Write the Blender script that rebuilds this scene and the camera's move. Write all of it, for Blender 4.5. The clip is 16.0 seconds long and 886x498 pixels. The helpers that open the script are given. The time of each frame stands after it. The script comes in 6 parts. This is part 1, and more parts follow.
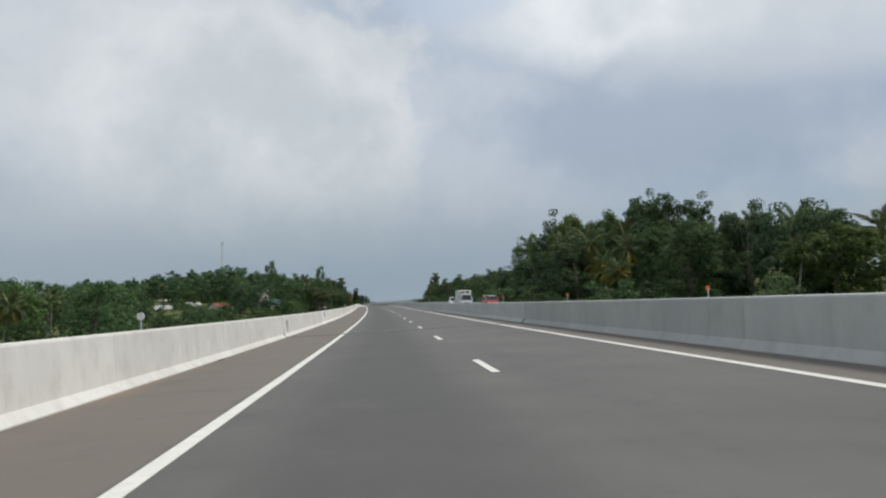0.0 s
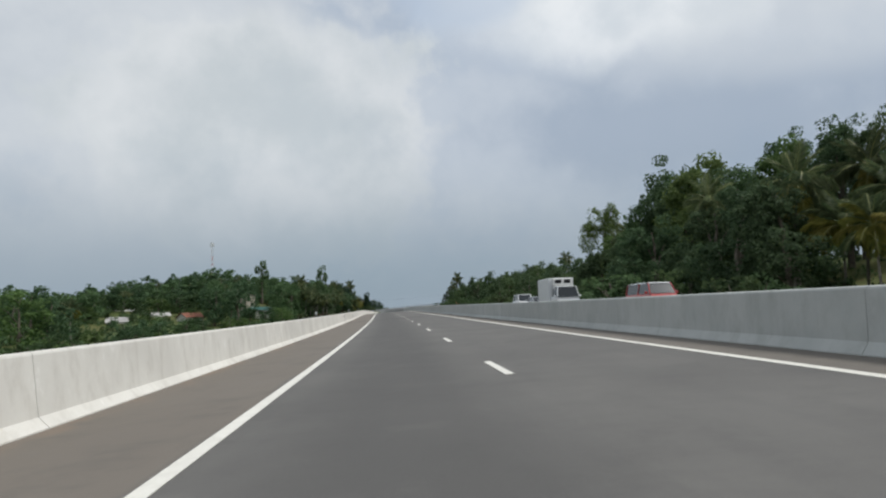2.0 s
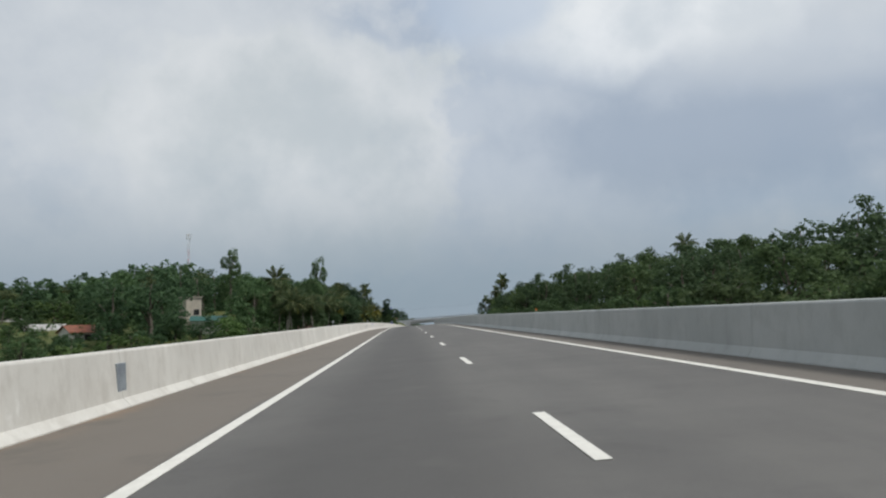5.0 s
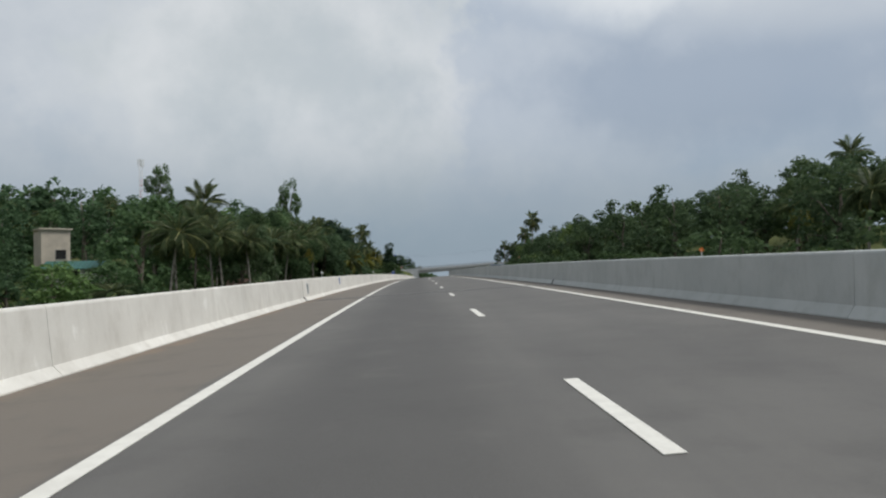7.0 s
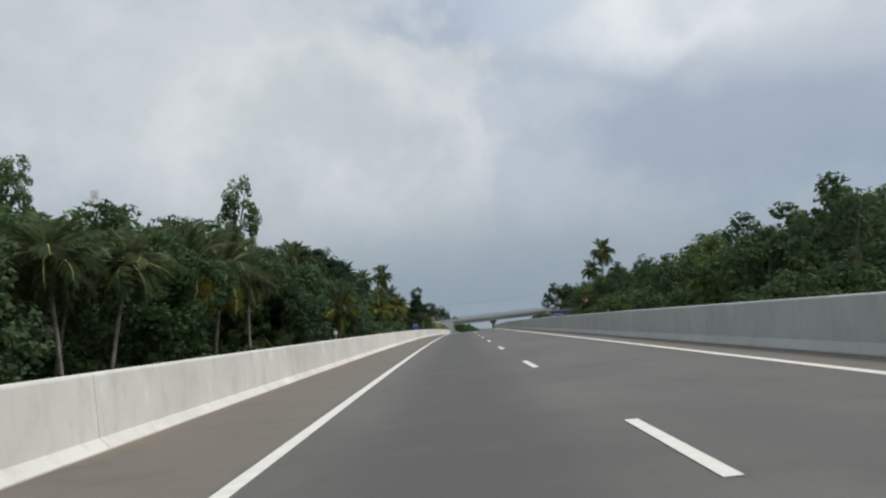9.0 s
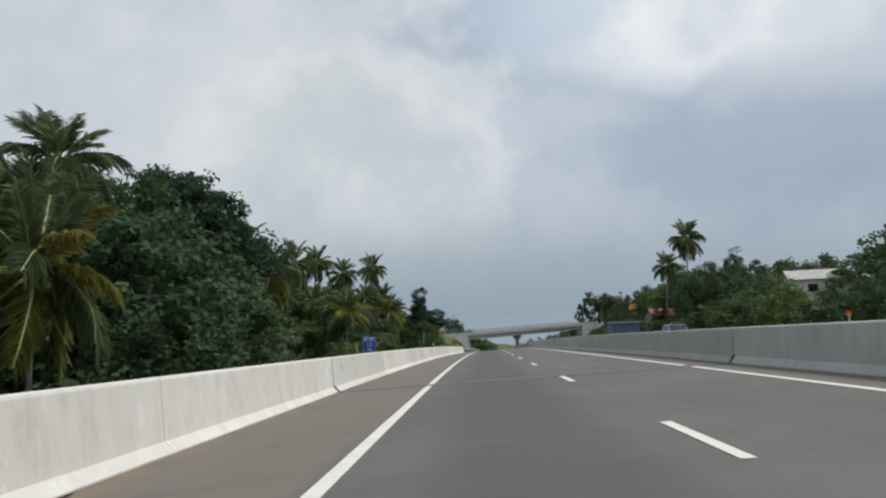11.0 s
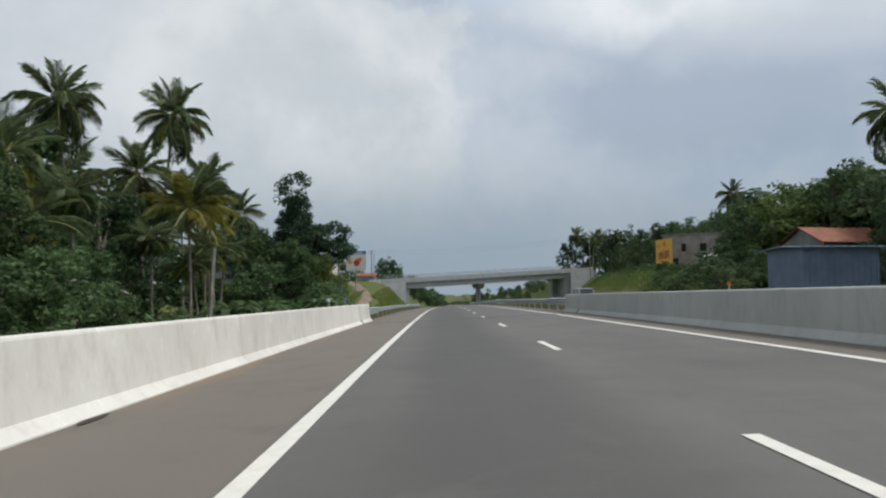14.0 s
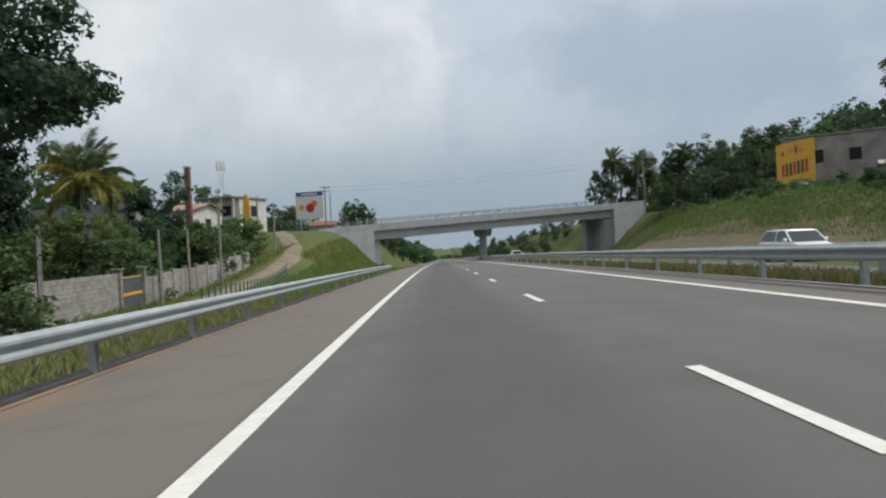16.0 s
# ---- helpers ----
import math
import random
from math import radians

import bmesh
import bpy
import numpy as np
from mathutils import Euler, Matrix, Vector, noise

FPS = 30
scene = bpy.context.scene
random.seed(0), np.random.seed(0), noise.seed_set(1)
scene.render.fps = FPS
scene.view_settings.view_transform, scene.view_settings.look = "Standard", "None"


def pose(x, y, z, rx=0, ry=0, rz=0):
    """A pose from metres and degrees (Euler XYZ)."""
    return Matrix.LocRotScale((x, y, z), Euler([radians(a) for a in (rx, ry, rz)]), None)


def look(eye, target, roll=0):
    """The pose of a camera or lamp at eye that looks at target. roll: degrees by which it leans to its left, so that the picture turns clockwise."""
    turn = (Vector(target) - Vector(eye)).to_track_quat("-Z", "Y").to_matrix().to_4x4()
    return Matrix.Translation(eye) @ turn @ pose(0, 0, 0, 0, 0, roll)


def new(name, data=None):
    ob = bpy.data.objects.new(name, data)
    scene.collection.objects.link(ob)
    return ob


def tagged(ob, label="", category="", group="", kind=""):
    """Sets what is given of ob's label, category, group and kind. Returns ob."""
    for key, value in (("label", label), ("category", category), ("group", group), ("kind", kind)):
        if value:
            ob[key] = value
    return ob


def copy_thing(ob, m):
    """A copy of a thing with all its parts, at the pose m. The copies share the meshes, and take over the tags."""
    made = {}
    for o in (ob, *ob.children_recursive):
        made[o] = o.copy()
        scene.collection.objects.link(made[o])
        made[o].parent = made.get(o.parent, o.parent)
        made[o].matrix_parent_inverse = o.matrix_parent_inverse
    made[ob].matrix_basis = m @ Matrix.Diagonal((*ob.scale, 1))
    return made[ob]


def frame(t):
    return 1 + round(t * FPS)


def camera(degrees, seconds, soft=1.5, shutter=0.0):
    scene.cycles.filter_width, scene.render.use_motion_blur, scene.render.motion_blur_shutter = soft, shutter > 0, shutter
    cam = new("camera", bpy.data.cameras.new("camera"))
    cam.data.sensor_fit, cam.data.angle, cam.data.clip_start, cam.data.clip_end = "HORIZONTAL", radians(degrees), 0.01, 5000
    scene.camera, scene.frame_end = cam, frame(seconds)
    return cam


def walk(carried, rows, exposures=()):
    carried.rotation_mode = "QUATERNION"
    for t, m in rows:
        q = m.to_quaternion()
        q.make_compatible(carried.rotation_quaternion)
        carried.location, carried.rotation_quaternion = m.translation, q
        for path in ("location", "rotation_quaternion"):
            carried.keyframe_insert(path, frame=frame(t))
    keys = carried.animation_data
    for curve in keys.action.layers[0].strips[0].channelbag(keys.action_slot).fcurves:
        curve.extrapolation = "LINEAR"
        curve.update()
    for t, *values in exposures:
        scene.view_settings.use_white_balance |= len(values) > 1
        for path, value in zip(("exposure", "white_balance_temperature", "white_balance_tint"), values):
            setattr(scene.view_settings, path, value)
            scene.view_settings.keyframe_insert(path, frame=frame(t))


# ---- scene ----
# the road's line: metres along it, heading to the left and climb in degrees
HS = (-60, 0, 15, 45, 75, 105, 150, 197, 227, 257, 300, 344, 373, 402, 432, 462, 490, 540, 600, 1200)
HEADING = (0, .04, .18, .45, .78, 1.1, 1.55, 1.93, 1.64, 1.3, .85, .35, -.12, -.62, -.87, -1.08, -1.4, -1.8, -2.1, -2.4)
CLIMB = (.2, .2, .33, .5, .6, .7, .75, .8, .72, .42, .18, .06, -.15, -.32, -.52, -.67, -.85, -1.1, -1.25, -1.0)
SLEAN = 2.5          # the carriageway leans: its right side is higher
EYE = 1.257          # camera over the road
S0, S1 = -60, 1200
_s = np.arange(S0, S1 + 1, 1.0)
_h = np.radians(np.interp(_s, HS, HEADING))
_g = np.radians(np.interp(_s, HS, CLIMB))
_kern = np.ones(41) / 41
_h = np.convolve(np.pad(_h, 20, mode="edge"), _kern, mode="valid")
_g = np.convolve(np.pad(_g, 20, mode="edge"), _kern, mode="valid")
_x = np.cumsum(-np.sin(_h)) - np.cumsum(-np.sin(_h))[-S0]
_y = np.cumsum(np.cos(_h)) - np.cumsum(np.cos(_h))[-S0]
_z = np.cumsum(np.sin(_g)) - np.cumsum(np.sin(_g))[-S0]


def line_at(s):
    """Centre x, y, z, heading and climb (radians) of the road at s."""
    return [float(np.interp(s, _s, a)) for a in (_x, _y, _z, _h, _g)]


def road_frame(s):
    x, y, z, h, g = line_at(s)
    return Matrix.Translation((x, y, z)) @ Matrix.Rotation(h, 4, "Z") @ Matrix.Rotation(g, 4, "X") @ Matrix.Rotation(radians(-SLEAN), 4, "Y")


def on_road(s, u, v=0.0):
    return road_frame(s) @ Vector((u, 0, v))


def beside(s, u, z=0.0):
    """A point level across from the road's line, z over the road's height there."""
    x, y, zc, h, g = line_at(s)
    return Vector((x + u * math.cos(h), y + u * math.sin(h), zc + z))


def beside_frame(s, u, z=0.0, turn=0.0):
    return Matrix.Translation(beside(s, u, z)) @ Matrix.Rotation(line_at(s)[3] + radians(turn), 4, "Z")


cam = camera(64.2, 16.0, soft=2.25)
# seconds, metres along, aside, yaw, pitch, roll against the road
ROWS = [
    (0.0, 0.0, 0.2, -4.65, 4.44, 3.37),
    (0.5, 15.24, 0.12, -4.71, 5.07, 2.9),
    (1.0, 30.27, 0.11, -3.88, 5.94, 3.76),
    (1.5, 45.39, 0.14, -3.63, 5.13, 3.78),
    (2.0, 60.37, 0.18, -4.01, 4.58, 4.56),
    (2.5, 75.53, 0.22, -4.72, 5.2, 4.4),
    (3.0, 90.58, 0.39, -4.39, 4.78, 4.64),
    (3.5, 105.84, 0.38, -4.63, 5.79, 5.09),
    (4.0, 120.92, 0.31, -3.0, 5.83, 4.09),
    (4.2, 126.7, 0.41, -2.84, 6.05, 4.68),
    (6.5, 197.05, 0.47, -2.55, 2.18, 3.12),
    (7.0, 212.11, 0.55, -2.56, 1.23, 3.91),
    (7.5, 226.97, 0.53, -2.46, 1.0, 3.44),
    (8.0, 241.9, 0.55, -1.46, 2.0, 6.1),
    (8.5, 256.57, 0.44, 0.07, 4.71, 6.44),
    (11.0, 329.68, -0.29, 2.66, 7.48, 4.34),
    (11.3, 338.28, -0.33, -0.43, 5.23, 4.54),
    (11.5, 344.52, -0.43, -0.7, 5.05, 2.7),
    (12.0, 358.55, -0.42, -1.01, 3.49, 2.85),
    (12.5, 373.14, -0.51, -1.25, 4.28, 2.58),
    (13.0, 387.92, -0.54, -1.2, 3.14, 3.09),
    (13.5, 402.3, -0.52, -1.13, 3.35, 3.06),
    (14.0, 417.46, -0.4, -0.47, 3.76, 2.92),
    (14.5, 431.93, -0.41, -0.15, 2.48, 3.24),
    (15.0, 446.92, -0.34, -0.75, 1.25, 2.72),
    (15.2, 452.31, -0.33, -0.77, 1.67, 3.48),
    (15.5, 462.06, -0.29, -1.13, 0.96, 4.08),
    (16.0, 476.71, -0.25, -0.92, 0.32, 5.0),
]
walk(cam, [(t, road_frame(s) @ pose(u, 0, EYE, 90 + pitch, roll, yaw)) for t, s, u, yaw, pitch, roll in ROWS],
     exposures=[(0.0, 0.06), (4.0, 0.04), (7.0, -0.02), (11.5, 0.08), (14.5, 0.12), (15.2, 0.16), (16.0, 0.20)])

# ---- light ----
SUN_EL, SUN_AZ = 58.0, 96.0     # degrees up; from straight ahead towards the right
world = bpy.data.worlds.new("sky")
scene.world = world
world.use_nodes = True
wt = world.node_tree
wt.nodes.clear()


def wmath(op, a, b=None, c=None):
    n = wt.nodes.new("ShaderNodeMath")
    n.operation = op
    for i, q in enumerate((a, b, c)):
        if q is None:
            continue
        if isinstance(q, (int, float)):
            n.inputs[i].default_value = q
        else:
            wt.links.new(q, n.inputs[i])
    return n.outputs[0]


def wmix(fac, a, b):
    n = wt.nodes.new("ShaderNodeMix")
    n.data_type = "RGBA"
    for sock, q in ((n.inputs[0], fac), (n.inputs[6], a), (n.inputs[7], b)):
        if isinstance(q, (int, float)):
            sock.default_value = q
        elif isinstance(q, tuple):
            sock.default_value = (*q, 1)
        else:
            wt.links.new(q, sock)
    return n.outputs[2]


def wramp(fac, lo, hi):
    n = wt.nodes.new("ShaderNodeMapRange")
    n.interpolation_type = "SMOOTHSTEP"
    wt.links.new(fac, n.inputs[0])
    n.inputs[1].default_value, n.inputs[2].default_value = lo, hi
    return n.outputs[0]


co = wt.nodes.new("ShaderNodeTexCoord").outputs["Generated"]
sep = wt.nodes.new("ShaderNodeSeparateXYZ")
wt.links.new(co, sep.inputs[0])
dx_, dy_, dz_ = sep.outputs
up = wmath("MAXIMUM", dz_, 0.0)
lift = wmath("ADD", up, 0.22)
px_, py_ = wmath("DIVIDE", dx_, lift), wmath("DIVIDE", dy_, lift)
comb = wt.nodes.new("ShaderNodeCombineXYZ")
wt.links.new(px_, comb.inputs[0])
wt.links.new(py_, comb.inputs[1])
flat_co = comb.outputs[0]


def wnoise(vec, scale, detail=5.0, rough=0.55, shift=(0, 0, 0)):
    m = wt.nodes.new("ShaderNodeMapping")
    m.inputs[1].default_value = shift
    wt.links.new(vec, m.inputs[0])
    n = wt.nodes.new("ShaderNodeTexNoise")
    n.inputs["Scale"].default_value, n.inputs["Detail"].default_value, n.inputs["Roughness"].default_value = scale, detail, rough
    wt.links.new(m.outputs[0], n.inputs["Vector"])
    return n.outputs[0]


sky = wt.nodes.new("ShaderNodeTexSky")
sky.sky_type, sky.sun_disc = "NISHITA", False
sky.sun_elevation, sky.sun_rotation = radians(SUN_EL), radians(SUN_AZ)
gain = wt.nodes.new("ShaderNodeMix")
gain.data_type, gain.blend_type = "RGBA", "MULTIPLY"
gain.inputs[0].default_value = 1.0
wt.links.new(sky.outputs[0], gain.inputs[6])
gain.inputs[7].default_value = (0.09, 0.09, 0.09, 1)
clear = gain.outputs[2]

big = wnoise(flat_co, 0.9, 3.0, 0.5, (3.1, 0.4, 0))
fine = wnoise(co, 5.5, 6.0, 0.56, (0.7, 2.0, 0.3))
puff = wnoise(co, 13.0, 5.0, 0.55, (1.9, 0.2, 4.0))
warp = wmath("ADD", wmath("MULTIPLY", wmath("SUBTRACT", fine, 0.5), 0.55), wmath("MULTIPLY", wmath("SUBTRACT", puff, 0.5), 0.28))


def cloud_bank(az, el, wide, tall, soft=0.6, rag=1.5):
    """Mask of a bank of cloud, by where it stands in the sky, with ragged edges."""
    az_ = wmath("ARCTAN2", dx_, dy_)
    el_ = wmath("ARCSINE", dz_)
    a = wmath("DIVIDE", wmath("SUBTRACT", az_, radians(az)), radians(wide))
    b = wmath("DIVIDE", wmath("SUBTRACT", el_, radians(el)), radians(tall))
    r = wmath("SQRT", wmath("ADD", wmath("MULTIPLY", a, a), wmath("MULTIPLY", b, b)))
    return wramp(wmath("ADD", r, wmath("MULTIPLY", warp, rag)), 1.0 + soft / 2, 1.0 - soft / 2)


cover = wramp(wmath("ADD", big, warp), 0.24, 0.52)
clear = wmix(0.6, clear, (0.43, 0.52, 0.64))
grey = wmix(wramp(fine, 0.30, 0.70), (0.49, 0.54, 0.60), (0.61, 0.65, 0.69))
col = wmix(cover, clear, grey)
# blue-grey shade between the banks, pale cumulus to the left, bright heads above
col = wmix(wmath("MULTIPLY", cloud_bank(19, 15, 26, 9, 0.5), 0.55), col, (0.43, 0.50, 0.60))
col = wmix(wmath("MULTIPLY", cloud_bank(-11, 14.5, 15.6, 9.8, 0.26, 2.8), 0.85), col, wmix(wramp(fine, 0.32, 0.66), (0.53, 0.58, 0.61), (0.68, 0.71, 0.735)))
col = wmix(wmath("MULTIPLY", cloud_bank(23, 13.6, 17, 4.0, 1.1, 2.8), 0.75), col, (0.32, 0.39, 0.49))
col = wmix(wmath("MULTIPLY", cloud_bank(20.5, 25.4, 15, 5.2, 0.8, 3.4), 0.70), col, wmix(wramp(puff, 0.3, 0.7), (0.70, 0.745, 0.775), (0.88, 0.905, 0.92)))
col = wmix(wmath("MULTIPLY", cloud_bank(34, 19.5, 12, 3.0, 1.0, 2.6), 0.4), col, (0.62, 0.66, 0.70))
col = wmix(wmath("MULTIPLY", cloud_bank(6, 25.5, 6.0, 3.0, 0.7, 1.6), 0.6), col, (0.45, 0.54, 0.67))
low = wramp(dz_, 0.26, 0.03)
col = wmix(wmath("MULTIPLY", low, 0.85), col, (0.255, 0.325, 0.39))
ground_side = wramp(dz_, 0.0, -0.05)
col = wmix(ground_side, col, (0.12, 0.13, 0.13))
back = wt.nodes.new("ShaderNodeBackground")
wt.links.new(col, back.inputs[0])
back.inputs[1].default_value = 1.0
wo = wt.nodes.new("ShaderNodeOutputWorld")
wt.links.new(back.outputs[0], wo.inputs[0])

sun_data = bpy.data.lights.new("sun", "SUN")
sun_data.energy, sun_data.angle, sun_data.color = 2.4, radians(14), (1.0, 0.985, 0.96)
sun = new("sun", sun_data)
_d = Vector((math.sin(radians(SUN_AZ)) * math.cos(radians(SUN_EL)), math.cos(radians(SUN_AZ)) * math.cos(radians(SUN_EL)), math.sin(radians(SUN_EL))))
sun.matrix_world = look(_d * 300, (0, 0, 0))

# ---- materials ----


class Mat:
    """A procedural material: noise-mixed base colours, roughness and bump, in metres."""

    def __init__(self, name, rough=0.8, metal=0.0, spec=0.4):
        self.m = bpy.data.materials.new(name)
        self.m.use_nodes = True
        self.t = self.m.node_tree
        self.p = self.t.nodes["Principled BSDF"]
        self.p.inputs["Roughness"].default_value = rough
        self.p.inputs["Metallic"].default_value = metal
        self.p.inputs["Specular IOR Level"].default_value = spec
        self.co = None

    def n(self, kind):
        return self.t.nodes.new(kind)

    def link(self, a, b):
        self.t.links.new(a, b)

    def where(self, kind="object", scale=(1, 1, 1)):
        m = self.n("ShaderNodeMapping")
        m.inputs[3].default_value = scale
        if kind == "world":
            self.link(self.n("ShaderNodeNewGeometry").outputs["Position"], m.inputs[0])
        else:
            self.link(self.n("ShaderNodeTexCoord").outputs["Object"], m.inputs[0])
        return m.outputs[0]

    def noise(self, vec, scale, detail=4.0, rough=0.55):
        n = self.n("ShaderNodeTexNoise")
        n.inputs["Scale"].default_value, n.inputs["Detail"].default_value, n.inputs["Roughness"].default_value = scale, detail, rough
        self.link(vec, n.inputs["Vector"])
        return n.outputs[0]

    def ramp(self, fac, lo, hi, a=0.0, b=1.0):
        n = self.n("ShaderNodeMapRange")
        n.interpolation_type = "SMOOTHSTEP"
        self.link(fac, n.inputs[0])
        for i, q in enumerate((lo, hi, a, b)):
            n.inputs[i + 1].default_value = q
        return n.outputs[0]

    def mix(self, fac, a, b, blend="MIX"):
        n = self.n("ShaderNodeMix")
        n.data_type, n.blend_type = "RGBA", blend
        for sock, q in ((n.inputs[0], fac), (n.inputs[6], a), (n.inputs[7], b)):
            if isinstance(q, (int, float)):
                sock.default_value = q
            elif isinstance(q, tuple):
                sock.default_value = (*q, 1)
            else:
                self.link(q, sock)
        return n.outputs[2]

    def math(self, op, a, b):
        n = self.n("ShaderNodeMath")
        n.operation = op
        for i, q in enumerate((a, b)):
            if isinstance(q, (int, float)):
                n.inputs[i].default_value = q
            else:
                self.link(q, n.inputs[i])
        return n.outputs[0]

    def colour(self, c):
        if isinstance(c, tuple):
            self.p.inputs["Base Color"].default_value = (*c, 1)
        else:
            self.link(c, self.p.inputs["Base Color"])
        return self

    def bump(self, h, dist=0.01, strength=0.5):
        b = self.n("ShaderNodeBump")
        b.inputs["Distance"].default_value, b.inputs["Strength"].default_value = dist, strength
        self.link(h, b.inputs["Height"])
        self.link(b.outputs[0], self.p.inputs["Normal"])
        return self


def plain(name, base, dark, scale=2.0, rough=0.7, metal=0.0, spec=0.4, bump=0.0, fine=30.0, vary=0.0):
    """Two tones by coarse stains and fine grain; vary: tone by object."""
    m = Mat(name, rough, metal, spec)
    c = m.where()
    f = m.math("ADD", m.math("MULTIPLY", m.noise(c, scale), 0.65), m.math("MULTIPLY", m.noise(c, fine), 0.35))
    col = m.mix(m.ramp(f, 0.36, 0.64), dark, base)
    if vary:
        r = m.n("ShaderNodeObjectInfo").outputs["Random"]
        hs = m.n("ShaderNodeHueSaturation")
        m.link(m.ramp(r, 0.0, 1.0, 1 - vary, 1 + vary), hs.inputs["Value"])
        m.link(col, hs.inputs["Color"])
        col = hs.outputs[0]
    m.colour(col)
    if bump:
        m.bump(m.noise(c, fine), bump)
    return m.m


def asphalt_material():
    m = Mat("asphalt", 0.82, 0.0, 0.35)
    geo = m.where("object")
    uv = m.n("ShaderNodeAttribute")
    uv.attribute_name = "across"
    u = uv.outputs["Fac"]
    long = m.where("object", (1, 0.05, 1))
    mott = m.noise(geo, 0.25, 5, 0.6)
    streak = m.noise(long, 1.2, 5, 0.6)
    grain = m.noise(geo, 90, 3, 0.7)
    base = m.mix(m.ramp(mott, 0.3, 0.7), (0.108, 0.1025, 0.094), (0.138, 0.131, 0.119))
    base = m.mix(m.math("MULTIPLY", m.ramp(streak, 0.35, 0.7), 0.35), base, (0.086, 0.083, 0.079))
    # worn darker lanes, dusty brown shoulders
    lane = m.ramp(m.math("ABSOLUTE", m.math("SUBTRACT", u, 0.2), 0), 1.75, 0.5)
    base = m.mix(m.math("MULTIPLY", lane, 0.75), base, (0.074, 0.0705, 0.066))
    wob = m.math("ADD", u, m.math("MULTIPLY", m.math("SUBTRACT", mott, 0.5), 0.5))
    dust = m.ramp(wob, -1.9, -2.1)
    base = m.mix(m.math("MULTIPLY", dust, 0.75), base, (0.176, 0.147, 0.116))
    dust2 = m.ramp(wob, 5.75, 6.0)
    base = m.mix(m.math("MULTIPLY", dust2, 0.7), base, (0.172, 0.148, 0.120))
    base = m.mix(m.math("MULTIPLY", m.ramp(grain, 0.4, 0.75), 0.3), base, (0.18, 0.177, 0.172))
    patch = m.noise(geo, 0.9, 6, 0.65)
    base = m.mix(m.math("MULTIPLY", m.ramp(patch, 0.5, 0.72), 0.30), base, (0.070, 0.067, 0.063))
    base = m.mix(m.math("MULTIPLY", m.ramp(patch, 0.46, 0.28), 0.22), base, (0.165, 0.155, 0.140))
    foot = m.math("ADD", u, m.math("MULTIPLY", m.math("SUBTRACT", patch, 0.5), 1.6))
    silt = m.math("MULTIPLY", m.ramp(foot, -4.15, -4.60), m.ramp(m.noise(m.where("object", (1, 0.25, 1)), 0.5, 5, 0.6), 0.44, 0.66))
    base = m.mix(m.math("MULTIPLY", silt, 0.75), base, (0.235, 0.165, 0.110))
    m.colour(base)
    m.bump(grain, 0.004, 0.5)
    return m.m


def concrete_material(name, a, b, stain, streaks=0.5, chalk=None):
    """Cast concrete: cloudy tone, runs of dirt, chalky blotches, pores."""
    m = Mat(name, 0.85, 0.0, 0.3)
    c = m.where("object")
    vert = m.where("object", (2.2, 2.2, 0.22))
    s1 = m.noise(c, 0.5, 5, 0.6)
    s2 = m.noise(vert, 1.6, 6, 0.65)
    s3 = m.noise(m.where("object", (1.0, 1.0, 0.55)), 2.3, 7, 0.68)
    g = m.noise(c, 45, 3, 0.6)
    col = m.mix(m.ramp(s1, 0.3, 0.7), a, b)
    col = m.mix(m.math("MULTIPLY", m.ramp(s3, 0.46, 0.70), 0.45), col, stain)
    if chalk:
        col = m.mix(m.math("MULTIPLY", m.ramp(m.math("SUBTRACT", s3, m.math("MULTIPLY", s1, 0.35)), 0.22, 0.12), 0.85), col, chalk)
    col = m.mix(m.math("MULTIPLY", m.ramp(s2, 0.52, 0.75), streaks), col, stain)
    col = m.mix(m.math("MULTIPLY", m.ramp(g, 0.45, 0.8), 0.25), col, stain)
    r = m.n("ShaderNodeObjectInfo").outputs["Random"]
    hs = m.n("ShaderNodeHueSaturation")
    m.link(m.ramp(r, 0, 1, 0.92, 1.06), hs.inputs["Value"])
    m.link(col, hs.inputs["Color"])
    m.colour(hs.outputs[0])
    m.bump(m.math("ADD", g, m.math("MULTIPLY", s1, 0.6)), 0.006, 0.5)
    return m.m


def leaf_material(name, dark, light, rough=0.72, trans=0.42):
    """Leaves: tone by leaf and by tree; light shines through them."""
    m = Mat(name, rough, 0.0, 0.12)
    geo = m.n("ShaderNodeNewGeometry")
    isl = geo.outputs["Random Per Island"]
    r = m.n("ShaderNodeObjectInfo").outputs["Random"]
    pos = m.n("ShaderNodeTexCoord").outputs["Object"]
    patch = m.noise(pos, 0.5, 2)
    f = m.math("ADD", m.math("MULTIPLY", isl, 0.6), m.math("MULTIPLY", patch, 0.5))
    col = m.mix(m.ramp(f, 0.1, 0.95), dark, light)
    hs = m.n("ShaderNodeHueSaturation")
    m.link(m.ramp(r, 0, 1, 0.485, 0.515), hs.inputs["Hue"])
    m.link(m.ramp(m.math("FRACT", m.math("MULTIPLY", r, 7.3), 0), 0, 1, 0.72, 1.25), hs.inputs["Value"])
    m.link(col, hs.inputs["Color"])
    m.colour(hs.outputs[0])
    tr = m.n("ShaderNodeBsdfTranslucent")
    m.link(hs.outputs[0], tr.inputs["Color"])
    mx = m.n("ShaderNodeMixShader")
    mx.inputs[0].default_value = trans
    out = m.t.nodes["Material Output"]
    m.link(m.p.outputs[0], mx.inputs[1])
    m.link(tr.outputs[0], mx.inputs[2])
    m.link(mx.outputs[0], out.inputs[0])
    return m.m


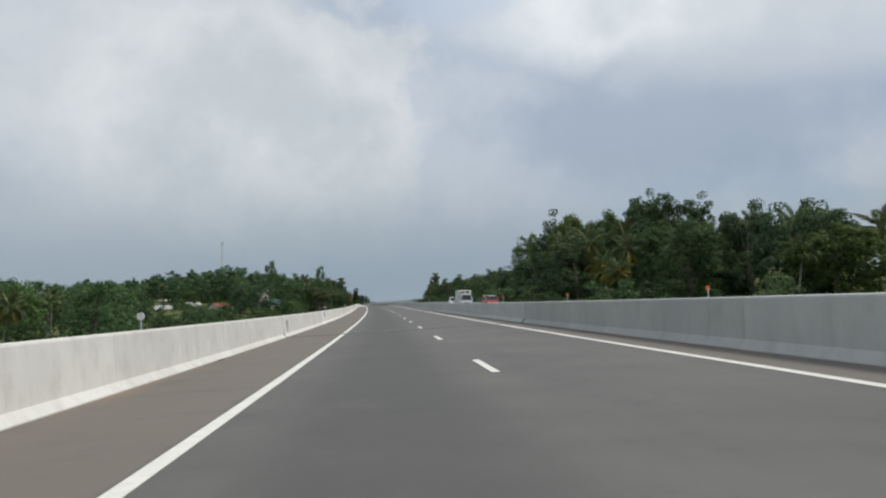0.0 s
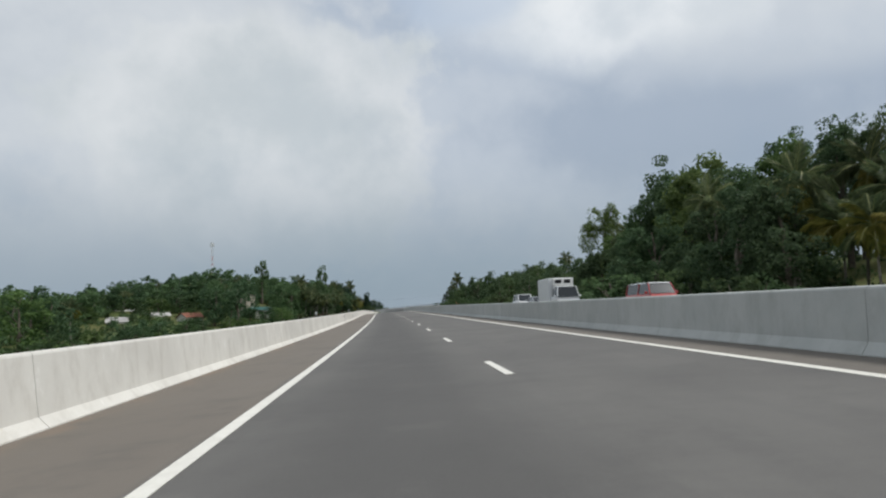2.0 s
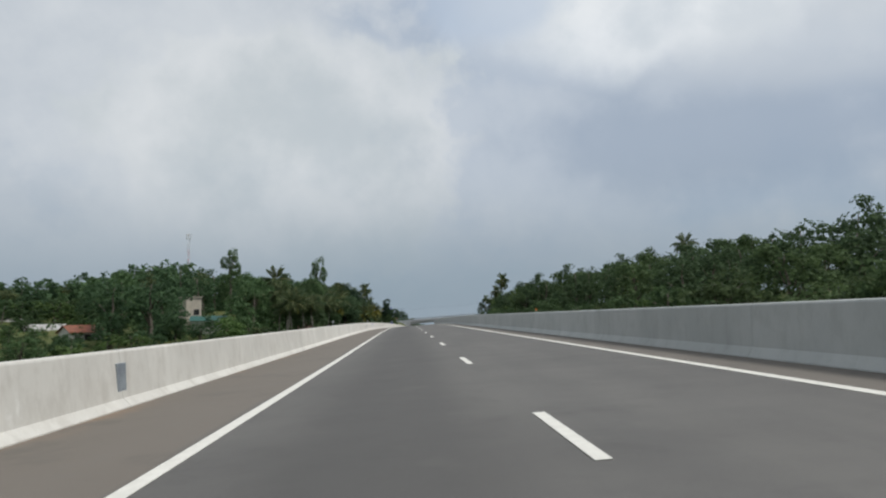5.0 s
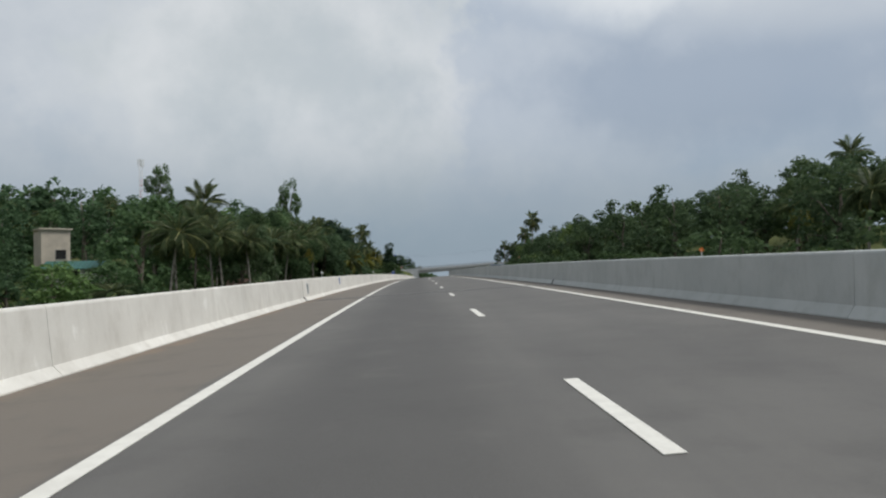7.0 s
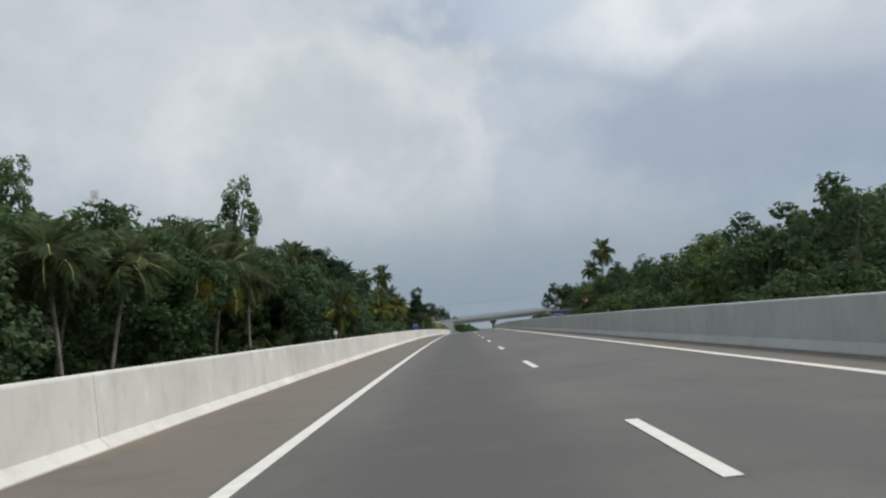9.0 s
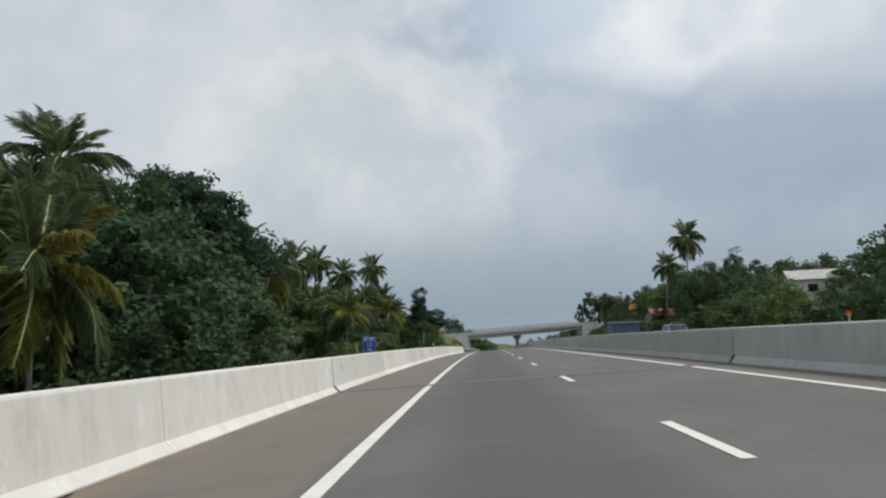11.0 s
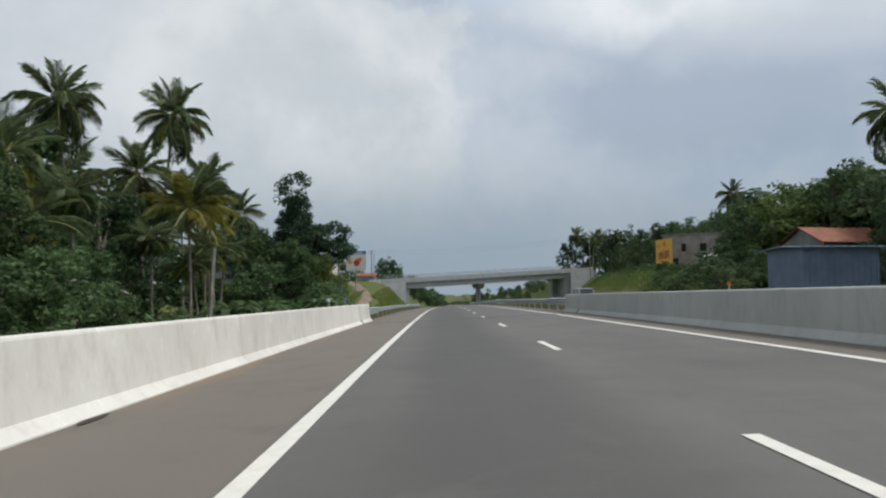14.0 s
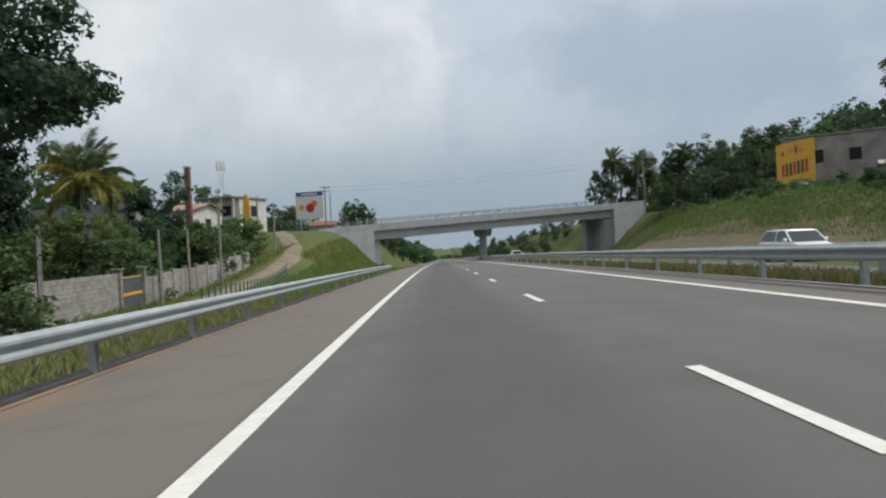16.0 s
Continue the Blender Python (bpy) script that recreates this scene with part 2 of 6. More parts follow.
def earth_material():
    """Soil, dry grass and green grass in patches."""
    m = Mat("earth", 0.95, 0.0, 0.2)
    c = m.where("world")
    s1, s2, g = m.noise(c, 0.06, 5, 0.6), m.noise(c, 0.5, 5, 0.6), m.noise(c, 9, 4, 0.7)
    col = m.mix(m.ramp(m.math("ADD", m.math("MULTIPLY", s1, 0.6), m.math("MULTIPLY", s2, 0.4)), 0.38, 0.62), (0.070, 0.098, 0.026), (0.120, 0.122, 0.044))
    col = m.mix(m.math("MULTIPLY", m.ramp(s2, 0.6, 0.75), 0.6), col, (0.17, 0.105, 0.062))
    col = m.mix(m.math("MULTIPLY", m.ramp(g, 0.4, 0.8), 0.5), col, (0.035, 0.05, 0.014))
    m.colour(col)
    m.bump(m.math("ADD", g, s2), 0.12, 0.6)
    return m.m


ASPHALT = asphalt_material()
PAINT = plain("road_paint", (0.75, 0.725, 0.655), (0.66, 0.635, 0.57), 5.0, 0.6, bump=0.002)
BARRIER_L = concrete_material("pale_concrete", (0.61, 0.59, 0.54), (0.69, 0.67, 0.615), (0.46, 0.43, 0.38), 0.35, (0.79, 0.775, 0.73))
# road faces turned from the sun: their shade is put into this darker grey
BARRIER_R = concrete_material("shaded_grey_concrete", (0.385, 0.40, 0.385), (0.45, 0.462, 0.445), (0.31, 0.315, 0.295), 0.35)
BRIDGE = concrete_material("bridge_concrete", (0.345, 0.36, 0.37), (0.42, 0.43, 0.44), (0.24, 0.245, 0.245), 0.5)
RUBBER = plain("joint_rubber", (0.035, 0.035, 0.036), (0.02, 0.02, 0.02), 5, 0.7)
NOSING = plain("joint_mortar", (0.24, 0.235, 0.225), (0.17, 0.165, 0.16), 3, 0.85)
STEEL = plain("galvanised_steel", (0.40, 0.435, 0.44), (0.31, 0.34, 0.345), 2.5, 0.62, 0.2, bump=0.001)
EARTH = earth_material()
BARK = plain("bark", (0.20, 0.17, 0.135), (0.10, 0.085, 0.068), 3, 0.9, bump=0.02, fine=14)
PALM_BARK = plain("palm_bark", (0.27, 0.245, 0.21), (0.15, 0.13, 0.11), 2, 0.9, bump=0.02, fine=12)
LEAF = leaf_material("leaves", (0.052, 0.086, 0.039), (0.128, 0.192, 0.082))
LEAF_DARK = leaf_material("dark_leaves", (0.044, 0.074, 0.039), (0.102, 0.158, 0.076))
LEAF_DEEP = leaf_material("deep_green_leaves", (0.026, 0.050, 0.033), (0.072, 0.118, 0.070))
LEAF_LIGHT = leaf_material("light_leaves", (0.062, 0.104, 0.034), (0.160, 0.228, 0.078))
FROND = leaf_material("palm_fronds", (0.070, 0.104, 0.050), (0.180, 0.222, 0.105), 0.45, 0.5)
FROND_GOLD = leaf_material("yellowing_fronds", (0.15, 0.160, 0.034), (0.36, 0.335, 0.095), 0.45)
GRASS = leaf_material("grass", (0.120, 0.175, 0.045), (0.255, 0.300, 0.095), 0.7)

DRY_GRASS = leaf_material("dry_grass", (0.165, 0.180, 0.065), (0.330, 0.320, 0.150), 0.75)

# ---- building helpers ----


def part(name, bm, material, parent=None, label="", smooth=False):
    """Links a bmesh as one mesh object, under a thing or part if given."""
    me = bpy.data.meshes.new(name)
    bm.to_mesh(me)
    bm.free()
    me.materials.append(material)
    if smooth:
        me.polygons.foreach_set("use_smooth", [True] * len(me.polygons))
    ob = new(name, me)
    if parent is not None:
        ob.parent = parent
    if label:
        tagged(ob, label)
    return ob


def thing(name, m, label, category, group="", kind=""):
    ob = new(name)
    ob.matrix_world = m
    return tagged(ob, label, category, group, kind)


def box(bm, x0, y0, z0, x1, y1, z1, bevel=0.0):
    r = bmesh.ops.create_cube(bm, size=1, matrix=Matrix.Translation(((x0 + x1) / 2, (y0 + y1) / 2, (z0 + z1) / 2)) @ Matrix.Diagonal((x1 - x0, y1 - y0, z1 - z0, 1)))
    if bevel:
        es = list({e for v in r["verts"] for e in v.link_edges})
        bmesh.ops.bevel(bm, geom=es, offset=bevel, segments=1, affect="EDGES", profile=0.5)
    return bm


def tube(bm, pts, radii, sides=7, cap=True):
    """A tapered tube along points."""
    rings = []
    for i, p in enumerate(pts):
        p = Vector(p)
        d = (Vector(pts[min(i + 1, len(pts) - 1)]) - Vector(pts[max(i - 1, 0)])).normalized()
        a = d.orthogonal().normalized() if abs(d.z) < 0.95 else Vector((1, 0, 0))
        a = (a - d * a.dot(d)).normalized()
        b = d.cross(a)
        rings.append([bm.verts.new(p + radii[i] * (math.cos(q) * a + math.sin(q) * b)) for q in (2 * math.pi * k / sides for k in range(sides))])
    for r0, r1 in zip(rings, rings[1:]):
        for k in range(sides):
            bm.faces.new((r0[k], r0[(k + 1) % sides], r1[(k + 1) % sides], r1[k]))
    if cap:
        bm.faces.new(rings[-1])
        bm.faces.new(rings[0][::-1])
    return bm


def sweep(bm, profile, stations, closed=True, caps=True):
    """A profile of (u, v) carried along the road at the stations."""
    rings = [[bm.verts.new(on_road(s, u, v)) for u, v in profile] for s in stations]
    n = len(profile)
    for r0, r1 in zip(rings, rings[1:]):
        for k in range(n if closed else n - 1):
            bm.faces.new((r0[k], r0[(k + 1) % n], r1[(k + 1) % n], r1[k]))
    if closed and caps:
        bm.faces.new(rings[0][::-1])
        bm.faces.new(rings[-1])
    bmesh.ops.recalc_face_normals(bm, faces=bm.faces)
    return bm


def spans(a, b, step):
    n = max(1, round((b - a) / step))
    return [a + (b - a) * i / n for i in range(n + 1)]


# ---- road ----
EDGE_L, EDGE_R, LANE = -1.844, 5.915, 2.081      # painted lines
BAR_L, BAR_R = -4.633, 7.146                     # feet of the barriers
END_L, END_R = 461.8, 461.0                    # where the concrete barriers end
JOINTS = (-69.8, 35.5, 140.8, 246.1, 351.4, 456.6)
FAR = 1150


def road_sheet(name, u0, u1, label):
    us = spans(u0, u1, 1.0)
    st = spans(-55, 600, 5) + spans(620, FAR, 20)
    bm = bmesh.new()
    rows = [[bm.verts.new(on_road(s, u)) for u in us] for s in st]
    for r0, r1 in zip(rows, rows[1:]):
        for k in range(len(us) - 1):
            bm.faces.new((r0[k], r0[k + 1], r1[k + 1], r1[k]))
    ob = part(name, bm, ASPHALT)
    at = ob.data.attributes.new("across", "FLOAT", "POINT")
    at.data.foreach_set("value", np.tile(np.array(us, dtype=np.float32), len(st)))
    return tagged(ob, label, "road", kind="structure")


road = road_sheet("road", -5.35, 7.3, "grey two-lane asphalt carriageway with a brownish hard shoulder")


def stripe(name, u, w, s0, s1, step, label):
    bm = bmesh.new()
    sweep(bm, [(u - w / 2, 0.004), (u + w / 2, 0.004), (u + w / 2, 0.009), (u - w / 2, 0.009)], spans(s0, s1, step))
    return tagged(part(name, bm, PAINT), label, "road marking", kind="structure")


stripe("edge_line_left", EDGE_L, 0.19, -50, FAR, 8, "solid white painted line along the hard shoulder")
stripe("edge_line_right", EDGE_R, 0.19, -50, FAR, 8, "solid white painted line along the median shoulder")

bm = bmesh.new()
box(bm, -0.075, 0, 0.004, 0.075, 2.88, 0.010)
lane_mesh = None
for k in range(-4, 64):
    s = 12.385 + 12 * k
    if lane_mesh is None:
        ob = part("lane_dash", bm, PAINT, road)
        lane_mesh = ob.data
    else:
        ob = new("lane_dash", lane_mesh)
        ob.parent = road
    ob.matrix_world = road_frame(s) @ Matrix.Translation((LANE, 0, 0))

# expansion joints across the road
bm0 = None
for s in JOINTS[1:]:
    strip = thing("expansion_joint", road_frame(s), "rubber expansion joint between pale mortar strips across the road", "road joint", "expansion joints", "structure")
    if bm0 is None:
        bm0 = []
        for nm, y0, y1, z, mt in (("mortar_strip", -0.42, -0.16, 0.012, NOSING), ("mortar_strip", 0.16, 0.40, 0.012, NOSING), ("rubber_seal", -0.16, 0.16, 0.0135, RUBBER)):
            bm = bmesh.new()
            box(bm, BAR_L - 0.1, y0, 0.002, BAR_R + 0.05, y1, z)
            bm0.append((nm, part(nm, bm, mt, strip)))
    else:
        for nm, src in bm0:
            ob = new(nm, src.data)
            ob.parent = strip

# concrete barriers, cast in lengths
TOP_L, TOP_R = 1.07, 1.04
SIDE_L = [(BAR_L, -0.3), (BAR_L, 0.02), (BAR_L - 0.14, 0.17), (BAR_L - 0.19, TOP_L - 0.05), (BAR_L - 0.205, TOP_L - 0.015), (BAR_L - 0.24, TOP_L), (BAR_L - 0.40, TOP_L), (BAR_L - 0.44, TOP_L - 0.03), (BAR_L - 0.46, -0.3)]
SIDE_R = [(BAR_R, -0.3), (BAR_R, 0.02), (BAR_R + 0.13, 0.20), (BAR_R + 0.18, TOP_R - 0.05), (BAR_R + 0.195, TOP_R - 0.015), (BAR_R + 0.23, TOP_R), (BAR_R + 0.38, TOP_R), (BAR_R + 0.42, TOP_R - 0.03), (BAR_R + 0.44, -0.3)]
RIB_RUBBER = plain("ribbed_rubber", (0.12, 0.12, 0.118), (0.07, 0.07, 0.07), 6, 0.8)
FILLER = plain("joint_filler", (0.24, 0.225, 0.20), (0.15, 0.14, 0.125), 3, 0.9)


def barrier(name, side, end, material, label):
    whole = tagged(new(name), label, "barrier", kind="structure")
    edges = [q for q in JOINTS if q > -52] + [end]
    a = -52.0
    for e in edges:
        b = e - (0.035 if e != end else 0)
        n = max(1, round((b - a) / 11.6))
        for i in range(n):
            p, q = a + (b - a) * i / n, a + (b - a) * (i + 1) / n
            bm = bmesh.new()
            sweep(bm, side, spans(p + 0.006, q - 0.006, 3.0))
            part("barrier_length", bm, material, whole)
        a = e + 0.035
    for e in JOINTS[1:]:
        bm = bmesh.new()
        inner = [(u + (-0.03 if side is SIDE_L else 0.03), v - 0.03) for u, v in side]
        sweep(bm, inner, [e - 0.06, e + 0.06])
        part("joint_filler", bm, FILLER, whole)
        # ribbed rubber where the seal climbs the foot
        sg = -1 if side is SIDE_L else 1
        (ua, va), (ub, vb) = side[1], side[2]
        for k in range(4):
            bm = bmesh.new()
            y = e - 0.11 + 0.06 * k
            sweep(bm, [(ua - sg * 0.022, va - 0.02), (ub - sg * 0.012, vb + 0.03), (ub + sg * 0.03, vb + 0.03), (ua + sg * 0.03, va - 0.02)], [y, y + 0.045])
            part("rubber_rib", bm, RIB_RUBBER, whole)
    return whole


barrier("barrier_left", SIDE_L, END_L, BARRIER_L, "pale weathered concrete barrier along the hard shoulder")
barrier("barrier_median", SIDE_R, END_R, BARRIER_R, "grey concrete median barrier with a sloping foot, shade put into its colour")

# the deck's slab under the road, as far as the barriers stand
bm = bmesh.new()
sweep(bm, [(-5.3, -0.02), (7.7, -0.02), (7.7, -1.1), (6.4, -1.5), (-4.2, -1.5), (-5.3, -0.9)], spans(-56, 466, 6))
tagged(part("bridge_deck", bm, BRIDGE), "long concrete viaduct deck that carries the carriageway", "viaduct", kind="structure")

# second carriageway beyond the median
OPP0, OPP1 = 9.9, 20.6


def sm(a, b, x):
    q = min(1.0, max(0.0, (x - a) / (b - a)))
    return q * q * (3 - 2 * q)


def opp_h(s):
    """Height over the road's line of the second carriageway's near edge."""
    return 0.30 + 0.22 * (1 - sm(410, 456, s))


us = spans(OPP0, OPP1, 1.3)
st = spans(-55, 600, 10) + spans(620, FAR, 20)
bm = bmesh.new()
rows = [[bm.verts.new(beside(s, u, opp_h(s) - (u - OPP0) * 0.012)) for u in us] for s in st]
for r0, r1 in zip(rows, rows[1:]):
    for k in range(len(us) - 1):
        bm.faces.new((r0[k], r0[k + 1], r1[k + 1], r1[k]))
ob = part("road_opposite", bm, ASPHALT)
at = ob.data.attributes.new("across", "FLOAT", "POINT")
at.data.foreach_set("value", np.tile(np.array([4.6] * len(us), dtype=np.float32), len(st)))
tagged(ob, "grey asphalt carriageway for oncoming traffic", "road", kind="structure")
for nm, u, lab in (("edge_line_opposite", 10.8, "solid white line beside the median on the opposite carriageway"), ("edge_line_outer", 18.0, "solid white line along the outer shoulder")):
    bm = bmesh.new()
    rows = [[bm.verts.new(beside(s, u + q, opp_h(s) - (u - OPP0) * 0.012 + 0.012)) for q in (-0.09, 0.09)] for s in st]
    for r0, r1 in zip(rows, rows[1:]):
        bm.faces.new((r0[0], r0[1], r1[1], r1[0]))
    tagged(part(nm, bm, PAINT), lab, "road marking", kind="structure")


# ---- ground ----
def toe(s):
    """How far the cut bank stands back towards the overpass."""
    return 7.0 * sm(566, 597, s) * (1 - sm(612, 630, s))


def ground_h(s, u):
    """Height of the ground over the road's line."""
    n1 = noise.noise(Vector((s * 0.013, u * 0.017, 3.0))) * 2.2
    n2 = noise.noise(Vector((s * 0.06, u * 0.06, 9.0))) * 0.35
    if -5.6 < u < 7.8:
        low = -3.2 if s < 462 else -0.35
        if s > 462:
            return -0.32 + (0.0437 * u)
        return low
    if u < 0:
        d = -u - 5.6
        start = -4.5 + 4.3 * sm(400, 466, s)
        far = -5.5 + 4.2 * sm(370, 480, s) + 1.0 * sm(520, 560, s)
        hill = 13 * math.exp(-(((s - 365) / 95) ** 2 + ((u + 110) / 60) ** 2)) + 7.0 * math.exp(-(((s - 350) / 60) ** 2 + ((u + 48) / 24) ** 2))
        hill += 6.2 * sm(512, 585, s) * sm(0.8, 8.5, d) * (1 - 0.4 * sm(9.5, 12.5, d) * (1 - sm(548, 566, s)))
        q = sm(0, 12, d)
        edge = start * sm(0, 5.0, d) - 0.42
        calm = 1 - 0.85 * sm(455, 480, s)
        return edge * (1 - q) + (far + hill) * q + n1 * q * calm + n2 * sm(1, 6, d) * (0.4 + 0.6 * calm)
    if u < OPP1:
        return (0.25 if s > 455 else -2.5) + n2 * 0.15
    d = u - OPP1
    base = -1.2 + 1.4 * sm(420, 470, s)
    hill = 8.0 * sm(12, 50, d) * (math.exp(-((s - 140) / 90) ** 2) + math.exp(-((s - 360) / 110) ** 2))
    bank = (5.3 + 2.6 * sm(574, 602, s)) * sm(1.5 + toe(s), 15 + toe(s), d) * sm(500, 562, s)
    bank += 3.5 * sm(3, 16, d) * sm(455, 500, s) * (1 - sm(500, 562, s))
    return base * sm(0, 2.5, d) + hill + bank + n1 * sm(2, 14, d) * 0.8 + n2 * sm(1, 5, d)


def far_h(s, u):
    """Low hills towards the horizon."""
    h = ground_h(min(max(s, -160), 1100), max(-170.0, min(170.0, u)))
    w = sm(170, 420, abs(u))
    hills = 12 * (noise.noise(Vector((s * 0.0021, u * 0.0024, 5.0))) + 0.1)
    return h * (1 - w) + hills * w - 14 * sm(700, 1500, s) * sm(0, 1, s)


su = [-2600, -1500, -900, -600, -420] + spans(-300, -60, 12) + spans(-56, -20, 4)[0:] + spans(-18, -5.5, 1.25) + spans(-3, 6, 3) + spans(7.8, 36, 1.41) + spans(40, 80, 4) + spans(92, 300, 13) + [420, 600, 900, 1500, 2600]
ss = [-900, -500, -300, -200] + spans(-150, 640, 6) + spans(660, 1140, 24) + [1250, 1450, 1800, 2300, 3000, 4200]


def beside_any(s, u, z):
    if s <= S1 and s >= S0:
        return beside(s, u, z)
    e = S1 if s > S1 else S0
    x, y, zc, h, g = line_at(e)
    return Vector((x - (s - e) * math.sin(h) + u * math.cos(h), y + (s - e) * math.cos(h) + u * math.sin(h), (zc if e == S0 else zc) + z))


bm = bmesh.new()
rows = [[bm.verts.new(beside_any(s, u, far_h(s, u))) for u in su] for s in ss]
for r0, r1 in zip(rows, rows[1:]):
    for k in range(len(su) - 1):
        bm.faces.new((r0[k], r0[k + 1], r1[k + 1], r1[k]))
ground = tagged(part("ground", bm, EARTH, smooth=True), "grassy and bare brown earth beside the expressway", "ground", kind="structure")


# distant ridge behind everything, the blue of haze painted into its base colour
bm = bmesh.new()
prev = None
DISTANT = plain("hazy_ridge", (0.115, 0.150, 0.170), (0.095, 0.128, 0.142), 0.003, 1.0, spec=0.0, fine=0.02)
for k in range(90):
    a = radians(-75 + 150 * k / 89)
    h = -34 + 16 * noise.noise(Vector((k * 0.13, 0.0, 1.0))) + 7 * noise.noise(Vector((k * 0.6, 2.0, 1.0)))
    d0 = Vector((math.sin(a), math.cos(a), 0))
    row = [bm.verts.new(d0 * 3600 + Vector((0, 0, -160))), bm.verts.new(d0 * 3750 + Vector((0, 0, h - 12))), bm.verts.new(d0 * 3950 + Vector((0, 0, h))), bm.verts.new(d0 * 4300 + Vector((0, 0, -160)))]
    if prev:
        for j in range(3):
            bm.faces.new((prev[j], prev[j + 1], row[j + 1], row[j]))
    prev = row
tagged(part("backdrop", bm, DISTANT, smooth=True), "low hills on the horizon, tinted blue-green for haze", "hills", kind="structure")

# ---- overpass ----
BR_S, W_BR = 603.0, 9.0
HANDRAIL = plain("painted_handrail", (0.20, 0.205, 0.21), (0.14, 0.145, 0.15), 3, 0.7)


def overpass():
    u0, u1 = -13.8, 35.0
    c = beside_frame(BR_S, 8.2, 0, 27.0) @ Matrix.Translation((-9.2, -W_BR / 2, 0))
    top = thing("overpass", c, "grey concrete road bridge with railings over the expressway", "bridge")
    zs = lambda u: 4.65 + 0.0550 * (u - u0)         # underside, rising to the right
    W = W_BR
    def slab(name, ua, ub, y0, y1, a, b, mat=BRIDGE):
        bm = bmesh.new()
        vs = []
        for u in (ua, ub):
            for y, z in ((y0, a), (y1, a), (y1, b), (y0, b)):
                vs.append(bm.verts.new((u, y, zs(u) + z)))
        for f in ((0, 1, 2, 3), (7, 6, 5, 4), (0, 4, 5, 1), (1, 5, 6, 2), (2, 6, 7, 3), (3, 7, 4, 0)):
            bm.faces.new([vs[k] for k in f])
        bmesh.ops.recalc_face_normals(bm, faces=bm.faces)
        return part(name, bm, mat, top)
    for y in spans(0.55, W - 0.95, 1.6):
        slab("girder", u0 - 0.5, u1 + 0.5, y, y + 0.45, 0.0, 1.5)
    slab("deck", u0 - 6, u1 + 7.5, -0.1, W + 0.1, 1.5, 1.8)
    for y in (-0.12, W - 0.13):
        slab("parapet", u0 - 6.2, u1 + 7.7, y, y + 0.25, 1.45, 2.6)
        for z in (0.42, 0.72):
            bm = bmesh.new()
            tube(bm, [(u0 - 1, y + 0.12, zs(u0 - 1) + 2.6 + z), (u1 + 1, y + 0.12, zs(u1 + 1) + 2.6 + z)], [0.035, 0.035], 6)
            part("handrail", bm, HANDRAIL, top)
        for u in spans(u0 - 1, u1 + 1, 2.4):
            bm = bmesh.new()
            box(bm, u - 0.07, y + 0.04, zs(u) + 2.59, u + 0.07, y + 0.2, zs(u) + 3.4, 0.02)
            part("rail_post", bm, BRIDGE, top)
    # middle pier with a hammerhead
    pu = 8.8
    for y in (W / 2 - 0.5,):
        bm = bmesh.new()
        tube(bm, [(pu, y + 0.5, -2.5), (pu, y + 0.5, zs(pu) - 1.2)], [0.66, 0.66], 14)
        part("pier", bm, BRIDGE, top)
    bm = bmesh.new()
    vs = []
    for y in (2.9, W - 2.9):
        for a, z in ((-0.6, -1.3), (0.6, -1.3), (0.95, -0.6), (0.95, 0.0), (-0.95, 0.0), (-0.95, -0.6)):
            vs.append(bm.verts.new((pu + a, y, zs(pu) + z)))
    n = 6
    bm.faces.new(vs[:n][::-1])
    bm.faces.new(vs[n:])
    for k in range(n):
        bm.faces.new((vs[k], vs[(k + 1) % n], vs[n + (k + 1) % n], vs[n + k]))
    part("pier_cap", bm, BRIDGE, top)
    for sgn, u in ((-1, u0), (1, u1)):
        bm = bmesh.new()
        box(bm, min(u, u + sgn * 1.4), 0.1, -3.0, max(u, u + sgn * 1.4), W - 0.1, zs(u) + 1.5)
        part("abutment", bm, BRIDGE, top)
        for k in range(2):
            bm = bmesh.new()
            box(bm, min(u - sgn * 1.4, u), 0.9 + k * (W - 3.4), -3.0, max(u - sgn * 1.4, u), 2.4 + k * (W - 3.4), zs(u) - 0.1)
            part("bearing_column", bm, BRIDGE, top)
        # wing wall, falling away with the bank
        far = u + sgn * 8.0
        prof = [(u, -3.0), (u, zs(u) + 1.55), (far, zs(far) + 1.55), (far, zs(far) - 0.3), (u + sgn * 2.6, -3.0)]
        for y in (-0.25, W - 0.05):
            bm = bmesh.new()
            a = [bm.verts.new((p, y, q)) for p, q in prof]
            b = [bm.verts.new((p, y + 0.3, q)) for p, q in prof]
            bm.faces.new(a)
            bm.faces.new(b[::-1])
            for k in range(5):
                bm.faces.new((a[k], b[k], b[(k + 1) % 5], a[(k + 1) % 5]))
            bmesh.ops.recalc_face_normals(bm, faces=bm.faces)
            part("wing_wall", bm, BRIDGE, top)
    return top


overpass()

# ---- plants ----


def mesh_of(name, verts, faces, material, smooth=False):
    me = bpy.data.meshes.new(name)
    me.from_pydata([tuple(v) for v in verts], [], [tuple(f) for f in faces])
    me.materials.append(material)
    if smooth:
        me.polygons.foreach_set("use_smooth", [True] * len(me.polygons))
    me.update()
    return me


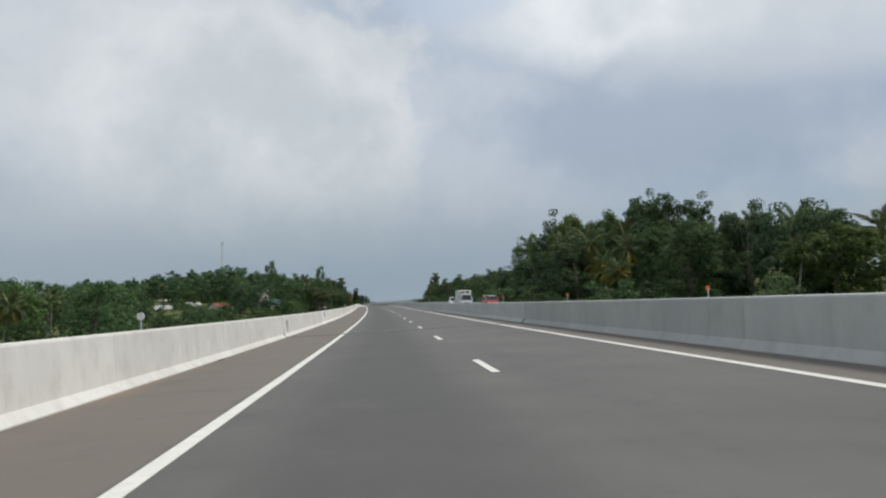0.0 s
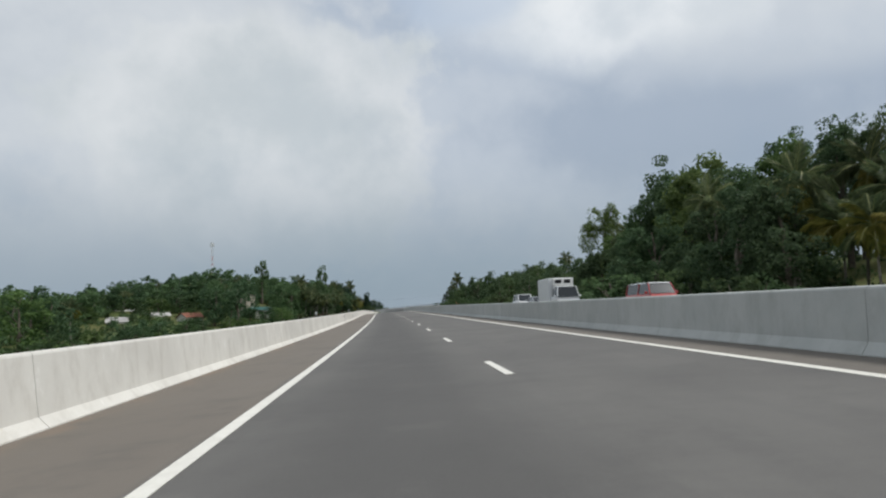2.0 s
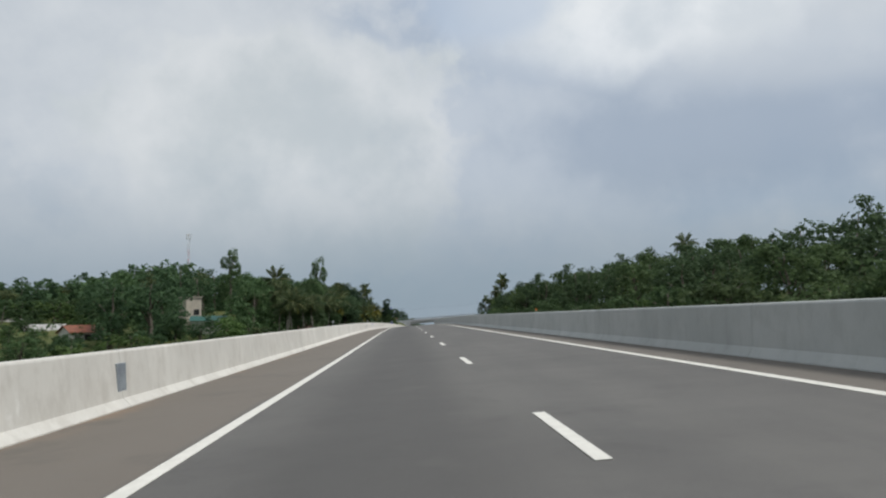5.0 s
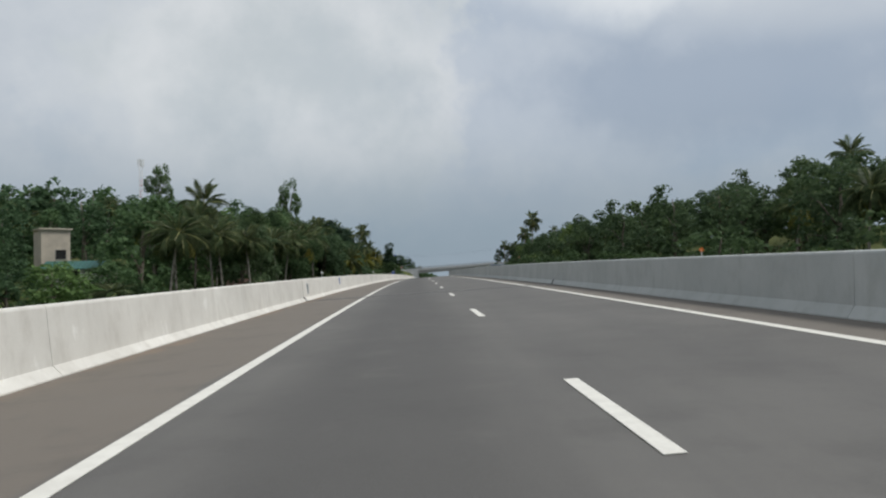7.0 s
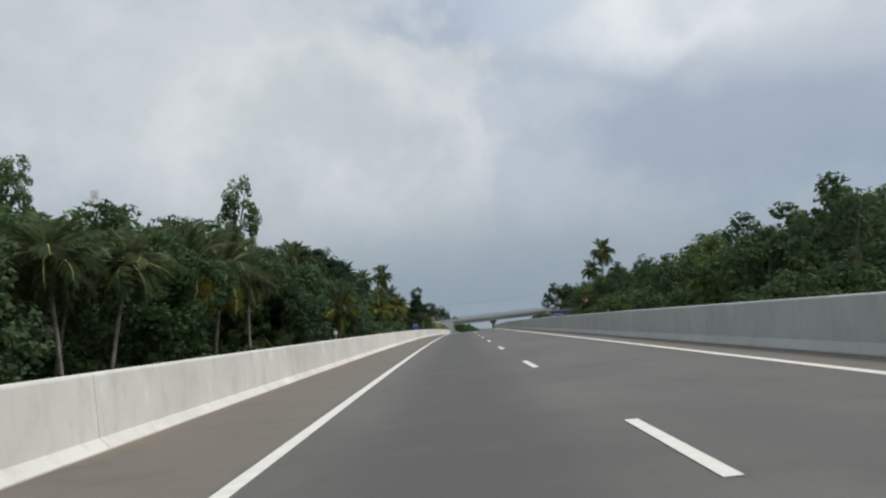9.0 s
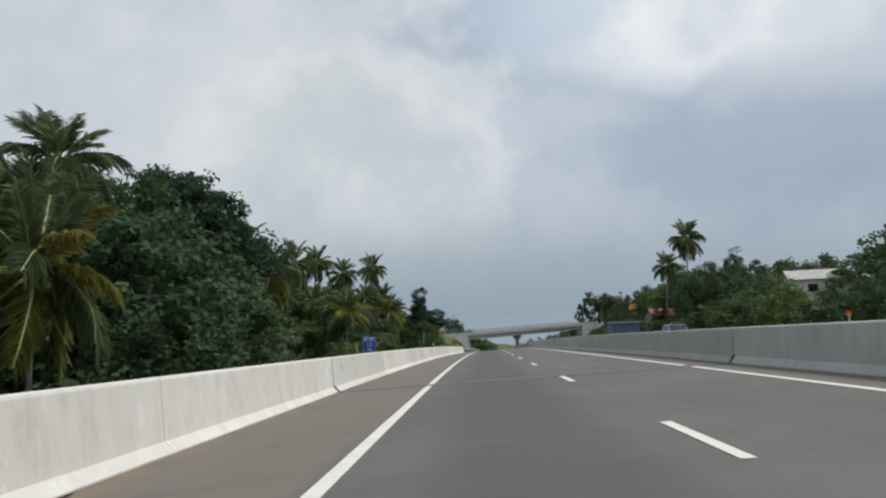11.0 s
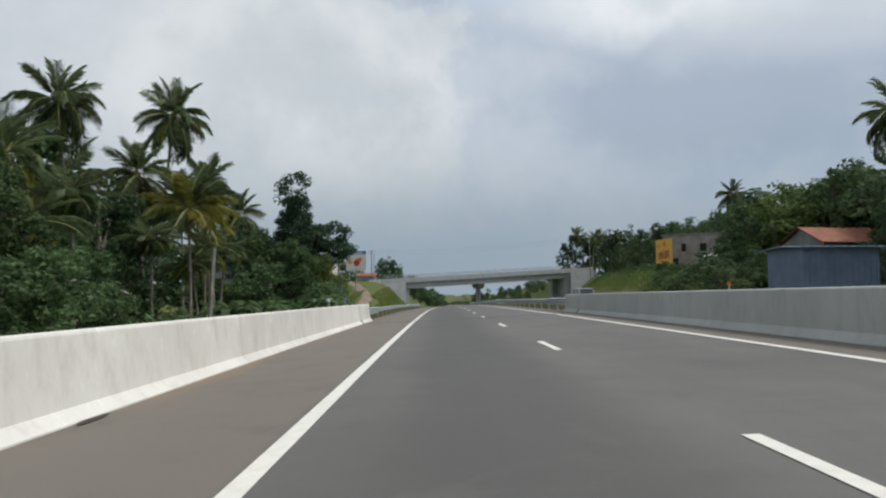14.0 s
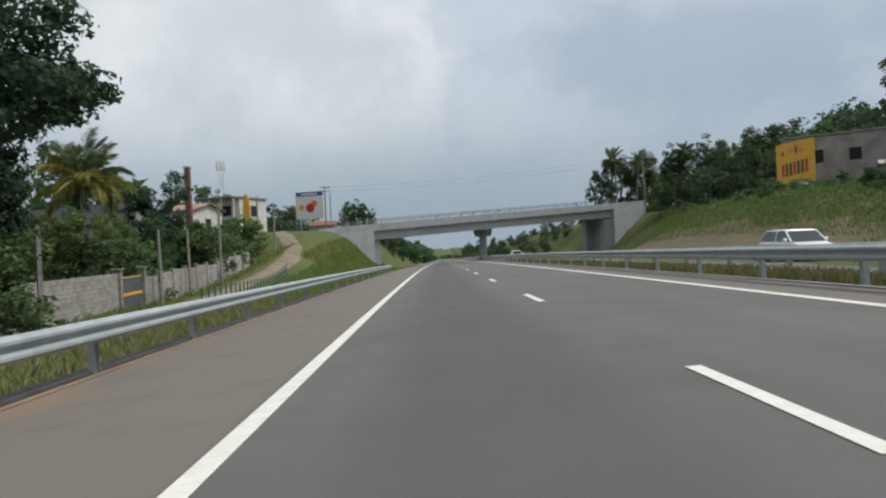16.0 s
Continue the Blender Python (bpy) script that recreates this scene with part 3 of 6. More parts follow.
def leaves(centres, sizes, rng, droop=0.25, slim=0.55, tri=False, out=None):
    """Small folded leaves about the centres: vertices and faces; out: the way that they face."""
    n = len(centres)
    a = rng.normal(size=(n, 3))
    a[:, 2] -= droop
    side = rng.normal(size=(n, 3))
    if out is not None:
        face = out + rng.normal(size=(n, 3)) * 0.5
        face /= np.linalg.norm(face, axis=1)[:, None]
        a -= face * np.sum(a * face, axis=1)[:, None]
        side = face
    a /= np.linalg.norm(a, axis=1)[:, None]
    b = np.cross(a, side)
    b /= np.linalg.norm(b, axis=1)[:, None]
    c = np.cross(a, b)
    L, w = sizes[:, None], sizes[:, None] * slim
    if tri:
        v = np.stack([centres - a * L / 2 + b * w / 2, centres - a * L / 2 - b * w / 2, centres + a * L / 2], 1).reshape(-1, 3)
        return v, np.arange(3 * n).reshape(-1, 3)
    p0 = centres - a * L / 2
    p1 = centres + b * w / 2 + c * w * 0.12
    p2 = centres + a * L / 2
    p3 = centres - b * w / 2 + c * w * 0.12
    v = np.stack([p0, p1, p2, p3], 1).reshape(-1, 3)
    f = np.arange(4 * n).reshape(-1, 4)
    return v, f


LOBES = 11


def broadleaf_meshes(seed, height, spread, bare, clumps, per, leaf, material, shape=1.0, loose=0.5, tri=False, lump=0.20):
    """Trunk-and-limbs mesh and crown mesh of a broad-leaved tree."""
    rng = np.random.default_rng(seed)
    bm = bmesh.new()
    r0 = 0.022 * height + 0.06
    lean = rng.normal(size=2) * 0.04 * height
    spine = []
    for i in range(7):
        q = i / 6
        spine.append(Vector((lean[0] * q * q + rng.normal() * 0.012 * height * q, lean[1] * q * q + rng.normal() * 0.012 * height * q, q * height * 0.86)))
    spine[0] = Vector((0, 0, -0.6))
    tube(bm, spine, [r0 * (1.15 - 1.0 * i / 6.3) for i in range(7)], 5 if tri else 8)
    cz = height * (bare + (1 - bare) * 0.5)
    rz = height * (1 - bare) * 0.5
    cents = []
    lobes = [(rng.uniform(-0.64, 0.64) * spread, rng.uniform(-0.64, 0.64) * spread, cz + (-0.80 + 1.5 * (i + rng.uniform(-0.4, 0.4)) / (LOBES - 1)) * rz, rng.uniform(0.30, 0.56)) for i in range(LOBES)]
    for k in range(clumps):
        lx, ly, lz, lr = lobes[rng.integers(LOBES)]
        d = rng.normal(size=3)
        d /= np.linalg.norm(d)
        t = rng.uniform(0.72, 1.0)
        p = np.array([lx + d[0] * spread * lr * t, ly + d[1] * spread * lr * t, lz + d[2] * rz * lr * 0.75 * t])
        top = (p[2] - cz) / rz
        keep = 1.0 - max(0.0, top) * (0.45 * shape)
        p[0] *= keep
        p[1] *= keep
        p[2] = min(max(p[2], height * bare * 0.8), height)
        cents.append(p)
    cents = np.array(cents)
    for p in cents[:: max(1, clumps // (5 if tri else 16))]:
        q = min(0.95, max(0.25, (p[2] / height) * rng.uniform(0.55, 0.8)))
        i = int(q * 6)
        base = spine[i].lerp(spine[min(6, i + 1)], q * 6 - i)
        mid = base.lerp(Vector(p), 0.5) + Vector((0, 0, 0.06 * height))
        tube(bm, [base, mid, Vector(p)], [r0 * 0.42, r0 * 0.26, r0 * 0.07], 3 if tri else 5)
    wood = bpy.data.meshes.new("trunk")
    bm.to_mesh(wood)
    bm.free()
    wood.materials.append(BARK)
    rc = spread * lump * (1 + loose * 0.3)
    n = clumps * per
    off = rng.normal(size=(n, 3))
    off /= np.linalg.norm(off, axis=1)[:, None]
    face = off + np.array([0, 0, 0.45])
    off *= (rng.uniform(0.35, 1.05, n) ** 0.4)[:, None] * rc * np.repeat(rng.uniform(0.7, 1.35, clumps), per)[:, None]
    off[:, 2] *= 0.72
    v, f = leaves(np.repeat(cents, per, 0) + off, rng.uniform(0.6, 1.35, n) * leaf, rng, slim=0.9 if tri else 0.62, tri=tri, out=face)
    return wood, mesh_of("crown", v, f, material)


def frond_mesh(seed, length, arch, material, hang=1.0):
    """One feather palm leaf: a stout pale rib and hanging leaflets; grows along +x and bends down."""
    rng = np.random.default_rng(seed)
    verts, faces = [], []
    n = 13
    p, ang = np.array([0.0, 0.0, 0.0]), 0.0
    pts = []
    for i in range(n):
        pts.append((p.copy(), ang))
        ang -= arch * (0.25 + 1.5 * i / n) / n
        p = p + length / (n - 1) * np.array([math.cos(ang), 0, math.sin(ang)])
    for i in range(n - 1):
        (a, _), (b, _) = pts[i], pts[i + 1]
        w0, w1 = 0.065 * (1 - 0.85 * i / n), 0.065 * (1 - 0.85 * (i + 1) / n)
        k = len(verts)
        verts += [a + (0, w0, 0.02), a - (0, w0, -0.02), b - (0, w1, -0.02), b + (0, w1, 0.02), a - (0, 0, w0), b - (0, 0, w1)]
        faces += [(k, k + 1, k + 2, k + 3), (k + 4, k, k + 3, k + 5), (k + 1, k + 4, k + 5, k + 2)]
    ribs = len(faces)
    m = 44
    for j in range(m):
        q = 0.16 + 0.83 * j / m
        i = q * (n - 1)
        i0 = min(n - 2, int(i))
        a = pts[i0][0] * (1 - (i - i0)) + pts[i0 + 1][0] * (i - i0)
        an = pts[i0][1]
        for sgn in (-1, 1):
            ln = 0.27 * length * (math.sin(math.pi * (0.2 + 0.68 * q)) + 0.08) * rng.uniform(0.75, 1.12)
            fwd = np.array([math.cos(an), 0, math.sin(an)])
            drop = hang * rng.uniform(0.5, 1.5)
            d = 0.62 * fwd + sgn * np.array([0, 1, 0]) * rng.uniform(0.6, 0.9) + np.array([0, 0, 0.18 - 0.35 * drop])
            d /= np.linalg.norm(d)
            w = 0.025 * fwd
            mid = a + d * ln * 0.55
            tip = a + d * ln + np.array([0, 0, -0.36 * ln * drop])
            k = len(verts)
            verts += [a - w, a + w, mid + w * 0.9, tip]
            faces += [(k, k + 1, k + 2, k + 3)]
    me = mesh_of("frond", verts, faces, material)
    me.materials.append(RIB)
    me.polygons.foreach_set("material_index", [1] * ribs + [0] * (len(faces) - ribs))
    return me


RIB = plain("palm_rib", (0.30, 0.29, 0.10), (0.20, 0.21, 0.07), 3, 0.5)
FRONDS = [frond_mesh(11 + i, (3.4, 3.85, 3.9)[i], (0.9, 1.45, 1.5)[i], FROND, (0.6, 1.0, 1.5)[i]) for i in range(3)]
GOLDS = [frond_mesh(21 + i, 3.7, (1.05, 1.3)[i], FROND_GOLD, 1.0) for i in range(2)]


def palm_thing(seed, height, gold=0, size=1.0, label="tall coconut palm with a curved grey trunk and drooping fronds"):
    """A coconut palm, at the origin: trunk and single fronds."""
    rng = np.random.default_rng(seed)
    top = thing("palm_tree", Matrix(), label, "palm tree", "coconut palms")
    lean = rng.uniform(-0.1, 0.1, 2) * height
    pts = [Vector((lean[0] * q ** 1.6, lean[1] * q ** 1.6, q * height - 0.5 * (1 - q))) for q in np.linspace(0, 1, 9)]
    bm = bmesh.new()
    tube(bm, pts, [0.21 if i == 0 else 0.165 - 0.006 * i for i in range(9)], 8)
    part("trunk", bm, PALM_BARK, top, "slender grey ringed palm trunk", smooth=True)
    head = pts[-1]
    n = 26
    for k in range(n):
        q = k / (n - 1)
        el = 80 - (128 if gold < 0.6 else 104) * q ** 0.95 + rng.normal() * 8
        az = k * 137.5 + rng.normal() * 9
        old = q > 0.86 and k % 4 == 0
        me = GOLDS[k % 2] if (old or (gold and q > 1 - gold and k % 3 != 0)) else FRONDS[(0, 1, 2)[min(2, int(q * 3))]]
        ob = new("frond", me)
        ob.parent = top
        ob.matrix_basis = Matrix.Translation(head) @ Matrix.Rotation(radians(az), 4, "Z") @ Matrix.Rotation(radians(-el), 4, "Y") @ Matrix.Rotation(radians(rng.normal() * 24), 4, "X") @ Matrix.Scale(size * rng.uniform(0.85, 1.1), 4)
    bm = bmesh.new()
    for k in range(7):
        a = k * 0.9
        bmesh.ops.create_icosphere(bm, subdivisions=1, radius=0.13, matrix=Matrix.Translation(head + Vector((0.24 * math.cos(a), 0.24 * math.sin(a), -0.22 - 0.07 * (k % 3)))))
    ob = part("coconuts", bm, LEAF_LIGHT, top, "cluster of green coconuts")
    ob["kind"] = "stuff"
    return top


def tree_thing(meshes, label, group="roadside trees"):
    top = thing("tree", Matrix(), label, "tree", group)
    for nm, me in zip(("trunk", "crown"), meshes):
        new(nm, me).parent = top
    return top


def base_z(s, u):
    return beside_any(s, u, far_h(s, u))


def plant(proto, s, u, scale, turn, wide=1.0):
    m = Matrix.Translation(base_z(s, u)) @ Matrix.Rotation(radians(turn), 4, "Z")
    ob = copy_thing(proto, m)
    ob.scale = (scale * wide, scale * wide, scale)
    return ob


def grab(me):
    v = np.empty(len(me.vertices) * 3, dtype=np.float32)
    me.vertices.foreach_get("co", v)
    return v.reshape(-1, 3), [tuple(p.vertices) for p in me.polygons]


def far_palm(src):
    """The same palm with its fronds joined, for those that stand far off."""
    top = thing("palm_tree", Matrix(), src["label"], "palm tree", "coconut palms")
    verts, faces, mi = [], [], []
    for ob in src.children:
        if ob.name.startswith("trunk"):
            new("trunk", ob.data).parent = top
        elif ob.name.startswith("frond"):
            v, f = grab(ob.data)
            n = len(verts)
            verts += [tuple(ob.matrix_basis @ Vector(p)) for p in v]
            faces += [tuple(n + q for q in p) for p in f]
            tone = 0 if ob.data.materials[0] is FROND else 1
            mi += [2 if poly.material_index else tone for poly in ob.data.polygons]
    me = mesh_of("crown", verts, faces, FROND)
    me.materials.append(FROND_GOLD)
    me.materials.append(RIB)
    me.polygons.foreach_set("material_index", mi)
    new("crown", me).parent = top
    return top


PALMS = [palm_thing(1, 14.0), palm_thing(2, 12.0), palm_thing(3, 15.5), palm_thing(4, 11.0, 0.25, 1.1, "coconut palm with yellowing lower fronds")]
FAR_PALMS = [far_palm(p) for p in PALMS]
GOLD_PALM = palm_thing(6, 9.0, 0.72, 1.2, "coconut palm with a golden-yellow crown of arching fronds")
YOUNG = palm_thing(5, 3.2, 0.55, 1.15, "young coconut palm with long yellow-tipped fronds")
H0 = 12.0
TREES = [
    tree_thing(broadleaf_meshes(31, H0, 4.2, 0.15, 230, 40, 0.27, LEAF, tri=True, lump=0.135), "leafy green broad-leaved tree with a rounded crown"),
    tree_thing(broadleaf_meshes(32, H0, 4.2, 0.10, 240, 42, 0.27, LEAF_DARK, 0.8, tri=True, lump=0.135), "dense dark green tree with a heavy crown"),
    tree_thing(broadleaf_meshes(33, H0, 3.0, 0.30, 150, 44, 0.22, LEAF, 0.6, 0.9, tri=True, lump=0.125), "slender tree with an open ragged crown"),
    tree_thing(broadleaf_meshes(34, H0, 4.8, 0.13, 240, 40, 0.28, LEAF_LIGHT, 1.0, 0.7, tri=True, lump=0.125), "wide pale green tree with a loose crown"),
    tree_thing(broadleaf_meshes(35, H0, 2.7, 0.08, 260, 72, 0.19, LEAF_DEEP, 0.1, 0.3, tri=True, lump=0.185), "narrow dark tree in leaf down to its foot"),
    tree_thing(broadleaf_meshes(44, H0, 2.9, 0.05, 400, 52, 0.17, LEAF_LIGHT, 0.4, 0.2, tri=True, lump=0.17), "tall feathery tree with thin open branches"),
    tree_thing(broadleaf_meshes(45, H0, 3.2, 0.30, 270, 72, 0.19, LEAF_DEEP, 0.15, 0.3, tri=True, lump=0.165), "dark-leaved tree with a dense high crown"),
    tree_thing(broadleaf_meshes(46, H0, 3.6, 0.50, 250, 72, 0.19, LEAF_DEEP, 0.15, 0.3, tri=True, lump=0.15), "dark-leaved tree with a high lobed crown on a bare trunk"),
]
WOODS = [
    broadleaf_meshes(36, H0, 4.6, 0.08, 115, 18, 0.46, LEAF, tri=True, lump=0.165),
    broadleaf_meshes(37, H0, 4.8, 0.05, 120, 18, 0.46, LEAF_DARK, 0.9, tri=True, lump=0.165),
    broadleaf_meshes(38, H0, 4.2, 0.10, 110, 18, 0.46, LEAF_DARK, 0.7, tri=True, lump=0.165),
    broadleaf_meshes(39, H0, 5.0, 0.06, 115, 18, 0.46, LEAF_LIGHT, 0.9, tri=True, lump=0.165),
]
WOODS += [
    broadleaf_meshes(66 + k, H0, 4.7, 0.06, 60, 15, 0.80, m, 0.9, tri=True, lump=0.20) for k, m in enumerate((LEAF, LEAF_DARK, LEAF_DARK, LEAF))
]
BUSHES = [
    tree_thing(broadleaf_meshes(41, 4.0, 2.3, 0.03, 60, 28, 0.24, LEAF, 0.6, tri=True, lump=0.17), "bright green leafy roadside bush", "bushes"),
    tree_thing(broadleaf_meshes(42, 4.0, 2.5, 0.03, 62, 28, 0.24, LEAF, 0.6, tri=True, lump=0.17), "dense dull green roadside bush", "bushes"),
]
BUSHES.append(tree_thing(broadleaf_meshes(43, 4.0, 2.2, 0.03, 90, 40, 0.17, LEAF, 0.6, tri=True, lump=0.16), "leafy green bush with small leaves beside the barrier", "bushes"))
BUSHES.append(tree_thing(broadleaf_meshes(47, 4.0, 2.2, 0.05, 80, 40, 0.19, LEAF_LIGHT, 0.6, tri=True, lump=0.16), "fresh light green bush behind the block wall", "bushes"))
for b in BUSHES:
    b["category"] = "bush"
    b.name = "bush"

USED = []
# palms that stand out: along, aside, height of the crown over the road, kind
for s, u, top, k in ((311, -28.5, 11.2, 1), (500, -27.5, 13.6, 0), (497, -29.5, 12.6, 1), (488, -24, 12.5, 1), (505, -25.0, 11.8, 1), (476, -25.0, 11.6, 1), (482, -26.4, 18.5, 2), (471, -28.5, 16.2, 0), (434, -29.2, 14.2, 1), (461, -33.4, 17.6, 2),
                     (365, -21.5, 11.0, 0), (404, -27.0, 12.6, 2), (427, -32, 13.5, 1), (451, -34, 8.4, 3), (397, -21, 8.5, 3),
                     (570, -41.3, 11.6, 1), (655, -13.5, 9.4, 1), (640, -33, 13.0, 0), (646, -36, 13.5, 1), (630, 43, 20.0, 0), (601, 45, 18.0, 2), (634, 39.0, 21.0, 1), (566, 59.5, 23.0, 2), (187, 43.2, 11.8, 1), (203, 60, 18.0, 2), (463, 37, 19.8, 2), (473, 35, 15.5, 0), (320, 68.8, 17.8, 1), (181, 42.4, 12.4, 0), (175, 41.5, 11.2, 1)):
    P = PALMS[k]
    h0 = (14.0, 12.0, 15.5, 11.0)[k]
    g = base_z(s, u).z - line_at(s)[2]
    sc = (top - g) / h0
    USED.append((s, u))
    plant(P, s, u, sc, s * 37 % 360, 0.9 / sc ** 0.7)
for s, u, sc in ((398, -12.2, 1.1), (381, -14.5, 1.0), (404, -14.5, 0.9), (338, -17, 1.2), (366, -15, 0.95)):
    plant(YOUNG, s, u, sc * 0.78, s * 53 % 360)

for s, u, top, size in ((110, 36.5, 6.2, 0.7), (117, 38.5, 7.0, 0.75), (103, 36.0, 5.2, 0.65), (126, 40.0, 8.6, 0.75), (473, -20.0, 8.4, 0.95), (528, -25.6, 7.9, 0.85), (349.5, -13.2, 3.6, 0.62), (416, -17, 5.5, 0.8)):
    sc = (top - base_z(s, u).z + line_at(s)[2]) / 9.0
    plant(GOLD_PALM, s, u, sc, s * 31 % 360, size / sc)
    USED.append((s, u))

# trees that stand out: along, aside, top over the road, kind, breadth
for s, u, top, k, w in ((347, -49, 23.4, 2, 0.8), (357, -26.6, 21.2, 2, 0.66), (381, -22.4, 15.0, 6, 1.15), (385, -20.8, 12.6, 6, 1.0), (376, -19.5, 12.6, 6, 1.2), (370, -20, 11.6, 0, 0.85),
                        (495, -16.2, 14.6, 4, 1.1), (498.5, -15.1, 10.8, 7, 1.2), (504, -19.0, 9.5, 6, 0.9), (536, -26.5, 6.4, 1, 0.6), (524, -24.5, 5.4, 0, 0.6), (517, -23.0, 4.8, 1, 0.6), (480, -27.5, 12.0, 1, 0.7), (491, -19.5, 8.5, 0, 0.7), (500, -23.0, 10.6, 1, 0.8), (508, -25.5, 10.2, 0, 0.7), (489, -12.9, 6.2, 3, 0.9), (484, -14.5, 6.8, 0, 0.9), (493.5, -13.2, 4.6, 0, 0.9),
                        (532, -22.0, 8.6, 4, 1.0), (528.5, -20.6, 5.4, 1, 0.6), (540, -21.6, 5.6, 3, 0.7), (549, -21.8, 5.4, 3, 0.5), (521, -21.5, 5.2, 3, 0.7), (514, -20.5, 4.6, 3, 0.7), (527, -23.0, 5.6, 3, 0.7), (648, -19.5, 16.2, 1, 0.75), (652, -22.5, 16.0, 0, 0.7), (645, -15.8, 13.6, 1, 0.6), (650, -11.5, 8.6, 0, 0.8), (664, -12.5, 8.4, 1, 0.9), (682, -12.0, 8.0, 1, 0.9), (702, -11.5, 7.4, 0, 0.9), (728, -11.0, 7.0, 1, 0.9), (672, -17.0, 10.5, 1, 0.9), (632, 36.0, 20.0, 1, 0.7), (637, 41.5, 22.4, 1, 0.8), (634, 46.0, 23.0, 0, 0.8), (606, 43.5, 20.0, 1, 0.8), (600, 48.0, 20.5, 1, 0.9), (592, 51.5, 20.0, 0, 0.8), (458, 36.5, 12.8, 1, 0.9), (451, 34.5, 11.5, 0, 0.9), (470, 39.0, 15.0, 1, 0.9), (446, 37.5, 12.5, 1, 0.8), (600, -37.5, 14.5, 1, 0.7), (195, 43.0, 20.6, 5, 1.0), (180, 51, 23.0, 0, 0.9), (150, 42.5, 20.6, 3, 1.0), (172, 69, 29.0, 1, 0.9), (163, 44, 22.5, 1, 1.0), (138, 47, 20.0, 3, 0.9), (138, 54, 22.0, 1, 0.9), (133, 57, 21.8, 0, 0.9), (143, 59.5, 23.4, 1, 0.9), (131, 63, 22.0, 1, 0.9),
                        (546, 58, 21.0, 1, 0.8), (536, 53, 18.5, 1, 0.9), (520, 45, 13.5, 1, 0.9), (508, 40, 13.0, 3, 0.9), (480, 52, 19.5, 1, 0.8), (466, 42, 15.0, 0, 1.0), (470, 33.2, 8.0, 1, 0.7)):
    g = base_z(s, u).z - line_at(s)[2]
    USED.append((s, u))
    sc = (top - g) / H0
    plant(TREES[k], s, u, sc, s * 61 % 360, w / max(0.8, sc) ** 0.35)


# height of the wood's canopy over the road, by metres along and aside
CAN_LU = (12, 18, 25, 35, 50, 70, 100)
CAN_LS = (40, 120, 200, 260, 300, 340, 380, 420, 460, 500, 560, 620)
CAN_L = ((3, 3, 3, 3, 4, 4, 5), (3.5, 3.5, 4.5, 6, 6, 7, 9.5), (5, 6, 6, 6.5, 7.5, 8.5, 11), (6, 7, 7, 10, 11, 9.5, 11), (7, 8.5, 10.5, 13, 13.5, 14.5, 13),
         (7.5, 10, 13.5, 15, 17, 16.5, 15.5), (7, 10.5, 14.5, 17, 19, 22, 20.5), (7, 10, 12.5, 16.5, 19.5, 24, 25), (7.5, 10, 13.5, 16, 21, 26, 28),
         (6, 8.5, 13, 18, 24, 26, 30), (5, 7, 10, 13, 18, 24, 26), (9, 11, 11.5, 14.5, 20, 26, 28))
CAN_RU = (25, 30, 36, 44, 54, 66, 80)
CAN_RS = (40, 80, 120, 160, 195, 215, 240, 280, 320, 380, 420, 460, 500, 560, 620)
CAN_R = ((7, 7, 8, 8, 8, 8, 8), (10, 12, 12.5, 13, 13, 14, 14), (11, 13, 15, 15.5, 18.5, 19, 19), (6.5, 8.5, 15, 19, 20.5, 25, 26), (6, 6.5, 7, 14, 21, 23, 26), (7.5, 7.8, 7.6, 7.6, 15, 18, 26),
         (7, 8.5, 10, 10, 10, 20, 24), (8, 9.5, 11.5, 13.5, 15.5, 16, 19), (8, 10.5, 12.5, 14.5, 16.5, 19, 19), (5.5, 9.5, 12.5, 14.5, 16.4, 18.5, 21),
         (6, 8.5, 10.5, 13.5, 16.5, 19, 22), (7, 8, 12, 13, 14.5, 17, 22), (9, 10, 13.5, 17, 18, 17, 21), (10, 11, 13.5, 16.5, 20, 24, 26), (11.5, 12, 14.5, 18, 20.5, 24, 27))


WOOD_SPOTS = []


def open_cap(s, u):
    """Height over the road that plants keep to in the open plots before houses, signs and lone palms."""
    if 222 < s < 303 and (s - 214) / 91 * 45.8 - 6.5 < -u < (s - 100) / 203 * 45.8 + 3:
        return 2.6
    if 294 < s < 313 and -54 < u < -38:
        return 2.0
    if 150 < s < 306 and (s - 105) * 0.30 < -u < (s - 95) * 0.46 + 3:
        return 0.4 if s < 268 else 1.6
    if 330 < s < 349 and -16.5 < u < -6 or 440 < s < 472 and -20.5 < u < -8:
        return -1.0
    if 530 < s < 570 and 22 < u < 47 :
        return 5.2
    if 468 < s < 494 and 26 < u < 41:
        return 5.6
    if 478 < s < 562 and 21 < u < 0.43 * (s - 433) + 5.5:
        return 4.0
    if 440 < s < 472 and 20 < u < 31:
        return -3.0
    if 484 < s < 612 and u < 0 and -u < float(np.interp(s, (484, 497, 513, 543, 556, 570, 612), (9.5, 15.0, 18.0, 19.4, 19.5, 23.8, 26))):
        return -5.0
    if 168 < s < 193 and 28 < u < 41:
        return 4.5
    if 387 < s < 412 and -27 < u < -16:
        return 6.0
    if 384 < s < 459 and (s - 360) * 61 / 103 - 3 < u < (s - 318) * 61 / 145 + 4:
        return 6.5
    if 488 < s < 575 and -36 < u < -14:
        return 4.8 if s < 545 else 5.2
    return 99.0


def canopy(s, u):
    us, st, tab = (CAN_LU, CAN_LS, CAN_L) if u < 0 else (CAN_RU, CAN_RS, CAN_R)
    col = [float(np.interp(s, st, [row[k] for row in tab])) for k in range(7)]
    return float(np.interp(abs(u), us, col))


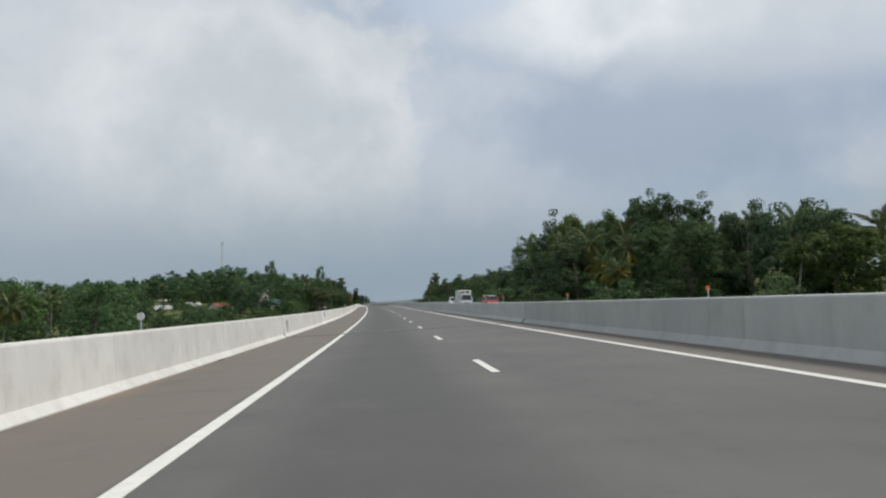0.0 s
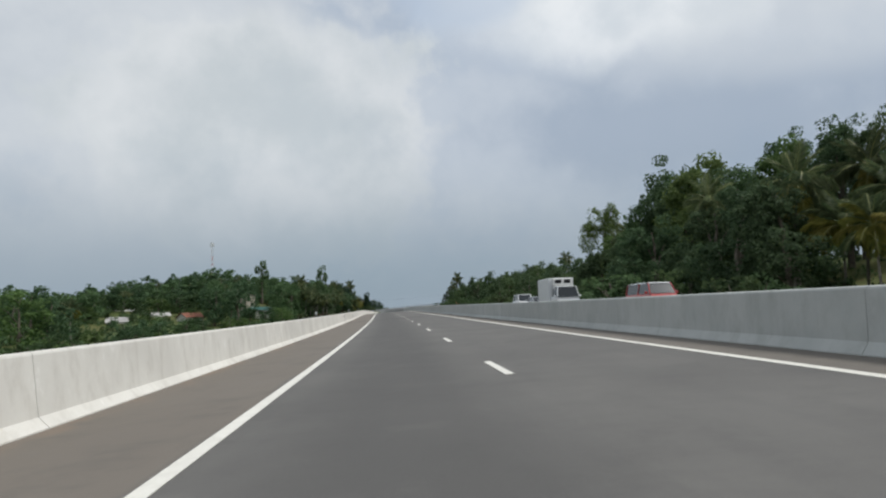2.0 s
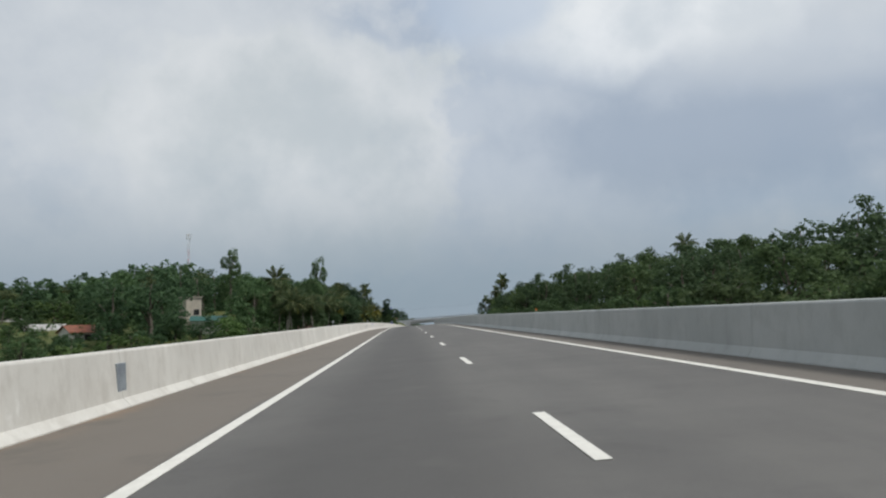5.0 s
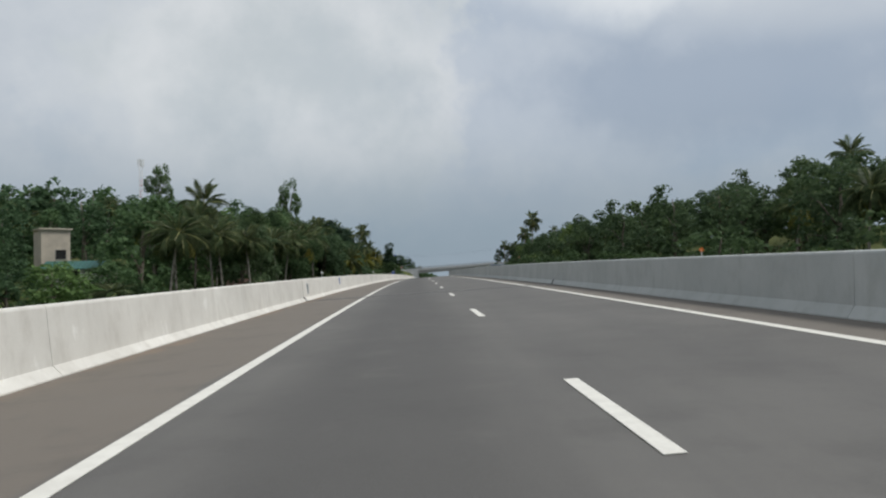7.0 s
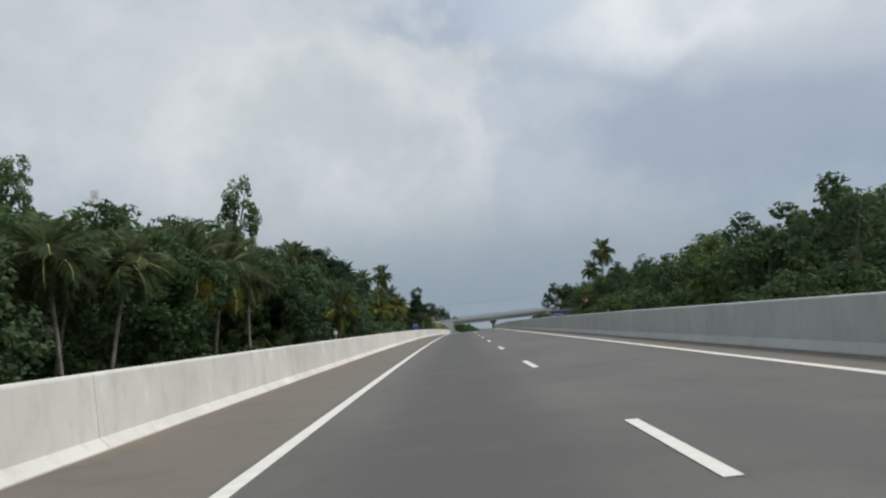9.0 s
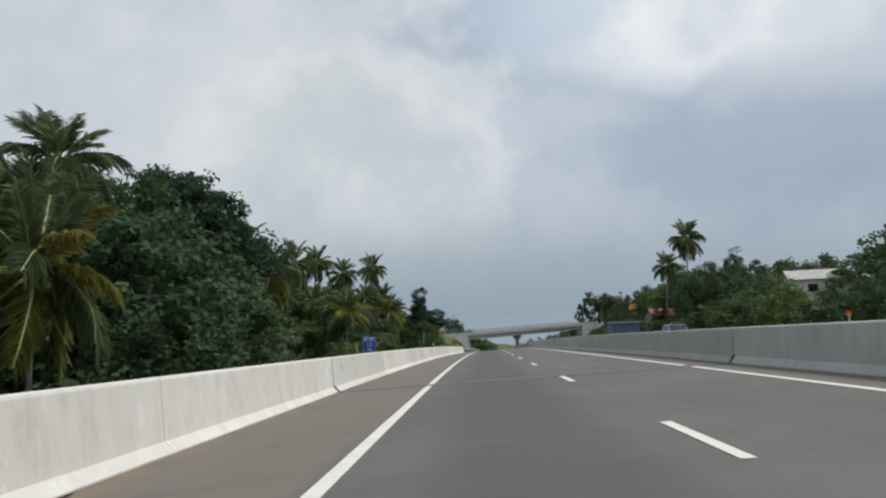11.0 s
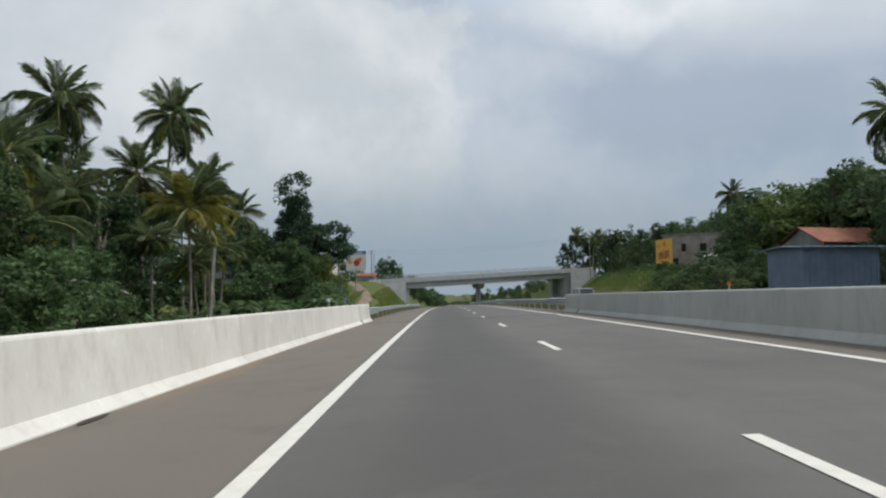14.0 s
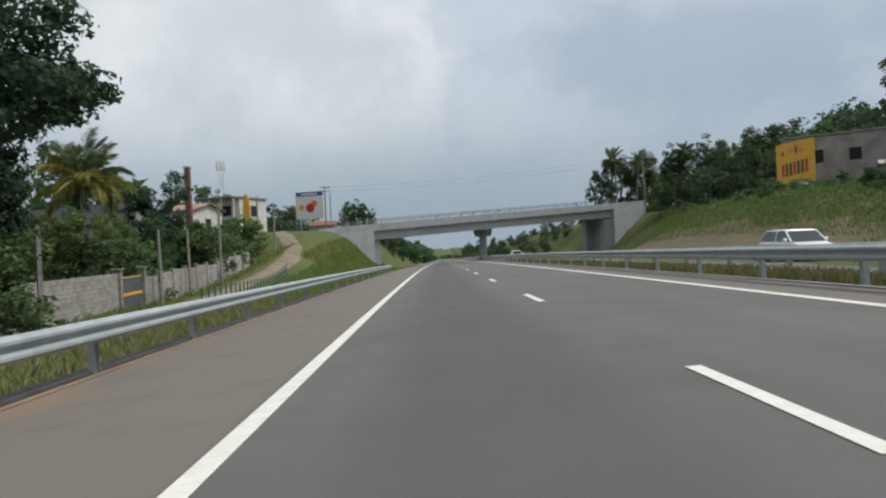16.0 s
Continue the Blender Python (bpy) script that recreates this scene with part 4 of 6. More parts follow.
def scatter(n, s0, s1, u0, u1, kinds, palm=0.2, seed=1, gap=3.2, far=False, low=0.8, high=0.99):
    """Fill a stretch with trees that reach up to the canopy."""
    rng = np.random.default_rng(seed)
    count = 0
    for _ in range(n * 8):
        if count >= n:
            break
        s, u = rng.uniform(s0, s1), u0 + (u1 - u0) * rng.random()
        if any((s - a) ** 2 + (u - b) ** 2 < gap * gap for a, b in USED):
            continue
        cap = open_cap(s, u)
        if cap < base_z(s, u).z - line_at(min(max(s, S0), S1))[2] + 3.0:
            continue
        USED.append((s, u))
        count += 1
        top = min(cap, canopy(s, u)) if cap < 90 else canopy(s, u) * rng.uniform(low, high)
        g = base_z(s, u).z - line_at(min(max(s, S0), S1))[2]
        h = max(3.0, top - g)
        if rng.random() < palm and h > 6:
            k = int(rng.integers(0, 4))
            sc = max(3.0, h - (3.6 if far else 2.6)) / (14.0, 12.0, 15.5, 11.0)[k]
            plant((FAR_PALMS if far or abs(u) > 26 else PALMS)[k], s, u, sc, rng.uniform(0, 360), 0.9 / sc ** 0.7)
        else:
            k = kinds[int(rng.integers(len(kinds)))]
            sc, turn, wide = h / H0, rng.uniform(0, 360), rng.uniform(0.95, 1.25) / max(0.35, h / H0) ** 0.4
            if far:
                WOOD_SPOTS.append((k + 4 if s > 620 or abs(u) > 80 else k, s, u, sc, turn, wide))
            else:
                plant(TREES[k], s, u, sc, turn, wide)


# left of the road
scatter(24, 270, 345, -17, -26, (0, 1, 3, 0), 0.38, 53, 3.6)
scatter(14, 270, 345, -26, -35, (0, 1, 3, 0), 0.30, 48, 4.0, True)
scatter(19, 338, 379, -16, -26, (1, 0, 1, 1), 0.15, 54, 3.4)
scatter(12, 335, 394, -26, -34, (1, 0, 1), 0.20, 49, 4.0, True)
scatter(32, 384, 486, -20, -28, (1, 0, 1), 0.62, 55, 3.4, low=0.62)
scatter(20, 396, 488, -28, -36, (1, 0, 1), 0.5, 47, 4.0, True, 0.65)
scatter(54, 262, 470, -34, -62, (0, 1, 2, 1), 0.06, 52, 4.6, True)
scatter(40, 300, 480, -62, -120, (0, 1, 2), 0.12, 59, 6, True)
rng = np.random.default_rng(35)
for j in range(84):
    s, slant = rng.uniform(334, 402), 0.26 + 0.5 * (j + rng.random()) / 84
    u = -slant * (s - 105)
    rise = float(np.interp(slant, (0.25, 0.38, 0.42, 0.48, 0.54, 0.66), (0.080, 0.070, 0.066, 0.053, 0.044, 0.034)))
    h = max(5.0, 1.0 + rise * (s - 105) * rng.uniform(0.78, 1.0) - base_z(s, u).z + line_at(s)[2])
    if j % 7 == 3:
        plant(FAR_PALMS[j % 4], s, u, max(3.0, h - 2.5) / (14.0, 12.0, 15.5, 11.0)[j % 4], rng.uniform(0, 360))
    else:
        WOOD_SPOTS.append((4 + j % 3, s, u, h / H0, rng.uniform(0, 360), rng.uniform(1.0, 1.25) / max(0.35, h / H0) ** 0.4))
scatter(84, 110, 300, -45, -150, (0, 1, 2, 3), 0.24, 51, 6, True)
scatter(16, 20, 130, -30, -100, (0, 1, 3), 0.40, 58, 7, True)
scatter(14, 502, 560, -24, -34, (0, 1, 3), 0.12, 56, 3.8, low=0.5)
scatter(20, 560, 640, -44, -90, (0, 1, 2), 0.22, 50, 6, True, 0.5)
scatter(26, 628, 780, -10.5, -28, (0, 1, 2), 0.1, 43, 3.6, True, 0.7)
scatter(44, 700, 1000, -8.5, -20, (0, 1, 2), 0, 40, 3.2, True, 0.8)
scatter(30, 640, 900, 23, 36, (0, 1, 2), 0, 39, 3.6, True, 0.3, 0.5)
scatter(34, 630, 860, -11, -60, (0, 1, 2), 0.10, 57, 5, True)
scatter(20, 860, 1100, -16, -60, (0, 1, 2), 0.0, 46, 6, True, 0.6)
# right of the road
scatter(40, 55, 190, 32, 50, (0, 1, 3, 1), 0.22, 61, 3.8)
scatter(22, 60, 205, 50, 84, (0, 1, 3), 0.18, 60, 5, True)
scatter(54, 205, 345, 33, 84, (0, 1, 2, 1), 0.10, 62, 4.6, True)
scatter(40, 340, 480, 30, 44, (1, 0, 1, 3), 0.14, 63, 3.8, True)
scatter(34, 340, 500, 44, 84, (0, 1, 2), 0.12, 67, 4.8, True)
scatter(26, 482, 526, 33, 50, (0, 1, 3, 1), 0.10, 64, 3.4, True)
scatter(8, 478, 500, 24, 33, (1, 0), 0.0, 69, 3.0, True)
scatter(36, 500, 610, 58, 84, (0, 1, 2), 0.15, 68, 4.6, True, 0.9)
scatter(14, 575, 620, 44, 58, (0, 1, 2), 0.3, 44, 4.2, True, 0.85)
scatter(22, 600, 720, 46, 80, (0, 1), 0.2, 65, 5, True)
scatter(30, 630, 860, 24, 60, (0, 1, 2), 0, 66, 5, True, 0.3, 0.55)
scatter(20, 860, 1100, 24, 60, (0, 1, 2), 0.0, 45, 6, True, 0.3, 0.5)
scatter(26, FAR + 25, FAR + 160, -14, 34, (0, 1, 2), 0.0, 38, 5, True, 0.2, 0.36)
scatter(30, 1100, 1700, -150, -10, (0, 1, 2), 0.0, 42, 9, True, 0.5)
scatter(30, 1100, 1700, 26, 150, (0, 1, 2), 0.0, 41, 9, True, 0.5)


def woodland(name, spots, label):
    """Far trees, standing too thick to count: trunks and crowns in one mesh."""
    protos = [[(grab(me), me.materials[0]) for me in pair] for pair in WOODS]
    mats = [BARK, LEAF, LEAF_DARK, LEAF_LIGHT]
    verts, loops, sizes, mi, n = [], [], [], [], 0
    for k, s, u, sc, turn, wide in spots:
        p = base_z(s, u)
        ca, sa = math.cos(radians(turn)) * sc * wide, math.sin(radians(turn)) * sc * wide
        for (v, f), mat in protos[k]:
            w = np.stack([v[:, 0] * ca - v[:, 1] * sa + p.x, v[:, 0] * sa + v[:, 1] * ca + p.y, v[:, 2] * sc + p.z], 1)
            verts.append(w)
            flat = np.concatenate([np.array(q) for q in f]) if mat is BARK else np.array(f).ravel()
            loops.append(flat + n)
            sizes.append(np.array([len(q) for q in f]))
            mi.append(np.full(len(f), mats.index(mat)))
            n += len(v)
    verts, loops, sizes, mi = (np.concatenate(a) for a in (verts, loops, sizes, mi))
    me = bpy.data.meshes.new(name)
    me.vertices.add(len(verts))
    me.vertices.foreach_set("co", verts.astype(np.float32).ravel())
    me.loops.add(len(loops))
    me.loops.foreach_set("vertex_index", loops.astype(np.int32))
    me.polygons.add(len(sizes))
    me.polygons.foreach_set("loop_start", np.concatenate([[0], np.cumsum(sizes)[:-1]]).astype(np.int32))
    for m in mats:
        me.materials.append(m)
    me.polygons.foreach_set("material_index", mi.astype(np.int32))
    me.update(calc_edges=True)
    me.validate()
    return tagged(new(name, me), label, "woodland", kind="stuff")


WOODS += [broadleaf_meshes(48 + k, 4.0, 2.4, 0.03, 44, 18, 0.33, m, 0.6, tri=True, lump=0.19) for k, m in enumerate((LEAF, LEAF_LIGHT))]
BUSH_SPOTS = []


def far_bushes(n, s0, s1, u0, u1, h0, h1, seed):
    """Low bushes far from the road, to be joined."""
    rng = np.random.default_rng(seed)
    for _ in range(n):
        s, u = rng.uniform(s0, s1), u0 + (u1 - u0) * rng.random()
        cap = open_cap(s, u)
        if cap >= 0:
            BUSH_SPOTS.append((8 + (rng.random() < 0.3), s, u, (rng.uniform(h0, h1) if cap > 90 else 2.4 if u < -30 else 1.3) / 4.0, rng.uniform(0, 360), rng.uniform(1.0, 1.5)))


far_bushes(50, 100, 262, -14, -60, 3, 5.5, 76)
far_bushes(50, 200, 330, -50, -120, 2.5, 4.5, 70)
far_bushes(90, 262, 340, -50, -135, 3.0, 6.0, 34)
far_bushes(70, 210, 470, 23, 36, 2.5, 5.0, 74)
far_bushes(24, 478, 530, 30, 46, 1.5, 3.0, 75)
woodland("bushes", BUSH_SPOTS, "low green bushes growing thick in the open ground")
woodland("woodland", [q for q in WOOD_SPOTS if q[2] < 0], "dense tropical woodland on the low hill")
woodland("woodland", [q for q in WOOD_SPOTS if q[2] > 0], "dense tropical woodland on the slope above the road")


def bush_row(n, s0, s1, u0, u1, h0, h1, seed, kinds=(0, 1)):
    rng = np.random.default_rng(seed)
    for _ in range(n):
        s, u = rng.uniform(s0, s1), u0 + (u1 - u0) * rng.random()
        cap = open_cap(s, u)
        if cap < -2 or cap < 0 and rng.random() < 0.8:
            continue
        plant(BUSHES[kinds[int(rng.integers(len(kinds)))]], s, u, rng.uniform(h0, h1) / 4.0, rng.uniform(0, 360), rng.uniform(1.0, 1.5))


bush_row(34, 262, 330, -12, -24, 2.5, 5.0, 71)
bush_row(50, 330, 486, -9.5, -19, 1.5, 4.2, 72, (2, 2, 1))
bush_row(26, 414, 452, -16, -24, 2.6, 4.6, 80, (2, 1, 0))
bush_row(44, 48, 210, 23, 38, 2.5, 5.0, 73)
bush_row(14, 555, 600, 36, 50, 0.8, 1.6, 79)
bush_row(56, 502, 556, -18.8, -27, 2.0, 4.6, 77, (2, 3, 3, 0))
bush_row(44, 526, 580, 33.5, 46, 1.0, 2.3, 69, (2, 1, 0))
bush_row(12, 482, 494, -10.5, -15, 1.6, 3.0, 78, (2,))


for s, u, h in ((496.8, -12.5, 3.4), (494.4, -11.9, 3.0), (441, -15.0, 3.6), (446, -16.0, 4.4), (450, -17.5, 4.2), (454, -19.0, 4.4), (437, -16.5, 4.0)):
    plant(BUSHES[2], s, u, h / 4.0, s * 71 % 360, 1.2)


def undergrowth(name, n, s0, s1, u0, u1, h, size, material, seed, label):
    """Low leafy scrub over a stretch of ground, too thick to count."""
    rng = np.random.default_rng(seed)
    c = []
    k = n // 24
    for _ in range(k):
        s, u = rng.uniform(s0, s1), u0 + (u1 - u0) * rng.random()
        if open_cap(s, u) < -2:
            continue
        p = base_z(s, u)
        r = rng.uniform(0.5, 1.5)
        hh = h * rng.uniform(0.4, 1.0)
        for q in rng.normal(size=(24, 3)):
            c.append((p.x + q[0] * r * 0.55, p.y + q[1] * r * 0.55, p.z + abs(q[2]) * hh * 0.5))
    v, f = leaves(np.array(c), rng.uniform(0.6, 1.4, len(c)) * size, rng)
    return tagged(new(name, mesh_of(name, v, f, material)), label, "undergrowth", kind="stuff")


undergrowth("undergrowth", 26000, 255, 490, -8.5, -40, 1.6, 0.42, LEAF, 81, "thick green undergrowth below the roadside trees")
undergrowth("undergrowth", 16000, 100, 300, -20, -110, 2.0, 0.62, LEAF, 82, "green scrub in the low ground beside the viaduct")
undergrowth("undergrowth", 24000, 45, 480, 22.5, 52, 1.8, 0.48, LEAF, 83, "thick scrub on the wooded slope")
undergrowth("undergrowth", 9000, 470, 570, 32, 56, 0.9, 0.36, LEAF_LIGHT, 84, "pale green scrub above the cut bank")
undergrowth("undergrowth", 9000, 498, 600, -12, -40, 1.2, 0.36, LEAF, 85, "green scrub behind the block wall")

# the first of each kind stands among the others
for k, proto in enumerate(PALMS + FAR_PALMS + [YOUNG, GOLD_PALM] + TREES + BUSHES):
    s, u = 296 + 9 * k, -52.0 - 3 * (k % 4)
    proto.matrix_basis = Matrix.Translation(base_z(s, u)) @ Matrix.Scale(0.62 if k < 10 else 0.85, 4)

# ---- things along the road ----
GLASS = Mat("dark_glass", 0.16, 0.0, 0.6).colour((0.018, 0.022, 0.026)).m
TYRE = plain("tyre", (0.028, 0.028, 0.028), (0.018, 0.018, 0.018), 8, 0.85)
CHROME = plain("chrome", (0.75, 0.75, 0.75), (0.6, 0.6, 0.6), 8, 0.15, 1.0)
LAMP_GLASS = plain("lamp_glass", (0.75, 0.77, 0.78), (0.6, 0.62, 0.64), 9, 0.12)
RED = plain("red_plastic", (0.55, 0.035, 0.02), (0.40, 0.03, 0.02), 6, 0.45)
ORANGE = plain("orange_reflector", (0.85, 0.22, 0.03), (0.65, 0.15, 0.02), 6, 0.4)
WHITE = plain("white_paint", (0.74, 0.74, 0.72), (0.62, 0.61, 0.58), 3, 0.5)
SIGN_BLUE = plain("sign_blue", (0.035, 0.10, 0.42), (0.028, 0.08, 0.34), 4, 0.4)
PLATE = plain("galvanised_plate", (0.36, 0.40, 0.43), (0.25, 0.28, 0.31), 4, 0.5, 0.4)
LITTER = plain("wet_leaf_litter", (0.06, 0.045, 0.032), (0.03, 0.024, 0.018), 6, 0.9, bump=0.02)
SAND = plain("sandy_track", (0.235, 0.185, 0.13), (0.15, 0.12, 0.085), 0.6, 0.95, bump=0.02)
BLOCK = plain("concrete_block", (0.34, 0.325, 0.295), (0.22, 0.205, 0.18), 2.2, 0.92, bump=0.01, vary=0.16)
MORTAR = plain("mortar", (0.22, 0.21, 0.19), (0.15, 0.14, 0.125), 4, 0.95)
POST = plain("weathered_post", (0.30, 0.285, 0.26), (0.17, 0.155, 0.14), 3, 0.9, bump=0.01)
PLASTER = plain("painted_plaster", (0.66, 0.645, 0.60), (0.50, 0.48, 0.44), 0.8, 0.85, bump=0.004)
BEIGE = plain("beige_plaster", (0.56, 0.49, 0.40), (0.45, 0.39, 0.32), 0.9, 0.88, bump=0.004)
RAW = plain("bare_render", (0.30, 0.295, 0.285), (0.20, 0.195, 0.19), 0.7, 0.9, bump=0.01)
TIN = plain("pale_roof_sheet", (0.50, 0.49, 0.47), (0.34, 0.32, 0.30), 1.0, 0.6, 0.1)
RUST = plain("rusty_roof_sheet", (0.24, 0.12, 0.075), (0.38, 0.27, 0.22), 1.1, 0.8)
TILE = plain("clay_tile", (0.30, 0.11, 0.06), (0.18, 0.075, 0.05), 1.5, 0.8)
DARKROOF = plain("dark_roof_sheet", (0.055, 0.058, 0.06), (0.04, 0.042, 0.044), 1.2, 0.9, spec=0.1)
YELLOW = plain("yellow_banner", (0.72, 0.40, 0.035), (0.62, 0.33, 0.03), 1.5, 0.6)
BLUE_SHEET = plain("blue_sheet", (0.145, 0.195, 0.285), (0.105, 0.145, 0.215), 1.0, 0.6)
GREEN_PAINT = plain("green_paint", (0.035, 0.13, 0.11), (0.025, 0.09, 0.08), 3, 0.6)
BRICK = plain("red_brick", (0.22, 0.10, 0.075), (0.13, 0.065, 0.05), 3, 0.9)
DARK = plain("dark_void", (0.02, 0.02, 0.02), (0.012, 0.012, 0.012), 3, 0.9)


def bare_part(name, bm, mat, parent, label="", smooth=False):
    """A part whose mesh is in the world's frame, under a thing that stands elsewhere."""
    ob = part(name, bm, mat, parent, label, smooth)
    ob.matrix_parent_inverse = parent.matrix_world.inverted()
    return ob


# guard rails
W_BEAM = [(0.0, 0.78), (0.012, 0.775), (0.085, 0.725), (0.085, 0.69), (0.005, 0.645), (0.005, 0.605), (0.085, 0.56), (0.085, 0.525), (0.012, 0.475), (0.0, 0.47)]
THRIE = [(0.0, 0.84), (0.012, 0.835), (0.085, 0.79), (0.085, 0.755), (0.005, 0.71), (0.005, 0.67), (0.085, 0.63), (0.085, 0.595), (0.005, 0.55), (0.005, 0.51), (0.085, 0.465), (0.085, 0.43), (0.012, 0.385), (0.0, 0.38)]


def beam(bm, prof, us, stations, face, drop=0.0):
    """A folded sheet beam, with thickness, its ridges facing the traffic side."""
    rings = []
    for s, u in zip(stations, us):
        fr = [bm.verts.new(on_road(s, u + face * a, v - drop)) for a, v in prof]
        bk = [bm.verts.new(on_road(s, u + face * (a - 0.012), v - drop)) for a, v in prof]
        rings.append(fr + bk[::-1])
    n = len(rings[0])
    for r0, r1 in zip(rings, rings[1:]):
        for k in range(n):
            bm.faces.new((r0[k], r0[(k + 1) % n], r1[(k + 1) % n], r1[k]))
    bm.faces.new(rings[0][::-1])
    bm.faces.new(rings[-1])
    bmesh.ops.recalc_face_normals(bm, faces=bm.faces)


def post_bm():
    bm = bmesh.new()
    box(bm, -0.055, -0.06, -0.55, -0.047, 0.06, 0.74)
    box(bm, -0.047, -0.06, -0.55, 0.05, -0.052, 0.74)
    box(bm, -0.047, 0.052, -0.55, 0.05, 0.06, 0.74)
    return bm


POST_MESH = BLOCK_MESH = None


def guard_rail(name, s0, s1, u, face, label, thrie=0.0, step=2.0, drop=0.0):
    global POST_MESH, BLOCK_MESH
    rail = tagged(new(name), label, "guard rail", "guard rails")
    rail.matrix_world = road_frame(s0) @ Matrix.Translation((u, 0, 0))
    a = s0
    if thrie:
        bm = bmesh.new()
        st = [s0 - 0.5, s0 + thrie]
        beam(bm, THRIE, [u, u], st, face)
        bare_part("thrie_beam", bm, STEEL, rail, "three-ridged galvanised steel beam")
        a = s0 + thrie
    lengths = spans(a, s1, 8.0)
    for p, q in zip(lengths, lengths[1:]):
        bm = bmesh.new()
        st = spans(p - 0.15, q, 4.0)
        beam(bm, W_BEAM, [u + face * (0.006 if i == 0 else 0) for i in range(len(st))], st, face, drop)
        bare_part("steel_beam", bm, STEEL, rail)
    for s in spans(s0 + 0.8, s1 - 0.5, step):
        m = road_frame(s) @ Matrix.Translation((u - face * 0.22, 0, -drop))
        if POST_MESH is None:
            ob = part("post", post_bm(), STEEL)
            POST_MESH = ob.data
            bm = bmesh.new()
            box(bm, -0.05, -0.05, 0.44, 0.06, 0.05, 0.76, 0.01)
            b2 = part("spacer", bm, STEEL)
            BLOCK_MESH = b2.data
        else:
            ob, b2 = new("post", POST_MESH), new("spacer", BLOCK_MESH)
        for o, dx in ((ob, 0.0), (b2, face * 0.13)):
            o.parent = rail
            o.matrix_parent_inverse = rail.matrix_world.inverted()
            o.matrix_basis = m @ Matrix.Translation((dx, 0, 0))
    return rail


guard_rail("guard_rail", END_L - 0.3, 548, -4.86, 1, "galvanised steel guard rail joined to the concrete barrier", 6.0, 4.0)
guard_rail("guard_rail", END_R - 0.3, 690, 7.36, -1, "galvanised steel guard rail along the grassy median", 7.0, 4.0)
guard_rail("guard_rail", 463, 690, 9.75, 1, "galvanised steel guard rail on the far side of the median", 0, 4.0, 0.13)
guard_rail("guard_rail", 470, 690, 20.75, -1, "galvanised steel guard rail below the cut bank", 0, 4.0, 0.72)

# rusty silt left by the water along the edging
bm = bmesh.new()
st = spans(END_L + 1, 592, 2.5)
rows = [[bm.verts.new(on_road(s, u, 0.008)) for u in (-5.06, -4.93 + 0.05 * noise.noise(Vector((s * 0.7, 0, 3.0))))] for s in st]
for r0, r1 in zip(rows, rows[1:]):
    bm.faces.new((r0[0], r0[1], r1[1], r1[0]))
tagged(part("silt_line", bm, plain("rusty_silt", (0.30, 0.19, 0.115), (0.20, 0.14, 0.095), 1.5, 0.95)), "thin line of rusty silt along the edging", "silt", kind="structure")

# kerb and silt along the shoulder past the barrier
bm = bmesh.new()
sweep(bm, [(-5.36, 0.0), (-5.08, 0.0), (-5.08, 0.05), (-5.11, 0.07), (-5.36, 0.06)], spans(END_L + 0.3, 640, 5))
tagged(part("kerb_left", bm, plain("dark_edging", (0.11, 0.107, 0.10), (0.07, 0.068, 0.064), 2, 0.9)), "low concrete edging along the asphalt", "kerb", kind="structure")
bm = bmesh.new()
sweep(bm, [(7.3, -0.3), (7.3, 0.03), (7.45, 0.03), (7.45, -0.3)], spans(END_R + 0.3, 700, 5))
tagged(part("kerb_median", bm, NOSING), "low concrete edging along the median", "kerb", kind="structure")


def patch(name, s0, s1, u0, u1, mat, seed, label, cat="dirt", z=0.006):
    """A thin uneven film of dirt lying on the road."""
    rng = np.random.default_rng(seed)
    bm = bmesh.new()
    n = 14
    ring = []
    for k in range(n):
        a = 2 * math.pi * k / n
        r = rng.uniform(0.6, 1.1)
        ring.append(bm.verts.new(on_road((s0 + s1) / 2 + math.cos(a) * (s1 - s0) / 2 * r, (u0 + u1) / 2 + math.sin(a) * (u1 - u0) / 2 * r, z)))
    c = bm.verts.new(on_road((s0 + s1) / 2, (u0 + u1) / 2, z + 0.012))
    for k in range(n):
        bm.faces.new((c, ring[k], ring[(k + 1) % n]))
    bmesh.ops.recalc_face_normals(bm, faces=bm.faces)
    return tagged(part(name, bm, mat), label, cat)


for k, (s, w) in enumerate(((21, .35), (61.5, .3), (96, .35), (141.9, .45), (211, .3), (240, .3), (336.5, .6), (352.9, .5), (367, .6), (382, .5), (396.5, .5), (411, .4), (426, .5), (441, .35))):
    patch("leaf_litter", s - w, s + w, BAR_L, BAR_L + 0.16, LITTER, 140 + k, "small heap of dark leaf litter in the gutter", "litter", 0.012)

# little plates let into the barrier, signs painted on it, marker posts
def on_barrier(s, v, face_u=None):
    return road_frame(s) @ Matrix.Translation(((BAR_L - 0.165) if face_u is None else face_u, 0, v))


for s in (36.9, 142.0, 164.0, 247.4, 392.2):
    t = thing("access_plate", on_barrier(s, 0.30), "small grey metal access plate on the concrete barrier", "plate", "access plates")
    bm = bmesh.new()
    box(bm, -0.03, 0, 0.0, 0.018, 0.42, 0.52, 0.006)
    part("plate", bm, PLATE, t)
    for y in (0.04, 0.38):
        for z in (0.05, 0.47):
            bm = bmesh.new()
            box(bm, 0.018, y - 0.012, z - 0.012, 0.026, y + 0.012, z + 0.012)
            part("screw", bm, STEEL, t)


